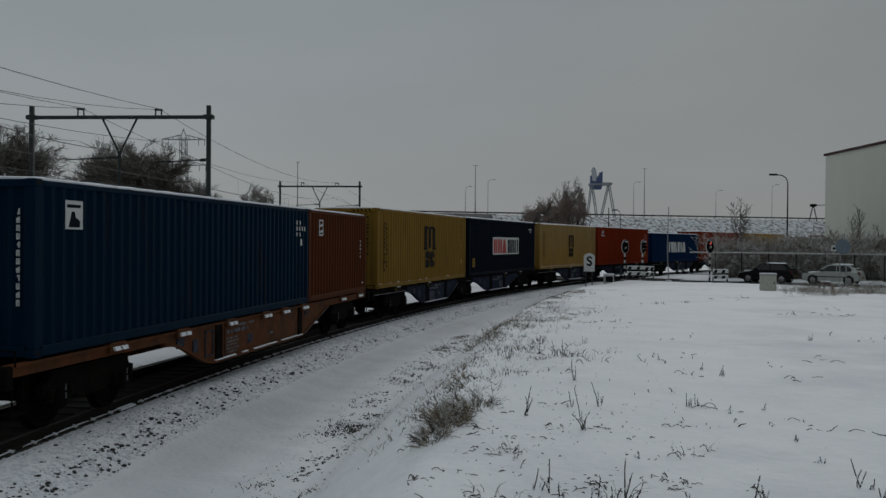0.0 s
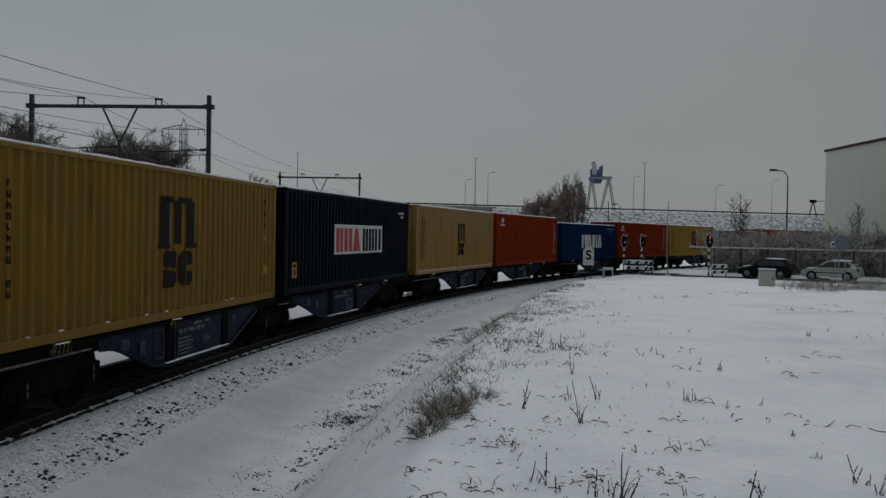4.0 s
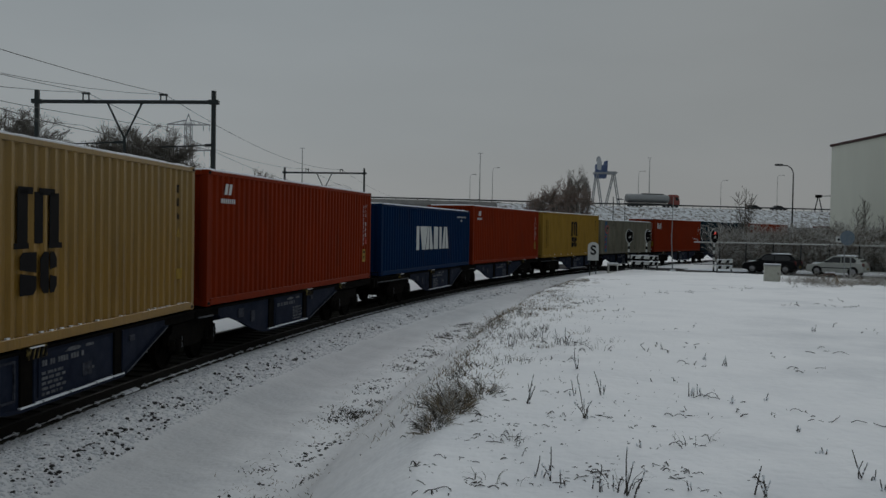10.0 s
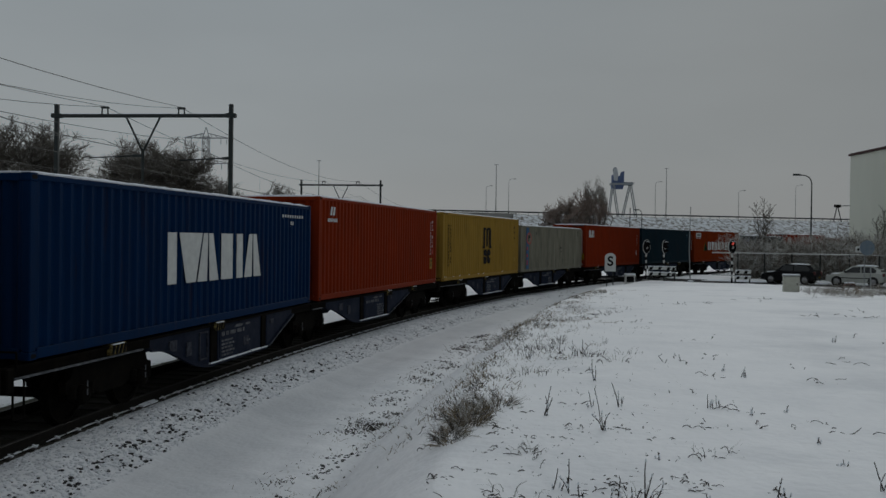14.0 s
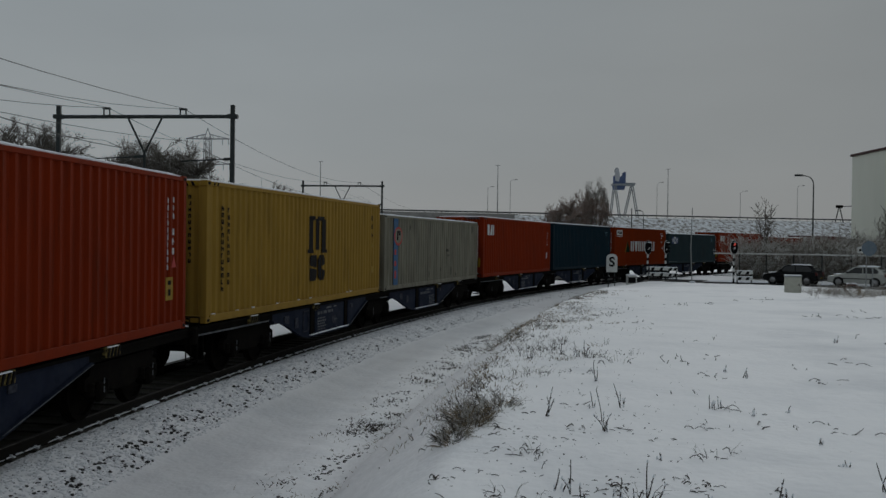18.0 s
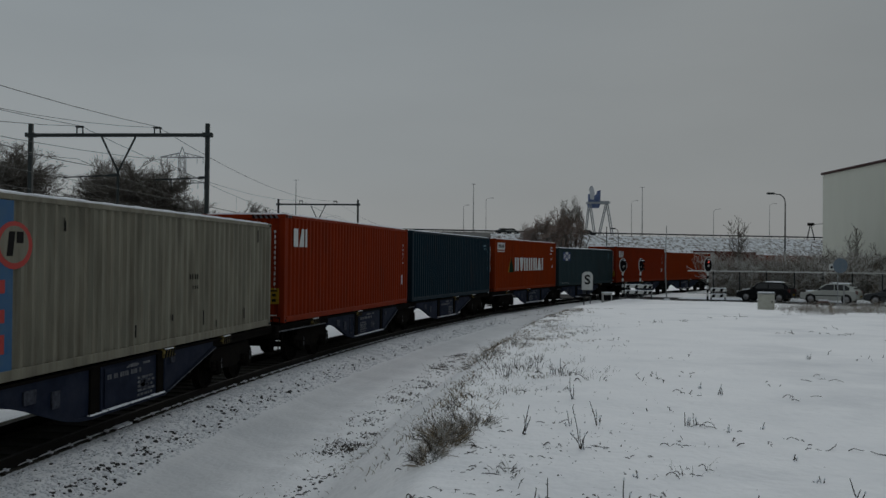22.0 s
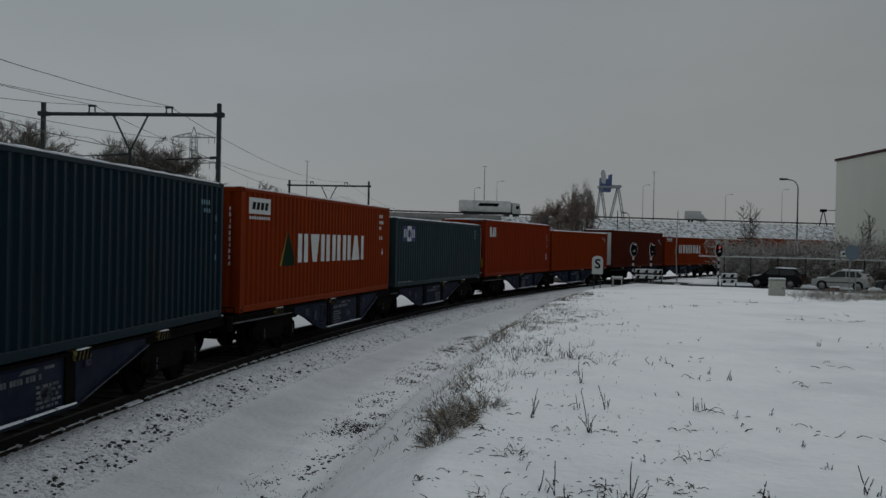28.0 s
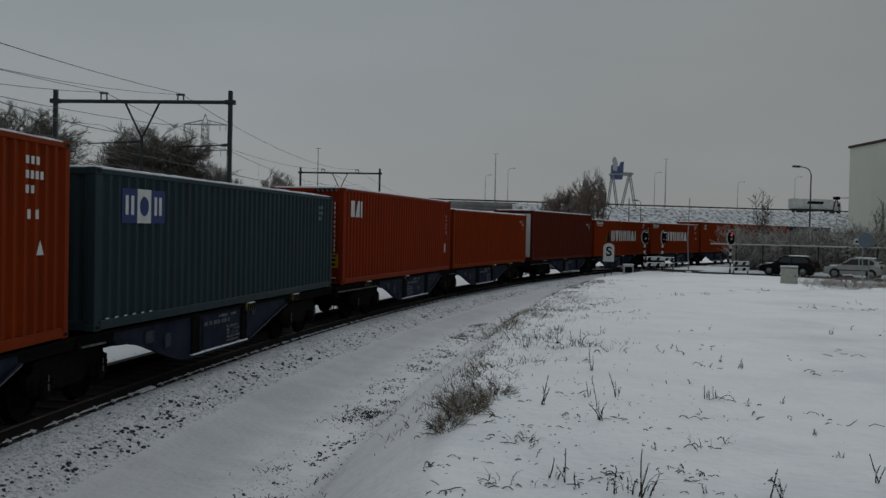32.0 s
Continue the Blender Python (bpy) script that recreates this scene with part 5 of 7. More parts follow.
# ---- street lamp and road sign ----
def street_lamp(x, y, tall, arm, material, label, group, turned=0.0, r=0.09):
    z = put(x, y) if tall < 12 and y < 150 else TOPZ
    s = thing("street_lamp", label, "lamp", group, at=pose(x, y, z, 0, 0, turned))
    m = Mesh().rod((0, 0, -0.3), (0, 0, tall * 0.5), r, r * 0.8).rod((0, 0, tall * 0.5), (0, 0, tall - 0.75), r * 0.8, r * 0.6)
    part("post", m, material, s)
    a = Mesh()
    pts = [(-arm * k, 0, tall - 0.75 + 0.75 * math.sin(q)) for k, q in ((0, 0), (0.06, 0.35), (0.2, 0.75), (0.5, 1.2), (1.0, 1.57))]
    a.tube(pts, r * 0.55, 8, r * 0.5)
    part("arm", a, material, s)
    e = pts[-1]
    part("lamp_head", Mesh().loft([[(e[0] + dx, w * k, e[2] + h) for k, h in ((-1, 0.02), (-0.7, 0.10), (0.7, 0.10), (1, 0.02), (0.7, -0.07), (-0.7, -0.07))] for dx, w in ((0.08, 0.06), (-0.08, 0.13), (-0.45, 0.14), (-0.62, 0.05))]), material, s)
    return s


street_lamp(31.9, 80.0, 8.9, 1.05, GALV, "grey street lamp with a curved arm behind the hedge", "street lamps")
for az, el, arm in ((2.3, 3.45, 1.5), (3.72, 3.9, 2.0), (12.78, 3.75, 2.0), (17.67, 3.2, 2.2), (20.87, 3.5, 2.2), (26.5, 3.6, 2.0)):
    x = math.tan(radians(az)) * 249 / (1 - 0.3 * math.tan(radians(az)))
    y = mw(x) + 25.0
    street_lamp(x, y, EYE + math.hypot(x, y) * math.tan(radians(el)) - TOPZ, arm * 0.7, GALVLIGHT, "tall grey lamp post beside the motorway", "motorway lamp posts", 180, 0.09)
for az, el in ((-8.26, 4.85), (2.92, 4.78), (13.43, 4.55)):
    x = math.tan(radians(az)) * 237 / (1 - 0.3 * math.tan(radians(az)))
    y = mw(x) + 13
    mast = thing("lamp_mast", "tall thin grey lighting mast beside the motorway", "mast", "lighting masts", at=pose(x, y, TOPZ))
    t = EYE + math.hypot(x, y) * math.tan(radians(el)) - TOPZ
    part("shaft", Mesh().rod((0, 0, -0.5), (0, 0, t), 0.15, 0.08), GALVLIGHT, mast)
    part("lamp_bar", Mesh().box(-0.6, 0.6, -0.10, 0.10, t - 0.04, t + 0.08, 0.03), GALVLIGHT, mast)
SIGNBLUE = mat("sign_blue", (0.085, 0.125, 0.165), 0.6, 0, (0.13, 0.155, 0.18), 5.0)
z = put(27.5, 60.0)
sg = thing("round_sign", "round blue road sign with a small square sign on grey post", "sign", at=pose(27.5, 60.0, z))
part("post", Mesh().rod((0, 0.03, -0.2), (0, 0.03, 3.3), 0.038), GALVLIGHT, sg)
part("second_post", Mesh().rod((0.42, 0.03, -0.2), (0.42, 0.03, 1.5), 0.045), GALVLIGHT, sg)
part("disc", Mesh().turned([(0.46, 0.0), (0.50, 0.008), (0.50, 0.02), (0.46, 0.028)], (0.15, 0.0, 2.75), (0, -1, 0), 28), SIGNBLUE, sg, "round blue plate")
part("square_plate", Mesh().box(-0.62, -0.26, -0.02, 0.0, 2.45, 2.85, 0.006), WHITE, sg, "small pale square plate")
part("square_mark", Mesh().turned([(0.09, 0.0), (0.09, 0.006)], (-0.44, -0.021, 2.64), (0, -1, 0), 12), BLACK, sg, "dark dot on the plate")


# low bent pipe in the field, bare lamp and pole far behind the train
z = put(19.44, 44.73)
hp = thing("bent_pipe", "low bent rusty pipe with snow on top, in the field", "pipe", at=pose(19.44, 44.73, z, 0, 0, 15))
part("leg", Mesh().rod((0.05, 0, -0.15), (0.05, 0, 0.36), 0.055, n=10).rod((0.05, 0, 0.36), (0.16, 0, 0.46), 0.055, n=10), mat("rusty_pipe", (0.09, 0.035, 0.022), 0.8, 0, (0.05, 0.022, 0.015), 9.0), hp)
part("top", Mesh().rod((0.16, 0, 0.46), (0.62, 0, 0.46), 0.055, n=10).rod((0.62, 0, 0.46), (0.82, 0, 0.30), 0.05, n=10).rod((0.82, 0, 0.30), (0.86, 0, -0.1), 0.05, n=10), bpy.data.materials["rusty_pipe"], hp)
part("snow_cap", Mesh().box(0.10, 0.66, -0.05, 0.05, 0.50, 0.57, 0.025), SNOW_CAP, hp, "snow on the pipe")
street_lamp(27.6, 130.0, 7.7, 0.5, GALV, "small grey lamp with a short arm beyond the train", "street lamps", r=0.075)
tp = thing("thin_pole", "thin grey pole beyond the train", "pole", at=pose(25.9, 130.0, put(25.9, 130.0)))
part("shaft", Mesh().rod((0, 0, -0.3), (0, 0, 7.9), 0.09, 0.06), GALV, tp)
part("cap", Mesh().turned([(0.09, 0), (0.10, 0.05), (0.04, 0.12)], (0, 0, 7.88), (0, 0, 1), 8), GALV, tp)


# ---- fence behind the parked cars ----
def road_side(k, w):
    return ROAD_AT[0] + k * ROAD_DIR[0] - w * ROAD_DIR[1], ROAD_AT[1] + k * ROAD_DIR[1] + w * ROAD_DIR[0]


fence = thing("wire_fence", "tall grey wire mesh fence with a frosted top rail", "fence")
x0, y0 = road_side(5.4, 5.0)
x1, y1 = road_side(28.0, 5.0)
part("top_rail", Mesh().rod((x0, y0, 2.16), (x1, y1, 2.16), 0.05), mat("frosted_rail", (0.60, 0.60, 0.58), 0.8), fence, "frosted steel top rail")
part("bottom_rail", Mesh().rod((x0, y0, 0.35), (x1, y1, 0.35), 0.02), GALV, fence)
for i in range(1, 12):
    x, y = road_side(5.4 + i * 2.05, 5.0)
    part("post", Mesh().rod((x, y, -0.2), (x, y, 2.2), 0.045), GALV, fence)
mesh_m = Mesh()
for i in range(70):
    x, y = road_side(5.4 + i * 0.325, 5.0)
    mesh_m.rod((x, y, 0.35), (x, y, 2.14), 0.006, n=3, caps=False)
for i in range(8):
    h = 0.5 + i * 0.21
    mesh_m.rod((x0, y0, h), (x1, y1, h), 0.005, n=3, caps=False)
part("mesh_wire", mesh_m, GALV, fence)["kind"] = "stuff"


# ---- cars ----
GLASS = mat("car_glass", (0.006, 0.007, 0.008), 0.12, 0, (0.010, 0.011, 0.012), 3.0, spec=0.45)
TYRE = mat("tyre", (0.016, 0.016, 0.017), 0.85)
RIM = mat("wheel_rim", (0.32, 0.32, 0.33), 0.4, 0.7)
TAIL = mat("tail_light", (0.14, 0.014, 0.011), 0.3)
HEADL = mat("headlight", (0.55, 0.55, 0.55), 0.2)


def car(label, body, snowy, group, at, boxy=0.0):
    """A small hatchback; it faces its own -x, its origin on the road under the middle."""
    c = thing("parked_car", label, "car", group, at=at)
    low = [(-1.97, 0.30), (-1.99, 0.52), (-1.90, 0.70), (-1.10, 0.86), (-0.95, 0.90), (1.60, 0.93), (1.93, 0.88), (1.97, 0.60), (1.93, 0.32), (1.60, 0.22), (-1.60, 0.20)]
    rings = []
    for y, k in ((-0.80, 0.94), (-0.74, 1.0), (0.74, 1.0), (0.80, 0.94)):
        rings.append([(a * (0.985 if abs(y) > 0.78 else 1), y, (b - 0.55) * k + 0.55) for a, b in low])
    part("body", Mesh().loft(rings), body, c)
    roof = [(-1.0 + boxy * 0.12, 0.88), (-0.25 - boxy * 0.18, 1.36), (0.08 - boxy * 0.25, 1.43), (1.22 + boxy * 0.22, 1.42), (1.62 + boxy * 0.14, 1.18), (1.86, 0.88)]
    cab = [[(a, y * (1 if b < 0.95 else 0.84), b) for a, b in roof] for y in (-0.74, 0.74)]
    part("cabin", Mesh().loft(cab), body, c)
    for sgn in (-1, 1):
        f = lambda o: [(a, sgn * (0.752 - (b - 0.88) * 0.235), b) for a, b in o]
        for nm, o in (("front_side_window", [(-0.74 + boxy * 0.1, 0.94), (-0.16 - boxy * 0.16, 1.33), (0.34, 1.36), (0.36, 0.94)]), ("rear_side_window", [(0.43, 0.94), (0.41, 1.36), (1.12 + boxy * 0.2, 1.34), (1.42 + boxy * 0.14, 1.12), (1.36 + boxy * 0.16, 0.95)])):
            p = f(o)
            q = [(a, b + sgn * 0.012, h) for a, b, h in p]
            part(nm, Mesh().loft([p, q]), GLASS, c, "dark side window")
        part("mirror", Mesh().box(-0.70, -0.56, sgn * 0.86 - 0.08, sgn * 0.86 + 0.08, 0.93, 1.05, 0.02), BLACK, c)
        part("rub_strip", Mesh().box(-1.0, 1.1, min(sgn * 0.79, sgn * 0.815), max(sgn * 0.79, sgn * 0.815), 0.52, 0.58, 0.005), BLACK, c)
        part("headlight", Mesh().box(-1.96, -1.72, min(sgn * 0.45, sgn * 0.76), max(sgn * 0.45, sgn * 0.76), 0.58, 0.74, 0.03), HEADL, c, "clear headlight")
        part("tail_light", Mesh().box(1.80, 1.96, min(sgn * 0.58, sgn * 0.80), max(sgn * 0.58, sgn * 0.80), 0.68, 0.92, 0.02), TAIL, c, "red tail light")
        for x in (-1.22, 1.22):
            part("wheel_arch", Mesh().turned([(0.36, 0.0), (0.36, 0.03)], (x, sgn * 0.785, 0.31), (0, sgn, 0), 20), BLACK, c, "dark wheel arch")
            w = part("wheel", Mesh().turned([(0.20, -0.09), (0.28, -0.09), (0.30, -0.06), (0.30, 0.06), (0.28, 0.09), (0.20, 0.09)], (0, 0, 0), (0, 1, 0), 20), TYRE, c, at=pose(x, sgn * 0.75, 0.30))
            part("rim", Mesh().turned([(0.19, 0.0), (0.20, 0.02), (0.06, 0.045), (0.03, 0.05)], (0, sgn * 0.07, 0), (0, sgn, 0), 16), RIM, w, "silver wheel rim")
            if at is None:
                car_wheels.append(w)
    part("windscreen", Mesh().loft([[(-0.93, y * 0.92, 0.93), (-0.22, y * 0.80, 1.33), (-0.25, y * 0.80, 1.36), (-0.96, y * 0.92, 0.95)] for y in (-0.74, 0.74)]), GLASS, c, "dark windscreen")
    part("rear_window", Mesh().loft([[(1.30 + boxy * 0.20, y * 0.76, 1.37), (1.72 + boxy * 0.10, y * 0.84, 1.04), (1.76 + boxy * 0.10, y * 0.84, 1.05), (1.34 + boxy * 0.20, y * 0.76, 1.40)] for y in (-0.74, 0.74)]), GLASS, c, "dark rear window")
    part("front_bumper", Mesh().box(-2.02, -1.80, -0.72, 0.72, 0.26, 0.46, 0.04), body, c)
    part("rear_bumper", Mesh().box(1.80, 2.02, -0.72, 0.72, 0.30, 0.54, 0.04), body, c)
    part("number_plate", Mesh().box(2.015, 2.03, -0.26, 0.26, 0.46, 0.57), YELLOWP, c, "blank yellow plate")
    if snowy:
        part("roof_snow", Mesh().loft([[(-0.05, y * 0.9, 1.41), (0.15, y, 1.43), (1.20, y, 1.42), (1.3, y * 0.9, 1.38), (1.15, y * 0.8, 1.475), (0.15, y * 0.8, 1.485)] for y in (-0.56, 0.56)]), SNOW_CAP, c, "snow on the roof")
        part("bonnet_snow", Mesh().box(-1.65, -1.10, -0.5, 0.5, 0.80, 0.87, 0.02), SNOW_CAP, c, "snow on the bonnet")
    return c


car_wheels = []
CARBLACK = mat("black_car_paint", (0.006, 0.0065, 0.008), 0.4, 0, (0.009, 0.009, 0.010), 3.0, spec=0.15)
CARSILVER = mat("silver_car_paint", (0.46, 0.47, 0.44), 0.35, 0.1, (0.40, 0.41, 0.38), 3.0)
ROADYAW = math.degrees(math.atan2(ROAD_DIR[1], ROAD_DIR[0]))


def in_lane(k, w=1.35):
    x, y = road_side(k, w)
    return pose(x, y, float(road_height(k)), 0, 0, ROADYAW - 9)


car("black hatchback with a snowy roof, waiting on the road", CARBLACK, True, "cars on the road", in_lane(12.1), 1.0)
car("silver hatchback with a dusting of snow, waiting on the road", CARSILVER, True, "cars on the road", in_lane(16.6))
late_car = car("dark grey hatchback that pulls up on the road", mat("grey_car_paint", (0.05, 0.055, 0.06), 0.3, 0.4), False, "cars on the road", None)
late_car.name = "arriving_car"


# ---- motorway traffic ----
def lorry(label, body_kind, cab_paint):
    """A lorry that drives towards its own +x; its origin on the road under its tail."""
    t = thing("lorry", label, "lorry", "vehicles on the motorway")
    part("chassis", Mesh().box(0.3, 15.6, -1.0, 1.0, 0.75, 1.05, 0.03), STEELDARK, t)
    if body_kind == "box":
        part("trailer_box", Mesh().box(0.0, 13.3, -1.25, 1.25, 1.08, 3.95, 0.04), mat("trailer_white", (0.62, 0.62, 0.60), 0.5, 0, (0.5, 0.5, 0.48), 1.0, dirt=(0.35, 0.34, 0.32), dscale=0.5), t, "white trailer box")
        part("trailer_mark", Mesh().prism([(4.2, 2.5), (9.6, 2.5), (10.2, 3.3), (4.8, 3.3)], -1.258, -1.245), BLACK, t, "black slanting mark")
    else:
        part("tank", Mesh().turned([(0.3, 0.0), (1.05, 0.15), (1.2, 0.5), (1.2, 12.3), (1.05, 12.8), (0.3, 13.0)], (0.2, 0, 2.35), (1, 0, 0), 20), GALVLIGHT, t, "dull grey tank")
        part("tank_walkway", Mesh().box(5.0, 11.5, -0.35, 0.35, 3.52, 3.75, 0.03), GALV, t)
    cab = part("cab", Mesh().prism([(13.75, 0.55), (16.0, 0.55), (16.05, 1.7), (15.75, 3.3), (15.2, 3.55), (13.75, 3.6)], -1.22, 1.22), cab_paint, t, "lorry cab")
    part("windscreen", Mesh().prism([(16.02, 1.9), (15.79, 3.1), (15.83, 3.12), (16.06, 1.92)], -1.1, 1.1), GLASS, cab, "dark windscreen")
    for s_ in (-1, 1):
        part("side_window", Mesh().prism([(14.7, 2.0), (15.75, 2.0), (15.6, 2.9), (14.7, 2.9)], min(s_ * 1.2, s_ * 1.235), max(s_ * 1.2, s_ * 1.235)), GLASS, cab, "dark side window")
        part("side_skirt", Mesh().box(4.6, 9.8, min(s_ * 1.1, s_ * 1.2), max(s_ * 1.1, s_ * 1.2), 0.45, 1.0, 0.02), STEELDARK, t)
        for x in (1.7, 3.0, 4.2, 12.6, 15.2):
            part("wheel", Mesh().turned([(0.25, -0.14), (0.5, -0.12), (0.5, 0.12), (0.25, 0.14)], (x, s_ * 1.05, 0.5), (0, 1, 0), 18), TYRE, t)
    return t


def small_car(label, paint_, van=False):
    """A car or van driving towards its own +x."""
    t = thing("van" if van else "motorway_car", label, "van" if van else "car", "vehicles on the motorway")
    if van:
        part("cargo_box", Mesh().box(-2.6, 1.4, -1.05, 1.05, 0.6, 3.1, 0.04), WHITE, t, "white cargo box")
        part("body", Mesh().prism([(1.4, 0.35), (3.3, 0.35), (3.35, 1.1), (2.6, 1.35), (2.0, 2.2), (1.4, 2.3)], -0.98, 0.98), paint_, t)
    else:
        part("body", Mesh().prism([(-2.1, 0.3), (2.15, 0.3), (2.2, 0.7), (1.2, 0.92), (-2.0, 0.95), (-2.15, 0.6)], -0.85, 0.85), paint_, t)
        part("cabin", Mesh().prism([(-1.7, 0.92), (1.1, 0.90), (0.35, 1.42), (-1.0, 1.45)], -0.70, 0.70), GLASS, t, "dark glazed cabin")
    for s_ in (-1, 1):
        for x in (-1.35, 1.4 if not van else 2.5):
            part("wheel", Mesh().turned([(0.15, -0.1), (0.32, -0.09), (0.32, 0.09), (0.15, 0.1)], (x, s_ * 0.78, 0.32), (0, 1, 0), 16), TYRE, t)
    return t


traffic = [  # thing, way along the motorway at a time, speed
    (lorry("white box lorry on the motorway", "box", WHITE), 28.0, 5.7, 22.9),
    (lorry("grey tank lorry with a dull red cab on the motorway", "tank", mat("cab_red", (0.25, 0.05, 0.035), 0.4)), 10.5, 65.0, 26.3),
    (small_car("white box van on the motorway", WHITE, True), 28.5, 82.9, 23.5),
    (small_car("dark car on the motorway", CARBLACK), 9.0, 64.0, 27.0),
    (small_car("dark grey car on the motorway", CARBLACK), 9.0, 73.0, 26.0),
    (small_car("dark car on the motorway", CARBLACK), 10.5, 49.5, 26.3),
    (small_car("black car on the motorway", CARBLACK), 23.0, 70.0, 27.0),
    (small_car("silver car on the motorway", CARSILVER), 24.0, 78.0, 28.0),
    (small_car("dark car on the motorway", CARBLACK), 23.0, 46.0, 26.0)]

# ---- stilted tower beyond the motorway ----
tower = thing("stilted_tower", "pale steel tower on splayed legs with a blue and white top", "tower", at=pose(275 * math.tan(radians(10.8)) - 0.4, 275, 0))
PALE = mat("pale_steel", (0.30, 0.32, 0.34), 0.7, 0, (0.23, 0.25, 0.26), 2.0)
TBLUE = mat("tower_blue", (0.035, 0.065, 0.17), 0.7, 0, (0.10, 0.14, 0.25), 0.8)
for x0_, x1_ in ((-3.8, -2.7), (-0.9, -2.4), (0.4, 2.5), (4.5, 2.8)):
    for y in (-1.2, 1.2):
        part("leg", Mesh().rod((x1_ + (x0_ - x1_) * 2.2, y * 1.4, -1), (x1_, y, 20.2), 0.17, n=8), PALE, tower)
part("deck", Mesh().prism([(-3.4, 20.2), (3.2, 20.2), (3.6, 20.9), (-3.4, 20.75)], -1.6, 1.6), PALE, tower)
part("lower_drum", Mesh().prism([(-2.9, 19.0), (0.2, 19.0), (0.6, 20.9), (-3.2, 20.9)], -1.3, 1.3), TBLUE, tower, "blue hopper")
part("upper_block", Mesh().prism([(-2.9, 20.7), (0.5, 20.7), (0.55, 22.6), (0.6, 24.4), (-0.1, 24.2), (-0.4, 23.0), (-1.4, 22.9), (-2.9, 23.2)], -1.2, 1.2), TBLUE, tower, "blue machine housing")
part("white_panel", Mesh().prism([(-2.6, 21.6), (-1.5, 21.4), (-1.2, 23.4), (-1.6, 25.0), (-2.4, 25.2), (-2.8, 23.8)], -1.36, -1.2), mat("tower_white", (0.50, 0.52, 0.55), 0.7), tower, "pale panel")
part("cap", Mesh().turned([(0.5, 0.0), (0.75, 0.5), (0.6, 1.2), (0.25, 1.7)], (-2.0, 0, 24.0), (0, 0, 1), 12), PALE, tower, "pale rounded cap")
part("jib", Mesh().box(0.5, 3.4, -0.3, 0.3, 20.9, 21.15, 0.05), PALE, tower)

# ---- gantry beside the warehouse ----
gx_, gy_ = 111.0, mw(111.0) - 1.0
gan = thing("sign_gantry", "dark sign gantry beside the motorway", "gantry", at=pose(gx_, gy_, TOPZ - 0.3))
for a, b in ((-2.6, -1.6), (-0.2, -1.3)):
    part("leg", Mesh().rod((a, 0, -0.3), (b, 0, 4.3), 0.16), GALV, gan)
part("arm", Mesh().rod((-1.4, 0, 4.6), (3.4, 0, 4.8), 0.10), GALV, gan)
part("box", Mesh().box(-2.3, -0.6, -0.4, 0.4, 4.2, 5.0, 0.05), STEELDARK, gan)
part("sign_panel", Mesh().box(3.0, 3.9, -0.3, 0.3, 3.4, 6.6, 0.05), STEELDARK, gan, "dark sign panel seen from behind")


# ---- power pylon ----
py = thing("power_pylon", "distant grey lattice power pylon with two cross arms", "pylon", at=pose(-96.6, 357, 0))
LAT = mat("lattice_steel", (0.24, 0.25, 0.26), 0.6, 0.0, (0.19, 0.20, 0.21), 1.0)
wid = lambda h: 1.15 + 1.3 * (1 - h / 44) ** 2
lv = [0, 6, 12, 17, 22, 26, 30, 34, 37, 40, 42.6]
for sx in (-1, 1):
    for sy in (-1, 1):
        part("leg", Mesh().tube([(sx * wid(h), sy * wid(h), h) for h in lv], 0.20, 5, 0.16), LAT, py)
for a, b in zip(lv, lv[1:]):
    for sy in (-1, 1):
        m = Mesh()
        m.rod((-wid(a), sy * wid(a), a), (wid(b), sy * wid(b), b), 0.08, n=4).rod((wid(a), sy * wid(a), a), (-wid(b), sy * wid(b), b), 0.08, n=4).rod((-wid(b), sy * wid(b), b), (wid(b), sy * wid(b), b), 0.08, n=4)
        part("bracing", m, LAT, py)
part("peak", Mesh().rod((-1.15, 0, 42.6), (0, 0, 46.2), 0.18, n=5).rod((1.15, 0, 42.6), (0, 0, 46.2), 0.18, n=5), LAT, py)
for h, w in ((42.0, 8.6), (32.0, 9.2)):
    m = Mesh()
    for sy in (-0.7, 0.7):
        m.rod((-w, 0, h), (0, sy, h - 0.1), 0.20, n=5).rod((w, 0, h), (0, sy, h - 0.1), 0.20, n=5)
        for k in (-1, 1):
            m.rod((k * w, 0, h), (k * 1.1, sy, h + 1.7), 0.14, n=5)
            for u in (0.3, 0.55, 0.78):
                m.rod((k * w * u, sy * (1 - u), h), (k * (w * u - 0.9), sy * (1 - u), h + 1.7 * (1 - u) / 0.88), 0.07, n=4)
    arm = part("cross_arm", m, LAT, py)
    for x in (-w + 0.4, -w * 0.68, w * 0.68, w - 0.4):
        part("insulator", Mesh().rod((x, 0, h), (x, 0, h - 2.4), 0.14, n=6), LAT, arm)


# ---- bare trees and frosted scrub ----
BARK = mat("bark", (0.085, 0.073, 0.060), 0.9, 0, (0.045, 0.038, 0.030), 6.0, 0.6, 0.02, 20.0, dirt=(0.16, 0.155, 0.14), dscale=2.0)
TWIG = mat("twig", (0.13, 0.115, 0.095), 0.9, 0, (0.075, 0.064, 0.053), 3.0)
TWIGRED = mat("reddish_twig", (0.22, 0.155, 0.125), 0.9, 0, (0.14, 0.10, 0.085), 1.5)
FROST = mat("frosted_twig", (0.62, 0.62, 0.60), 0.9, 0, (0.32, 0.30, 0.27), 1.2, 0.6)
HOAR = mat("hoary_twig", (0.42, 0.41, 0.39), 0.9, 0, (0.24, 0.23, 0.21), 2.0, 0.6)
HEDGE = mat("brown_twig", (0.20, 0.158, 0.125), 0.9, 0, (0.12, 0.104, 0.085), 0.9, 0.5)
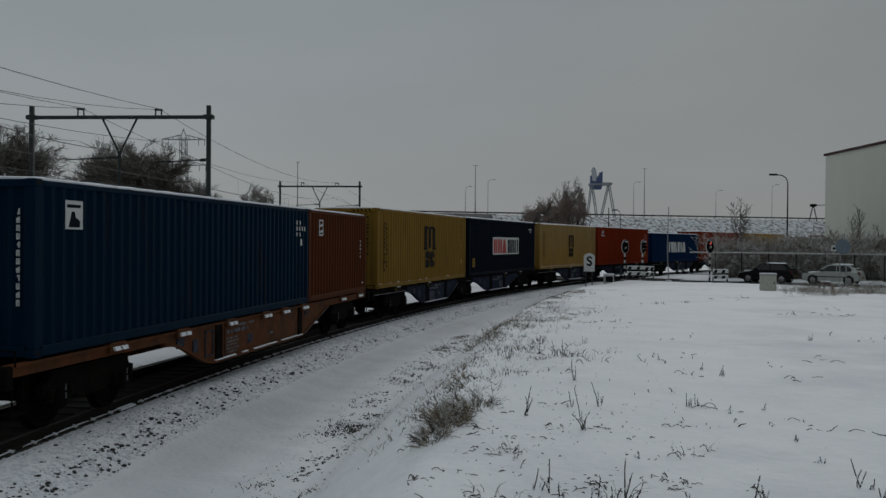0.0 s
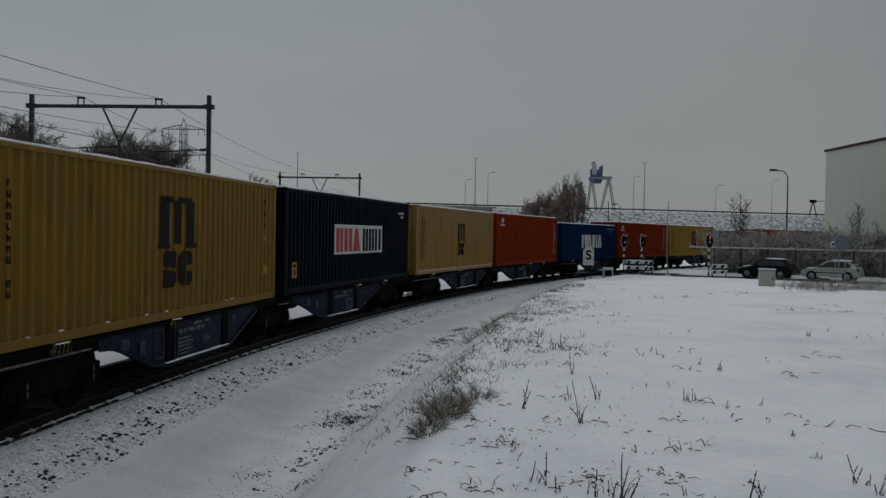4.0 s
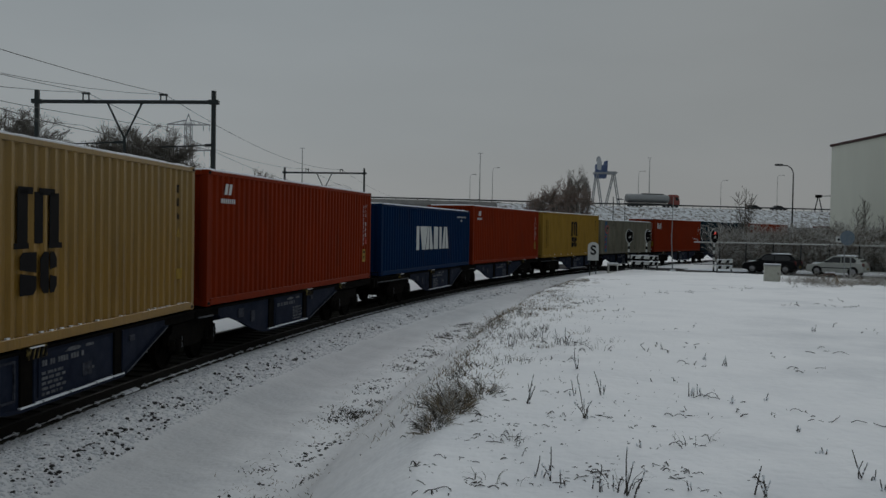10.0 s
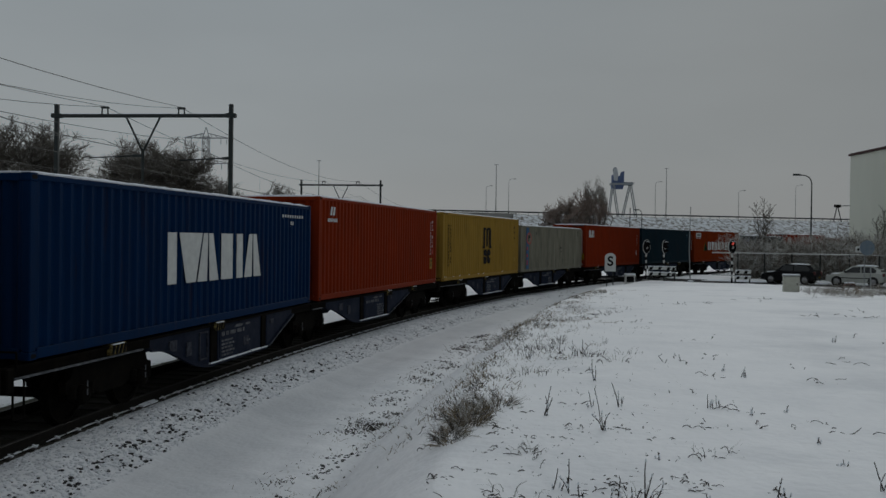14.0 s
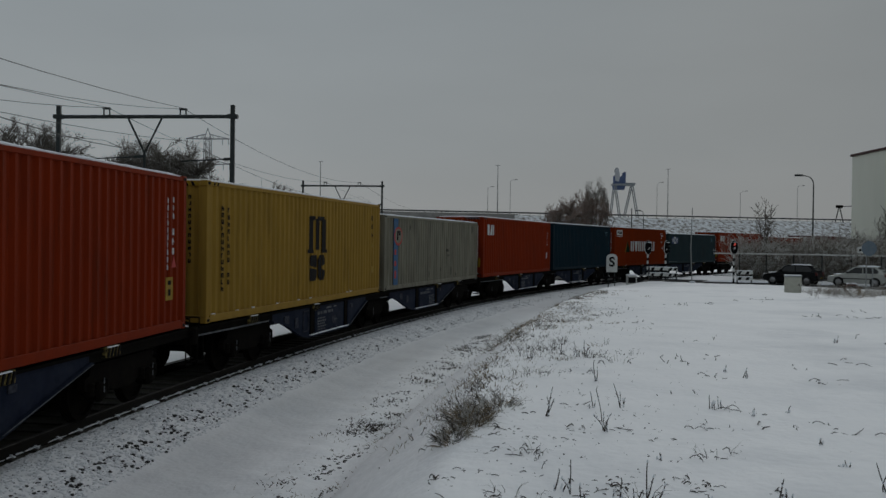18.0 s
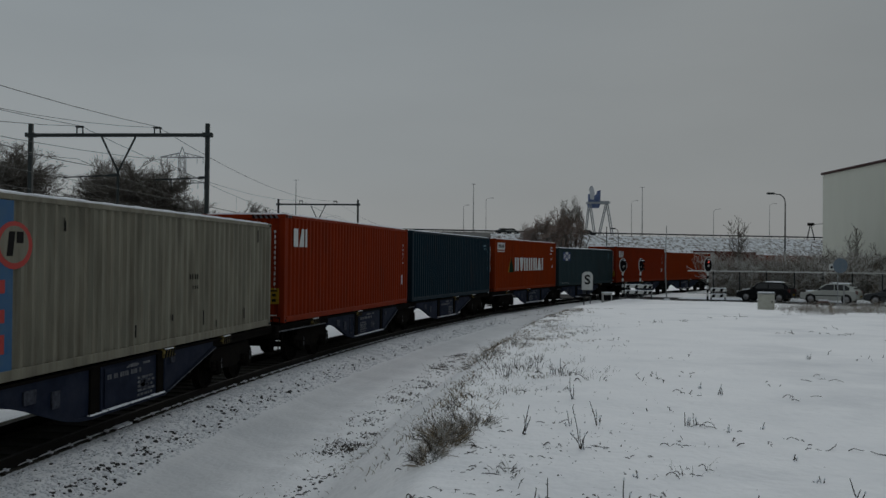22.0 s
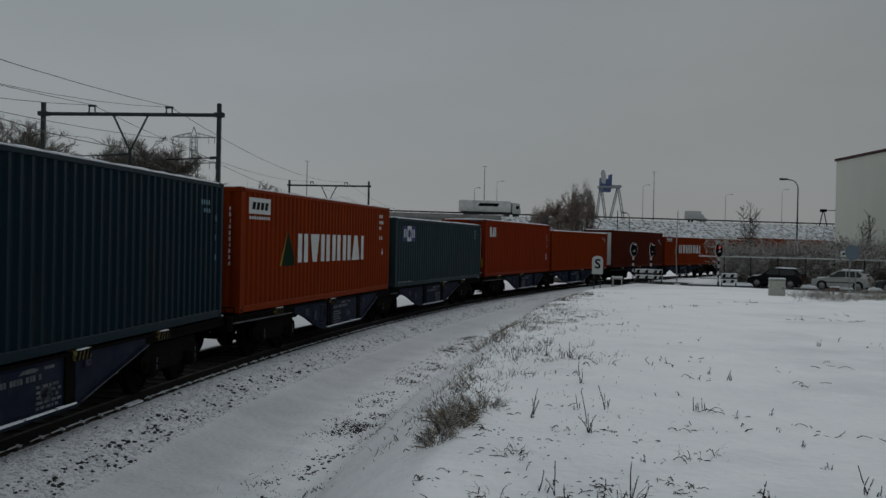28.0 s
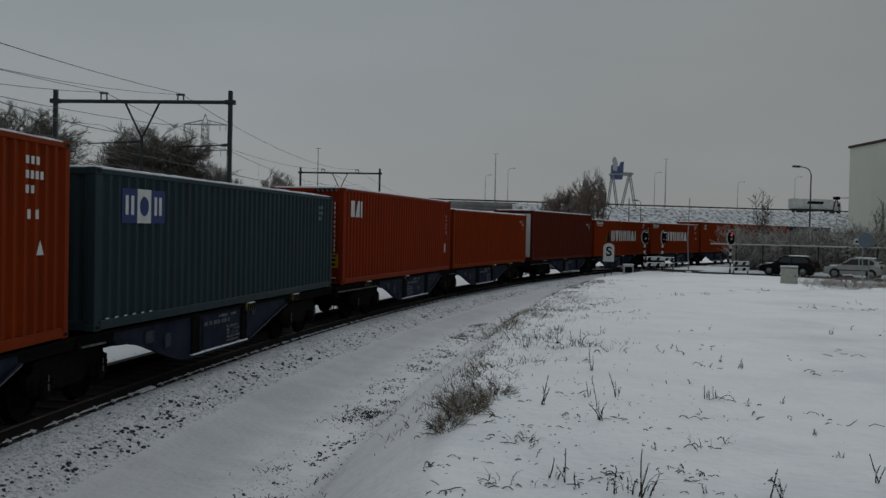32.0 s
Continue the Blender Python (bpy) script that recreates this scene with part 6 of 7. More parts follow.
DRYGRASS = mat("dry_grass", (0.27, 0.21, 0.13), 0.9, 0, (0.15, 0.12, 0.08), 6.0, 0.7)
DARKSTALK = mat("dark_stalk", (0.060, 0.050, 0.040), 0.9, 0, (0.030, 0.026, 0.022), 8.0, 0.7)


def round_tree(label, x, y, wide, tall, low, seed, limbs=80, depth=0.8, twig=TWIG, stout=1.0, stray=0.75, rise=0.15, frosty=0.3):
    """A dense rounded bare crown on several stems: limbs fan out to a dome, each with side twigs."""
    t = thing("bare_tree", label, "tree", "bare winter trees", at=pose(x, y, put(x, y)))
    rnd = random.Random(seed)
    wood, fine, hoar = Mesh(), Mesh(), Mesh()
    forks = []
    for i in range(6):
        a = i * 1.05 + rnd.uniform(-0.3, 0.3)
        p = Vector((math.cos(a) * 0.3, math.sin(a) * 0.3, -0.3))
        d = Vector((math.cos(a) * 0.28, math.sin(a) * 0.28, 1)).normalized()
        r = 0.15
        for k in range(5):
            d = (d + Vector((rnd.uniform(-1, 1), rnd.uniform(-1, 1), 0.3)) * 0.10).normalized()
            q = p + d * tall * 0.15
            wood.rod(p, q, r, r * 0.82, n=6, caps=False)
            p, r = q, r * 0.82
            if k > 0:
                forks.append(p.copy())
    for i in range(limbs):
        a, u = rnd.uniform(0, 6.283), rnd.random()
        e = math.acos(1 - u * 1.15) if u < 0.87 else 1.6
        k = rnd.uniform(0.25, 1.0) ** 0.45 * (1 + 0.10 * math.sin(3 * a + seed))
        end = Vector((math.sin(e) * math.cos(a) * wide * k, math.sin(e) * math.sin(a) * wide * depth * k, low + (tall - low) * max(math.cos(e), 0.0) ** 0.42 * k))
        p = min(forks, key=lambda f: (f - end).length + rnd.uniform(0, 2.5))
        d = (end - p)
        bow = Vector((rnd.uniform(-1, 1), rnd.uniform(-1, 1), rnd.uniform(0.2, 1))) * d.length * 0.10
        pts = [p + d * (j / 6) + bow * math.sin(j / 6 * math.pi) + Vector((rnd.uniform(-1, 1), rnd.uniform(-1, 1), rnd.uniform(-1, 1))) * 0.10 for j in range(7)]
        for j in range(6):
            r = 0.040 - 0.005 * j
            wood.rod(pts[j], pts[j + 1], r, r - 0.005, n=4, caps=False)
            for _ in range(1 if j < 2 else 4):
                o = pts[j].lerp(pts[j + 1], rnd.random())
                w = (d.normalized() * 0.8 + Vector((rnd.uniform(-1, 1), rnd.uniform(-1, 1), rnd.uniform(-0.6, 0.8) + rise)) * stray).normalized()
                g = o + w * rnd.uniform(0.3, 0.75)
                (hoar if rnd.random() < frosty else fine).rod(o, g, 0.016 * stout, 0.011 * stout, n=3, caps=False)
                for _ in range(4):
                    v = (w + Vector((rnd.uniform(-1, 1), rnd.uniform(-1, 1), rnd.uniform(-0.6, 0.8) + rise)) * stray).normalized()
                    h = o.lerp(g, rnd.uniform(0.25, 1.0))
                    (hoar if rnd.random() < frosty else fine).rod(h, h + v * rnd.uniform(0.2, 0.5), 0.011 * stout, 0.007 * stout, n=3, caps=False)
    part("trunk", wood, BARK, t)
    part("crown", fine, twig, t, "dense fine bare twigs")["kind"] = "stuff"
    if hoar.v:
        part("frosted_twig_mass", hoar, HOAR, t, "twigs grey with frost")["kind"] = "stuff"
    return t


round_tree("dense rounded bare tree beyond the main line", -36.2, 74, 7.2, 12.6, 4.2, 3, 560, stray=0.9, frosty=0.14)
round_tree("dense rounded bare tree beyond the main line", -24.3, 74, 5.0, 10.9, 3.5, 8, 620, stray=0.95, frosty=0.10)
round_tree("low bare bush beyond the main line", -19.5, 74, 2.6, 7.8, 2.6, 12, 150)
round_tree("low bare bush beyond the main line", -29.9, 76, 2.0, 6.4, 2.2, 17, 70)
round_tree("small bare tree far beyond the main line", -20.8, 108, 2.1, 9.4, 5.2, 21, 55)
for x, y, wide, tall, low, seed, n_, tw in ((16.8, 150, 1.9, 8.8, 2.5, 31, 60, TWIGRED), (18.9, 151, 2.2, 10.4, 3.0, 33, 80, TWIGRED), (21.6, 149, 2.3, 11.6, 3.5, 35, 90, TWIGRED), (24.4, 152, 2.3, 13.4, 4.0, 37, 95, TWIG), (20.6, 146, 2.4, 9.4, 2.5, 39, 70, TWIGRED), (23.8, 147, 2.2, 10.2, 2.8, 43, 70, TWIGRED)):
    round_tree("bare reddish-brown tree before the motorway", x, y, wide, tall, low, seed, int(n_ * 1.6), 0.8, tw, 0.75, 0.62, 0.5, 0.12 if tw is TWIGRED else 0.35)


def shrub(seed, tall, wide, count):
    rnd = random.Random(seed)
    t = thing("frosted_shrub", "leafless shrub white with hoar frost behind the fence", "shrub", "frosted shrubs behind the fence")
    stems, fine = Mesh(), Mesh()
    for i in range(count):
        a, r = rnd.uniform(0, 6.283), wide * 0.5 * math.sqrt(rnd.random())
        p = Vector((math.cos(a) * r, math.sin(a) * r * 0.5, -0.1))
        d = Vector((rnd.uniform(-0.5, 0.5), rnd.uniform(-0.5, 0.5), 1)).normalized()
        h = tall * rnd.choice((0.35, 0.5, 0.65, 0.8, 1.0)) * rnd.uniform(0.85, 1.0)
        rad = 0.019
        for k in range(4):
            d = (d + Vector((rnd.uniform(-1, 1), rnd.uniform(-1, 1), rnd.uniform(-0.3, 0.3))) * 0.3).normalized()
            q = p + d * h / 4
            stems.rod(p, q, rad, rad * 0.8, n=3, caps=False)
            for _ in range(4 if k else 2):
                u = (d + Vector((rnd.uniform(-1, 1), rnd.uniform(-1, 1), rnd.uniform(-0.5, 0.8))) * 1.1).normalized()
                e = p.lerp(q, rnd.random())
                g = e + u * h * rnd.uniform(0.08, 0.2)
                snowy = fine if rnd.random() < 0.64 else stems
                snowy.rod(e, g, 0.014, 0.011, n=3, caps=False)
                v = (u + Vector((rnd.uniform(-1, 1), rnd.uniform(-1, 1), rnd.uniform(-0.5, 0.5)))).normalized()
                for _ in range(2):
                    snowy.rod(g, g + (v + Vector((rnd.uniform(-1, 1), rnd.uniform(-1, 1), rnd.uniform(-0.6, 0.6))) * 0.7) * h * 0.09, 0.012, 0.008, n=3, caps=False)
            p, rad = q, rad * 0.8
    part("stem_mass", stems, HEDGE, t, "brown bare stems")["kind"] = "stuff"
    part("frost_mass", fine, FROST, t, "frosted fine twigs")["kind"] = "stuff"
    return t


kinds = [shrub(51, 3.5, 3.3, 100), shrub(53, 2.9, 3.5, 104), shrub(57, 3.8, 3.1, 92), shrub(59, 2.6, 3.3, 100)]
rs = random.Random(77)
n = 0
for row, w in enumerate((6.8, 8.4, 10.0)):
    for i in range(15):
        k = 7.6 + i * 1.62 + rs.uniform(-0.4, 0.4) + row * 0.6
        x, y = road_side(k, w + rs.uniform(-0.3, 0.3))
        if k > 16 and (i + row) % 2 and n >= 4:
            continue
        m = pose(x, y, put(x, y), 0, 0, rs.uniform(0, 360)) @ Matrix.Scale(1.04 if k < 19 else 0.82, 4)
        if n < 4:
            kinds[n].matrix_basis = m
        else:
            copy_thing(kinds[(n * 7 + row) % 4], m)
        n += 1


def sapling(az, dist, tall, wide, seed, forks=3):
    """A slender young tree: upright leaders, with short ascending twigs."""
    x, y = math.sin(radians(az)) * dist, math.cos(radians(az)) * dist
    t = thing("bare_tree", "slender bare sapling behind the fence", "tree", "saplings behind the fence", at=pose(x, y, put(x, y)))
    rnd = random.Random(seed)
    wood, fine = Mesh(), Mesh()
    for f in range(forks):
        a = f * 2.2 + seed
        out = Vector((math.cos(a), math.sin(a), 0)) * wide * (0.5 if f else 0.08)
        base = tall * (0.0 if f == 0 else rnd.uniform(0.25, 0.4))
        top = tall * (1.0 if f == 0 else rnd.uniform(0.75, 0.95))
        pts = []
        for k in range(10):
            u = k / 9
            pts.append(Vector((rnd.uniform(-0.06, 0.06), rnd.uniform(-0.06, 0.06), base + (top - base) * u - (0.3 if f == 0 and k == 0 else 0))) + out * u ** 0.7)
        for k in range(9):
            r = (0.075 if f == 0 else 0.042) * (1 - 0.09 * k)
            wood.rod(pts[k], pts[k + 1], r, r * 0.9, n=5, caps=False)
            if k < 3 and f == 0:
                continue
            for _ in range(5):
                o = pts[k].lerp(pts[k + 1], rnd.random())
                b = rnd.uniform(0, 6.283)
                d = Vector((math.cos(b), math.sin(b), rnd.uniform(0.5, 1.3))).normalized()
                n_ = wide * rnd.uniform(0.3, 0.95) * (1.1 - 0.05 * k)
                mid = o + d * n_ * 0.5
                end = mid + (d + Vector((0, 0, 0.5))).normalized() * n_ * 0.5
                fine.rod(o, mid, 0.020, 0.015, n=3, caps=False).rod(mid, end, 0.015, 0.010, n=3, caps=False)
                for _ in range(2):
                    p = o.lerp(end, rnd.uniform(0.3, 0.9))
                    fine.rod(p, p + (d + Vector((rnd.uniform(-0.8, 0.8), rnd.uniform(-0.8, 0.8), 0.2))).normalized() * n_ * 0.35, 0.012, 0.009, n=3, caps=False)
    part("trunk", wood, BARK, t)
    part("crown", fine, TWIG, t, "sparse upright twigs")["kind"] = "stuff"


sapling(19.1, 80, 6.4, 1.25, 61, 4)
sapling(25.55, 80, 5.6, 1.1, 63, 3)
sapling(24.3, 80, 3.6, 1.2, 67)
sapling(26.6, 79, 4.0, 1.3, 70)


# ---- plants in the snow ----
def blade(m, rnd, p, lean, h, w):
    """A thin bent blade of dry grass with some thickness."""
    a = rnd.uniform(0, 6.283)
    side = Vector((math.cos(a), math.sin(a), 0)) * w
    o = side.cross(Vector((0, 0, 1))) * 0.5
    k = rnd.uniform(0.2, 1.0)
    kink = Vector((rnd.uniform(-0.2, 0.2), rnd.uniform(-0.2, 0.2), 0)) * h
    pts = [p, p + Vector((lean[0] * 0.15, lean[1] * 0.15, 0.45)) * h + kink * 0.4, p + Vector((lean[0] * 0.55, lean[1] * 0.55, 0.75)) * h + kink, p + Vector((lean[0] * 1.1, lean[1] * 1.1, 0.75 + 0.35 * (k - 0.55))) * h + kink * 0.6]
    m.loft([[q - side * f, q + side * f, q + o * f] for q, f in zip(pts, (1.0, 0.9, 0.7, 0.3))])


def twiggy(m, rnd, p, d, length, r, level=0):
    """A small crooked branch with side twigs."""
    for k in range(4):
        d = (d + Vector((rnd.uniform(-1, 1), rnd.uniform(-1, 1), rnd.uniform(-0.9, 0.5))) * 0.3).normalized()
        q = p + d * length / 4
        m.rod(p, q, r, r * 0.8, n=3, caps=False)
        if level < 2 and rnd.random() < 0.85:
            u = (d + Vector((rnd.uniform(-1, 1), rnd.uniform(-1, 1), rnd.uniform(-0.6, 0.8)))).normalized()
            twiggy(m, rnd, q, u, length * 0.5, r * 0.65, level + 1)
        p, r = q, r * 0.8


def grass_bush(x, y, count, tall, wide, long_, seed):
    rnd = random.Random(seed)
    t = thing("grass_bush", "tangled clump of dry brown weeds dusted with snow", "bush", "dry weeds on the bank", at=pose(x, y, put(x, y) - 0.02))
    dark, dry, frost = Mesh(), Mesh(), Mesh()
    for i in range(count):
        a, r = rnd.uniform(0, 6.283), 0.5 * math.sqrt(rnd.random())
        u, v = math.cos(a) * r * wide, math.sin(a) * r * long_
        p = Vector((u, v, put(x + u, y + v) - put(x, y)))
        d = Vector((math.cos(a) * r * 2.2 + rnd.uniform(-0.5, 0.5), math.sin(a) * r * 1.6 + rnd.uniform(-0.5, 0.5), rnd.uniform(0.5, 1.1))).normalized()
        twiggy(rnd.choice((dark, dark, dark, dry, dry, frost, frost)), rnd, p, d, tall * rnd.uniform(0.45, 1.15), rnd.choice((0.0040, 0.0046, 0.0062)))
    part("dark_stem_mass", dark, DARKSTALK, t)["kind"] = "stuff"
    part("dry_stem_mass", dry, DRYGRASS, t, "dry brown stems")["kind"] = "stuff"
    part("frosted_stem_mass", frost, FROST, t, "frosted stems")["kind"] = "stuff"
    return t


def tuft(name, label, x, y, count, tall, wide, material, seed, group, snowy=0.0, long_=1.0, coarse=1.0):
    rnd = random.Random(seed)
    t = thing(name, label, "grass" if name == "grass_tuft" else "bush", group, at=pose(x, y, put(x, y) - 0.02))
    m, s = Mesh(), Mesh()
    for i in range(count):
        a, r = rnd.uniform(0, 6.283), wide * 0.5 * math.sqrt(rnd.random())
        px, py_ = math.cos(a) * r, math.sin(a) * r * long_
        p = Vector((px, py_, put(x + px, y + py_) - put(x, y)))
        lean = (math.cos(a) * rnd.uniform(0.1, 1.0) + rnd.uniform(-0.7, 0.7), math.sin(a) * rnd.uniform(0.1, 1.0) + rnd.uniform(-0.7, 0.7))
        blade(s if rnd.random() < snowy else m, rnd, p, lean, tall * rnd.uniform(0.35, 1.0), rnd.uniform(0.0025, 0.005) * coarse)
    part("blade_mass", m, material, t)["kind"] = "stuff"
    if s.v:
        part("frosted_blade_mass", s, FROST, t, "frosted blades")["kind"] = "stuff"
    return t


grass_bush(0.20, 8.50, 170, 0.20, 0.28, 0.9, 1)
grass_bush(0.03, 7.85, 120, 0.14, 0.22, 0.8, 2)
grass_bush(0.47, 9.1, 70, 0.17, 0.4, 0.6, 3)
grass_bush(1.0, 16.3, 60, 0.20, 0.7, 1.2, 4)
grass_bush(1.7, 18.6, 60, 0.17, 0.9, 1.2, 6)


def scrub(x, y, count, tall, wide, seed):
    """A few broken stalks that arch over and lie in the snow."""
    rnd = random.Random(seed)
    t = thing("broken_weed", "broken dark weed stalks bent over in the snow", "weed", "broken weeds in the field", at=pose(x, y, put(x, y) - 0.015))
    m = Mesh()
    for i in range(count):
        a, r = rnd.uniform(0, 6.283), wide * 0.5 * math.sqrt(rnd.random())
        u, v = math.cos(a) * r, math.sin(a) * r
        p = Vector((u, v, put(x + u, y + v) - put(x, y)))
        b = rnd.uniform(0, 6.283)
        rise = rnd.uniform(0.0, 1.1) ** 1.6
        d = Vector((math.cos(b), math.sin(b), rise)).normalized()
        length = tall * rnd.uniform(0.3, 1.0)
        rad = rnd.uniform(0.0032, 0.0062)
        for k in range(6):
            d = (d + Vector((rnd.uniform(-0.3, 0.3), rnd.uniform(-0.3, 0.3), -0.16 * rise * k + rnd.uniform(-0.12, 0.12)))).normalized()
            q = p + d * length / 6
            q.z = max(q.z, put(x + q.x, y + q.y) - put(x, y) + 0.01)
            m.rod(p, q, rad, rad * 0.9, n=4, caps=k == 5)
            if rnd.random() < 0.4:
                w = Vector((rnd.uniform(-1, 1), rnd.uniform(-1, 1), rnd.uniform(-0.5, 0.8))).normalized()
                m.rod(q, q + w * length * rnd.uniform(0.06, 0.16), rad * 0.8, rad * 0.5, n=3)
            p, rad = q, rad * 0.93
    part("stalk_mass", m, DARKSTALK, t)["kind"] = "stuff"


for i, (x, y, n_, tall, wide) in enumerate(((0.66, 7.1, 12, 0.20, 0.25), (0.52, 7.35, 8, 0.14, 0.3), (1.15, 6.1, 12, 0.22, 0.25), (0.95, 6.25, 7, 0.16, 0.3), (0.05, 5.75, 10, 0.15, 0.25), (0.35, 6.0, 14, 0.13, 0.35), (0.62, 6.0, 8, 0.12, 0.3), (0.22, 6.6, 5, 0.10, 0.2),
        (1.9, 7.0, 9, 0.20, 0.4), (2.2, 7.15, 6, 0.18, 0.3), (1.6, 6.3, 6, 0.15, 0.3), (2.9, 9.0, 8, 0.28, 0.4), (1.35, 9.2, 6, 0.22, 0.25), (1.1, 8.0, 5, 0.14, 0.3), (2.4, 8.2, 6, 0.22, 0.4), (3.4, 8.2, 7, 0.2, 0.5), (0.75, 8.9, 5, 0.12, 0.3), (1.55, 11.6, 8, 0.22, 0.5), (2.3, 12.6, 8, 0.24, 0.6), (3.4, 11.4, 6, 0.25, 0.5), (4.6, 11.0, 6, 0.25, 0.6), (5.6, 13.0, 6, 0.3, 0.6))):
    scrub(x, y, n_, tall, wide, 900 + i)
rg = random.Random(5)
for i in range(40):
    s_ = 12.5 + i * 0.45 + rg.uniform(-0.3, 0.3)
    p = on_line(s_, 7.60 + rg.uniform(-0.45, 0.7))
    tuft("grass_tuft", "tuft of dry grass on the bank", p.x, p.y, rg.randint(16, 40), rg.uniform(0.08, 0.18), rg.uniform(0.3, 0.8), DRYGRASS if rg.random() < 0.7 else DARKSTALK, 100 + i, "grass tufts on the bank", 0.35)
for i in range(14):
    a, b = rg.uniform(0.9, 2.8), rg.uniform(12.0, 15.5)
    tuft("grass_tuft", "tuft of dry grass in the snow", a, b, rg.randint(6, 16), rg.uniform(0.14, 0.26), rg.uniform(0.15, 0.4), DARKSTALK, 200 + i, "grass tufts in the field", 0.2)
for i, (a, b, n_) in enumerate(((0.66, 7.15, 12), (0.45, 6.0, 10), (1.25, 5.85, 12), (2.05, 7.1, 8))):
    tuft("grass_tuft", "flattened tuft of dark dead weeds in the snow", a, b, n_, rg.uniform(0.10, 0.20), rg.uniform(0.25, 0.45), DARKSTALK, 300 + i, "grass tufts in the field", 0.35)
for i in range(80):
    x, y = rg.uniform(15.5, 27.0), rg.uniform(36.0, 47.0)
    if x > y * 0.58 or x < y * 0.40:
        continue
    t = thing("weed_clump", "tangled dead weeds near the cabinet", "weed", "weeds by the cabinet", at=pose(x, y, put(x, y) - 0.02))
    m, f = Mesh(), Mesh()
    for j in range(rg.randint(8, 18)):
        p = Vector((rg.uniform(-0.6, 0.6), rg.uniform(-0.4, 0.4), 0.0))
        d = Vector((rg.uniform(-1, 1), rg.uniform(-1, 1), rg.uniform(0.4, 1.2))).normalized()
        twiggy(m if rg.random() < 0.55 else f, rg, p, d, rg.uniform(0.25, 0.65), 0.009)
    part("stem_mass", m, DRYGRASS if rg.random() < 0.2 else HEDGE, t)["kind"] = "stuff"
    if f.v:
        part("frosted_stem_mass", f, FROST, t, "frosted stems")["kind"] = "stuff"
for i in range(70):
    s_ = 14.0 + 30 * rg.random() ** 1.2
    p = on_line(s_, 7.30 + abs(rg.gauss(0, 0.8)) - max(0.0, s_ - 40) * 0.1)
    tuft("grass_tuft", "low dead grass poking through the snow", p.x, p.y, rg.randint(10, 24), rg.uniform(0.05, 0.13), rg.uniform(0.25, 0.6), DRYGRASS if rg.random() < 0.55 else DARKSTALK, 500 + i, "low grass on the bank", 0.15, 1.0, 1.3 + s_ / 40)
for i in range(26):
    scrub(rg.uniform(-0.15, 2.2), rg.uniform(5.3, 8.2), rg.randint(5, 10), rg.uniform(0.07, 0.15), rg.uniform(0.15, 0.35), 940 + i)
for i, (az, dist) in enumerate(((24.3, 81), (25.2, 79), (25.9, 80), (26.7, 79), (23.4, 82))):
    x, y = math.sin(radians(az)) * dist, math.cos(radians(az)) * dist
    copy_thing(kinds[(0, 2)[i % 2]], pose(x, y, put(x, y), 0, 0, i * 70))

STALKS = [(0.94, 8.61, 0.31), (1.44, 9.06, 0.16), (1.38, 7.92, 0.38), (1.72, 9.08, 0.26), (0.74, 6.12, 0.15), (0.8, 6.06, 0.24), (0.88, 5.88, 0.12), (1.07, 5.8, 0.18), (1.23, 5.73, 0.22), (1.29, 5.65, 0.31), (1.77, 10.84, 0.26), (3.61, 11.82, 0.11), (3.69, 11.31, 0.16), (2.65, 9.14, 0.15), (2.76, 9.16, 0.13), (2.99, 8.8, 0.09), (3.34, 8.96, 0.1), (3.08, 7.52, 0.08), (2.99, 6.84, 0.07), (2.92, 6.07, 0.22), (3.0, 6.01, 0.09), (2.94, 5.78, 0.18), (2.09, 5.63, 0.23), (1.69, 13.62, 0.29), (1.86, 13.36, 0.24), (2.01, 13.24, 0.28), (6.89, 16.18, 0.15), (1.62, 6.97, 0.09), (1.16, 12.99, 0.18), (1.69, 5.73, 0.08)]
for i, (x, y, h) in enumerate(STALKS):
    rnd = random.Random(600 + i)
    t = thing("weed_stalk", "dead weed stalk sticking out of the snow", "weed", "weed stalks in the field", at=pose(x, y, put(x, y) - 0.02))
    m, f = Mesh(), Mesh()
    for j in range(rnd.randint(3, 6)):
        p = Vector((rnd.uniform(-0.035, 0.035), rnd.uniform(-0.05, 0.05), 0))
        d = Vector((rnd.uniform(-0.25, 0.25), rnd.uniform(-0.25, 0.25), 1)).normalized()
        hh = h * (1.0 if j == 0 else rnd.uniform(0.25, 0.75))
        pts = [p]
        for k in range(5):
            d = (d + Vector((rnd.uniform(-1, 1), rnd.uniform(-1, 1), -0.25 * k * (j > 1))) * (0.10 if j < 2 else 0.22)).normalized()
            p = p + d * hh / 5
            pts.append(p)
            if k and rnd.random() < 0.6:
                u = Vector((rnd.uniform(-1, 1), rnd.uniform(-1, 1), rnd.uniform(0.3, 1.2))).normalized()
                m.rod(p, p + u * hh * rnd.uniform(0.05, 0.13), 0.004, 0.0025, n=4)
            if rnd.random() < 0.35:
                f.turned([(0.002, -0.006), (0.007, 0.0), (0.006, 0.010), (0.002, 0.018)], p, (0.1, 0, 1), 5)
        m.tube(pts, rnd.uniform(0.0042, 0.0072), 5, 0.0032)
    part("stalk_mass", m, DARKSTALK, t)["kind"] = "stuff"
    if f.v:
        part("caught_snow", f, SNOW_CAP, t, "crumbs of snow on the stalks")["kind"] = "stuff"


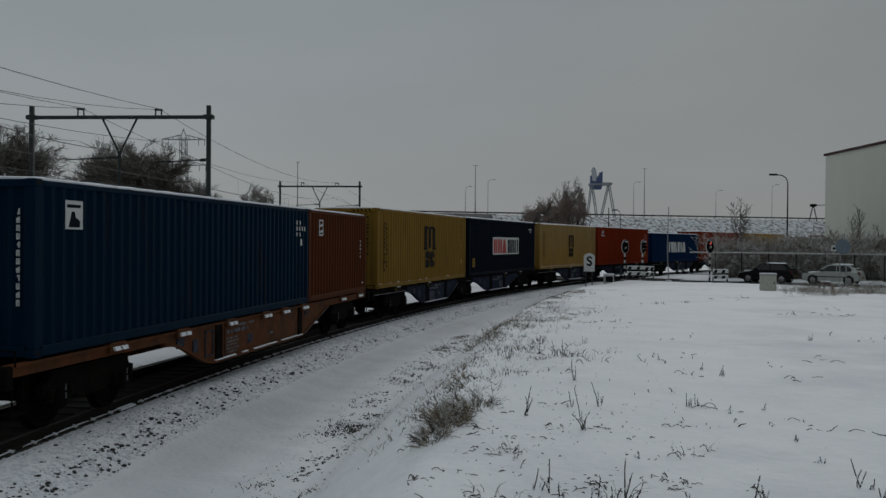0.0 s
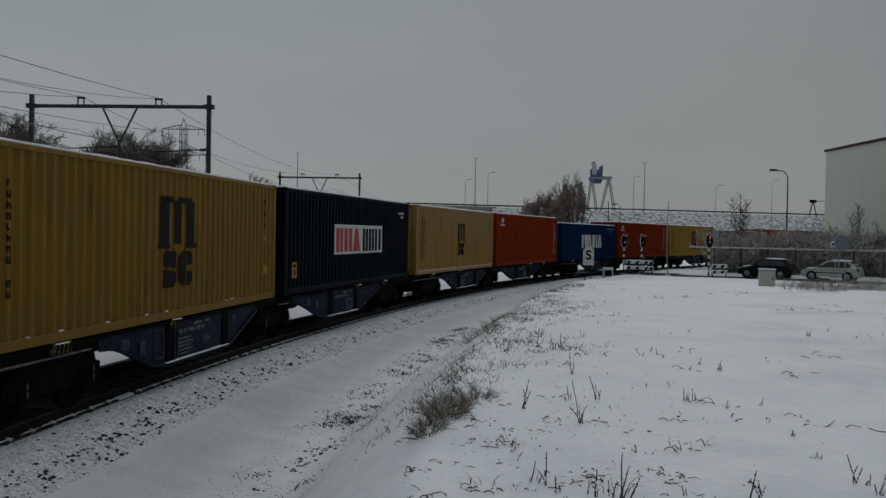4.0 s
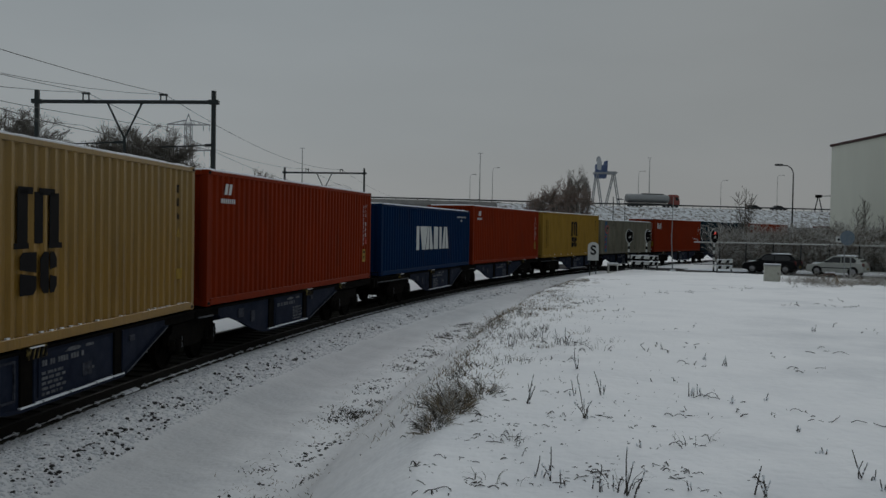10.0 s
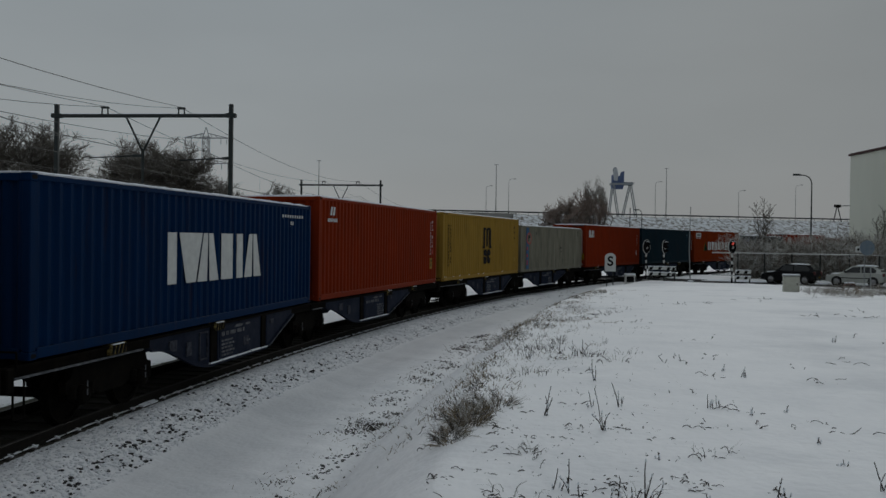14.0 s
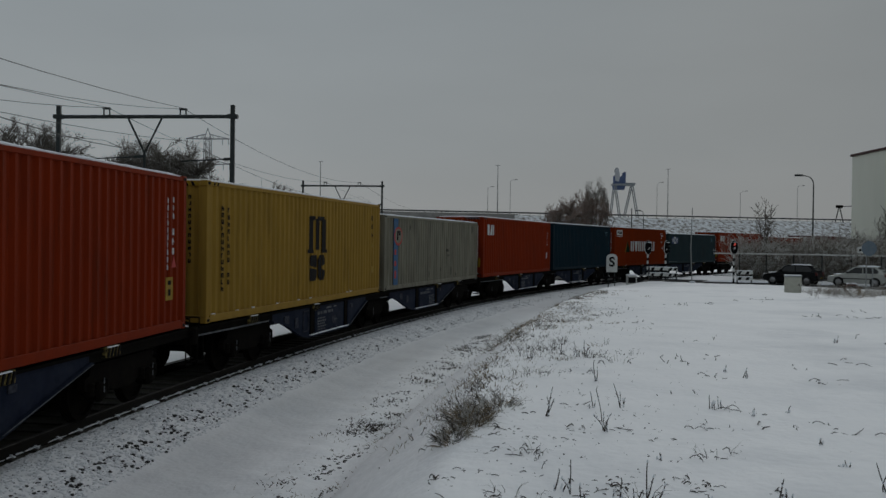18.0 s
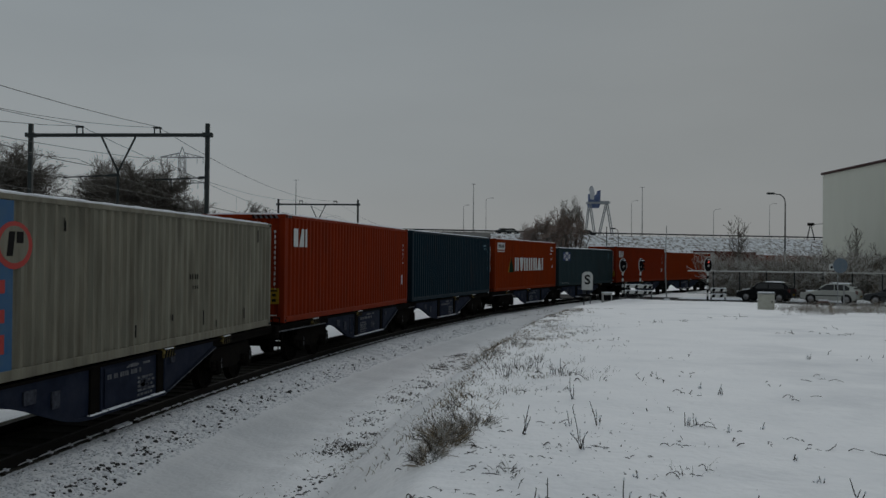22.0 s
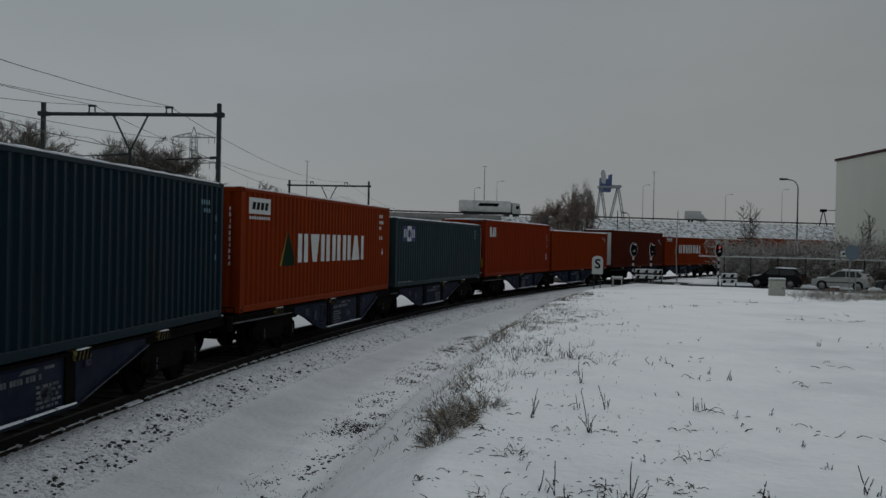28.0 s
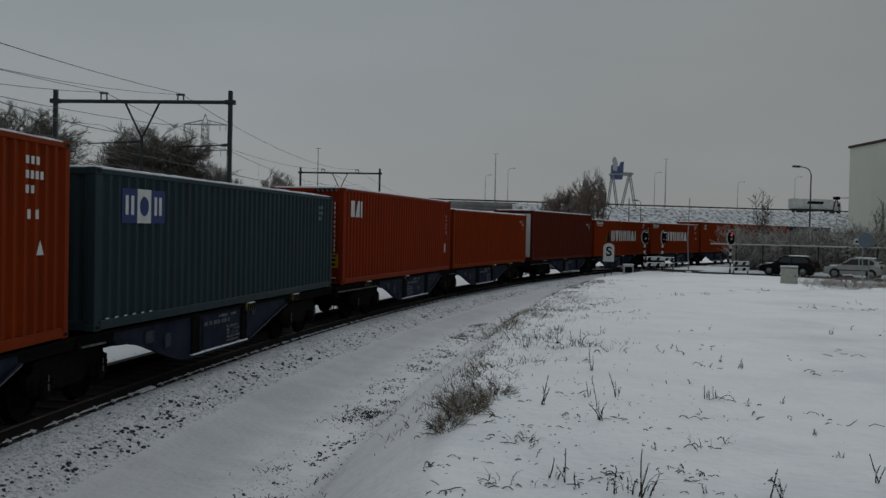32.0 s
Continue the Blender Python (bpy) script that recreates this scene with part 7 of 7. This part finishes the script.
# ---- stones, clods and grass tips: too many to count ----
def pebbles(rows, material, name, label, flat=0.6, long_=1.0):
    """Rounded lumps; rows: x, y, z, size."""
    g = (1 + 5 ** 0.5) / 2
    base = np.array([(-1, g, 0), (1, g, 0), (-1, -g, 0), (1, -g, 0), (0, -1, g), (0, 1, g), (0, -1, -g), (0, 1, -g), (g, 0, -1), (g, 0, 1), (-g, 0, -1), (-g, 0, 1)]) / 1.9
    faces = np.array([(0, 11, 5), (0, 5, 1), (0, 1, 7), (0, 7, 10), (0, 10, 11), (1, 5, 9), (5, 11, 4), (11, 10, 2), (10, 7, 6), (7, 1, 8), (3, 9, 4), (3, 4, 2), (3, 2, 6), (3, 6, 8), (3, 8, 9), (4, 9, 5), (2, 4, 11), (6, 2, 10), (8, 6, 7), (9, 8, 1)])
    rng = np.random.default_rng(4)
    n_ = len(rows)
    v = base[None] * (1 + rng.uniform(-0.22, 0.22, (n_, 12, 3))) * rng.uniform(0.7, 1.3, (n_, 1, 3)) * np.array([long_, 1.0, flat])
    a = rng.uniform(0, 6.283, n_)
    c, s_ = np.cos(a)[:, None], np.sin(a)[:, None]
    x, y = v[:, :, 0] * c - v[:, :, 1] * s_, v[:, :, 0] * s_ + v[:, :, 1] * c
    v = np.stack([x, y, v[:, :, 2]], -1) * rows[:, 3][:, None, None] + rows[:, None, :3]
    f = (faces[None] + (np.arange(n_) * 12)[:, None, None]).reshape(-1, 3)
    me = bpy.data.meshes.new(name)
    me.from_pydata(v.reshape(-1, 3).tolist(), [], f.tolist())
    me.materials.append(material)
    return tagged(new(name, me), label, "stones", kind="stuff")


rng = np.random.default_rng(8)


def by_track(s_, q_):
    th = np.interp(s_, GRID, turn)
    q_ = q_ - SIDE
    return np.interp(s_, GRID, line_x) + q_ * np.cos(th), np.interp(s_, GRID, line_y) - q_ * np.sin(th)


def clumped(x, y, k, seed):
    return wob(x, y, k, seed) + 0.6 * wob(x, y, k * 2.7, seed + 1.0)


N = 15000
s_ = 5 + 45 * rng.random(N) ** 1.7
q_ = rng.uniform(1.10, 2.52, N)
x, y = by_track(s_, q_)
size = rng.uniform(0.016, 0.042, N)
pebbles(np.stack([x, y, ground_height(x, y) - size * 0.15, size], -1), SNOW_LUMP, "snowed_ballast", "ballast stones under a thin lumpy cover of snow", 0.55)
N = 8200
s_ = 5 + 55 * rng.random(N) ** 1.9
q_ = np.where(rng.random(N) < 0.80, rng.normal(2.12, 0.17, N), rng.uniform(1.2, 2.5, N))
x, y = by_track(s_, q_)
keep = (0.20 * clumped(x, y, 3.1, 0.5) + 0.30 * clumped(x, y, 11.0, 1.5) + 0.9 * rng.random(N) > 0.50 + 0.014 * np.clip(s_ - 8, 0, 25)) & (q_ > 1.15) & (q_ < 2.5)
x, y = x[keep], y[keep]
size = 0.009 + 0.026 * rng.random(len(x)) ** 2.2
pebbles(np.stack([x, y, ground_height(x, y) + size * 0.2, size], -1), STONE, "ballast_stones", "dark ballast stones showing through thin snow", 0.75, 1.35)
def blades(rows, material, name, label):
    """Short broken blades and stalks; rows: x, y, z, height, lean along x, lean along y, half width."""
    n_ = len(rows)
    x, y, z, h, u, w, r = rows.T
    a = np.linspace(0, 6.283, 4)[:3]
    rings = []
    for k, f in ((0.0, 1.0), (0.55, 0.85), (1.0, 0.45)):
        cx, cy, cz = x + u * h * k ** 1.5, y + w * h * k ** 1.5, z - 0.01 + h * k * (1 - 0.25 * k)
        rings += [np.stack([cx + r * f * np.cos(b), cy + r * f * np.sin(b), cz], -1) for b in a]
    v = np.stack(rings, 1).reshape(-1, 3)
    q = [(i + 3 * g, (i + 1) % 3 + 3 * g, (i + 1) % 3 + 3 + 3 * g, i + 3 + 3 * g) for g in (0, 1) for i in range(3)]
    f = (np.array(q)[None] + (np.arange(n_) * 9)[:, None, None]).reshape(-1, 4)
    me = bpy.data.meshes.new(name)
    me.from_pydata(v.tolist(), [], f.tolist())
    me.materials.append(material)
    return tagged(new(name, me), label, "grass", kind="stuff")


def foot_shift(s_):
    """How far the band of dead grass at the foot of the bank lies from its mean line."""
    return np.interp(s_, [7, 18, 24, 30, 40], [0.55, 0.58, 0.36, 0.10, 0.0])


def sward(n_, s0, s1, q0, spread, keep_over, tall, thick, scales, foot=False):
    """Blades in clumps along the track: rows for blades()."""
    s_ = s0 + (s1 - s0) * rng.random(n_) ** 1.3
    q_ = rng.normal(q0, spread, n_) + foot_shift(s_) * foot
    x, y = by_track(s_, q_)
    k = 0.45 * clumped(x, y, scales[0], 2.5) + 0.45 * clumped(x, y, scales[1], 1.1) + 0.8 * rng.random(n_) > keep_over
    x, y, s_ = x[k], y[k], s_[k]
    m_ = len(x)
    return np.stack([x, y, ground_height(x, y), tall * rng.uniform(0.3, 1.0, m_), rng.normal(0, 0.8, m_), rng.normal(0, 0.8, m_), thick * rng.uniform(0.6, 1.2, m_) * (1 + s_ / 45)], -1)


blades(sward(9500, 7, 34, 4.52, 0.27, 0.95, 0.075, 0.0090, (1.1, 3.6), True), DARKSTALK, "dark_grass", "dark dead grass and clods showing through the snow")
blades(sward(4200, 7, 34, 4.70, 0.38, 0.62, 0.060, 0.0040, (1.1, 4.0), True), DRYGRASS, "dry_grass", "short dry grass showing through the snow")
blades(sward(6400, 10, 40, 7.42, 0.36, 0.74, 0.10, 0.0046, (0.9, 3.7)), DRYGRASS, "bank_grass", "dry grass along the crest of the bank")
blades(sward(5200, 10, 40, 7.55, 0.42, 0.86, 0.09, 0.0060, (0.9, 4.1)), DARKSTALK, "bank_stubble", "dark stubble along the crest of the bank")
blades(sward(2600, 9, 34, 8.2, 0.9, 0.80, 0.05, 0.0034, (1.4, 4.4)), DARKSTALK, "field_grass", "dark grass tips poking through the snow")
N = 3600
s_ = rng.uniform(7, 34, N)
q_ = rng.normal(4.5, 0.25, N) + foot_shift(s_)
x, y = by_track(s_, q_)
keep = 0.45 * clumped(x, y, 1.3, 2.5) + 0.45 * clumped(x, y, 4.6, 1.1) + 0.8 * rng.random(N) > 0.95
x, y = x[keep], y[keep]
size = 0.010 + 0.024 * rng.random(len(x)) ** 2
pebbles(np.stack([x, y, ground_height(x, y) - size * 0.1, size], -1), STONE, "earth_clods", "dark clods and dead leaves showing through the snow", 0.6, 1.3)
N = 1000
s_ = 6 + 16 * rng.random(N) ** 1.2
q_ = 7.60 + np.abs(rng.normal(0, 1.1, N))
x, y = by_track(s_, q_)
keep = 0.5 * clumped(x, y, 1.3, 3.5) + 0.35 * clumped(x, y, 5.5, 0.7) + 1.0 * rng.random(N) > 0.75
x, y = x[keep], y[keep]
size = 0.003 + 0.009 * rng.random(len(x)) ** 2.5
pebbles(np.stack([x, y, ground_height(x, y) + 0.001, size], -1), DARKSTALK, "dead_leaf_litter", "specks of dead leaves and seeds lying on the snow")
sticks = Mesh()
rt = random.Random(9)
for i in range(320):
    x, y = rt.uniform(-1.0, 24), 6.0 + 40 * rt.random() ** 1.25
    if rt.random() < (y - 15) / 26 or abs(x) > y * 0.56 or rt.random() > 0.25 + 0.75 * (float(clumped(np.array([x]), np.array([y]), 0.45, 4.2)[0]) > 0.1) or float(track_place(np.array([x]), np.array([y]))[1][0]) < 7.0:
        continue
    k = 1 + y / 40
    rt.random()
    for j in range(rt.choice((1, 1, 2, 3, 5, 9))):
        a, b = x + rt.gauss(0, 0.20) * k, y + rt.gauss(0, 0.16) * k
        z = put(a, b)
        r = rt.uniform(0.003, 0.0055) * k
        if rt.random() < 0.62:
            w = rt.uniform(0, 3.14)
            n_ = 0.02 + 0.16 * rt.random() ** 2.5 * k
            e = Vector((a + math.cos(w) * n_, b + math.sin(w) * n_, put(a + math.cos(w) * n_, b + math.sin(w) * n_) + rt.uniform(0.0, 0.03)))
            o = Vector((a, b, z + rt.uniform(-0.003, 0.015)))
            mid = o.lerp(e, 0.5) + Vector((rt.uniform(-0.03, 0.03), rt.uniform(-0.03, 0.03), rt.uniform(-0.005, 0.02)))
            sticks.rod(o, mid, r, r * 0.9, n=4).rod(mid, e, r * 0.9, r * 0.7, n=4)
        else:
            h = rt.uniform(0.02, 0.07) * k
            o = Vector((a, b, z - 0.02))
            e = o + Vector((rt.uniform(-0.8, 0.8) * h, rt.uniform(-0.8, 0.8) * h, h))
            sticks.rod(o, e, r, r * 0.8, n=4)
            if rt.random() < 0.5:
                sticks.rod(e, e + Vector((rt.uniform(-1, 1), rt.uniform(-1, 1), rt.uniform(-0.4, 0.6))) * h * 0.7, r * 0.8, r * 0.5, n=4)
tagged(part("field_stubble", sticks, DARKSTALK), "broken dead stalks lying scattered in the snow", "stubble", kind="stuff")
# crumbs of snow along the rail and sleeper ends
N = 5200
s_ = 5 + 60 * rng.random(N) ** 1.3
q_ = 1.13 + rng.normal(0, 0.022, N)
x, y = by_track(s_, q_)
size = rng.uniform(0.010, 0.026, N)
pebbles(np.stack([x, y, np.full(N, -0.185), size], -1), SNOW_LUMP, "snow_crumbs", "crumbs of snow along the edge of the ballast")


def motions():
    """The train rolls by, traffic passes on the motorway, and one car pulls up."""
    half = [k * 0.5 for k in range(65)]
    for ob, way, a, b, z in rolling:
        walk(ob, [(t, rolled(way, a, b, z, t)) for t in half])
    spin = [k * 0.125 for k in range(257)]
    for w in wheels:
        x, y, h = w.matrix_basis.translation
        walk(w, [(t, pose(x, y, h, 0, -math.degrees(gone(t) / 0.46), 0)) for t in spin])
    for ob, t0, x0_, v in traffic:
        at = lambda t: x0_ + v * (t - t0)
        walk(ob, [(t, pose(at(t), mw(at(t)) + 4.5, TOPZ + 0.05, 0, 0, math.degrees(math.atan(0.30)))) for t in (0.0, 8.0, 16.0, 24.0, 32.0)])
    walk(late_car, [(t, in_lane(k)) for t, k in ((0.0, 58.0), (5.0, 55.0), (7.0, 45.0), (8.5, 33.0), (9.5, 26.0), (10.2, 22.2), (10.9, 20.95), (11.6, 20.85), (32.0, 20.85))])


motions()
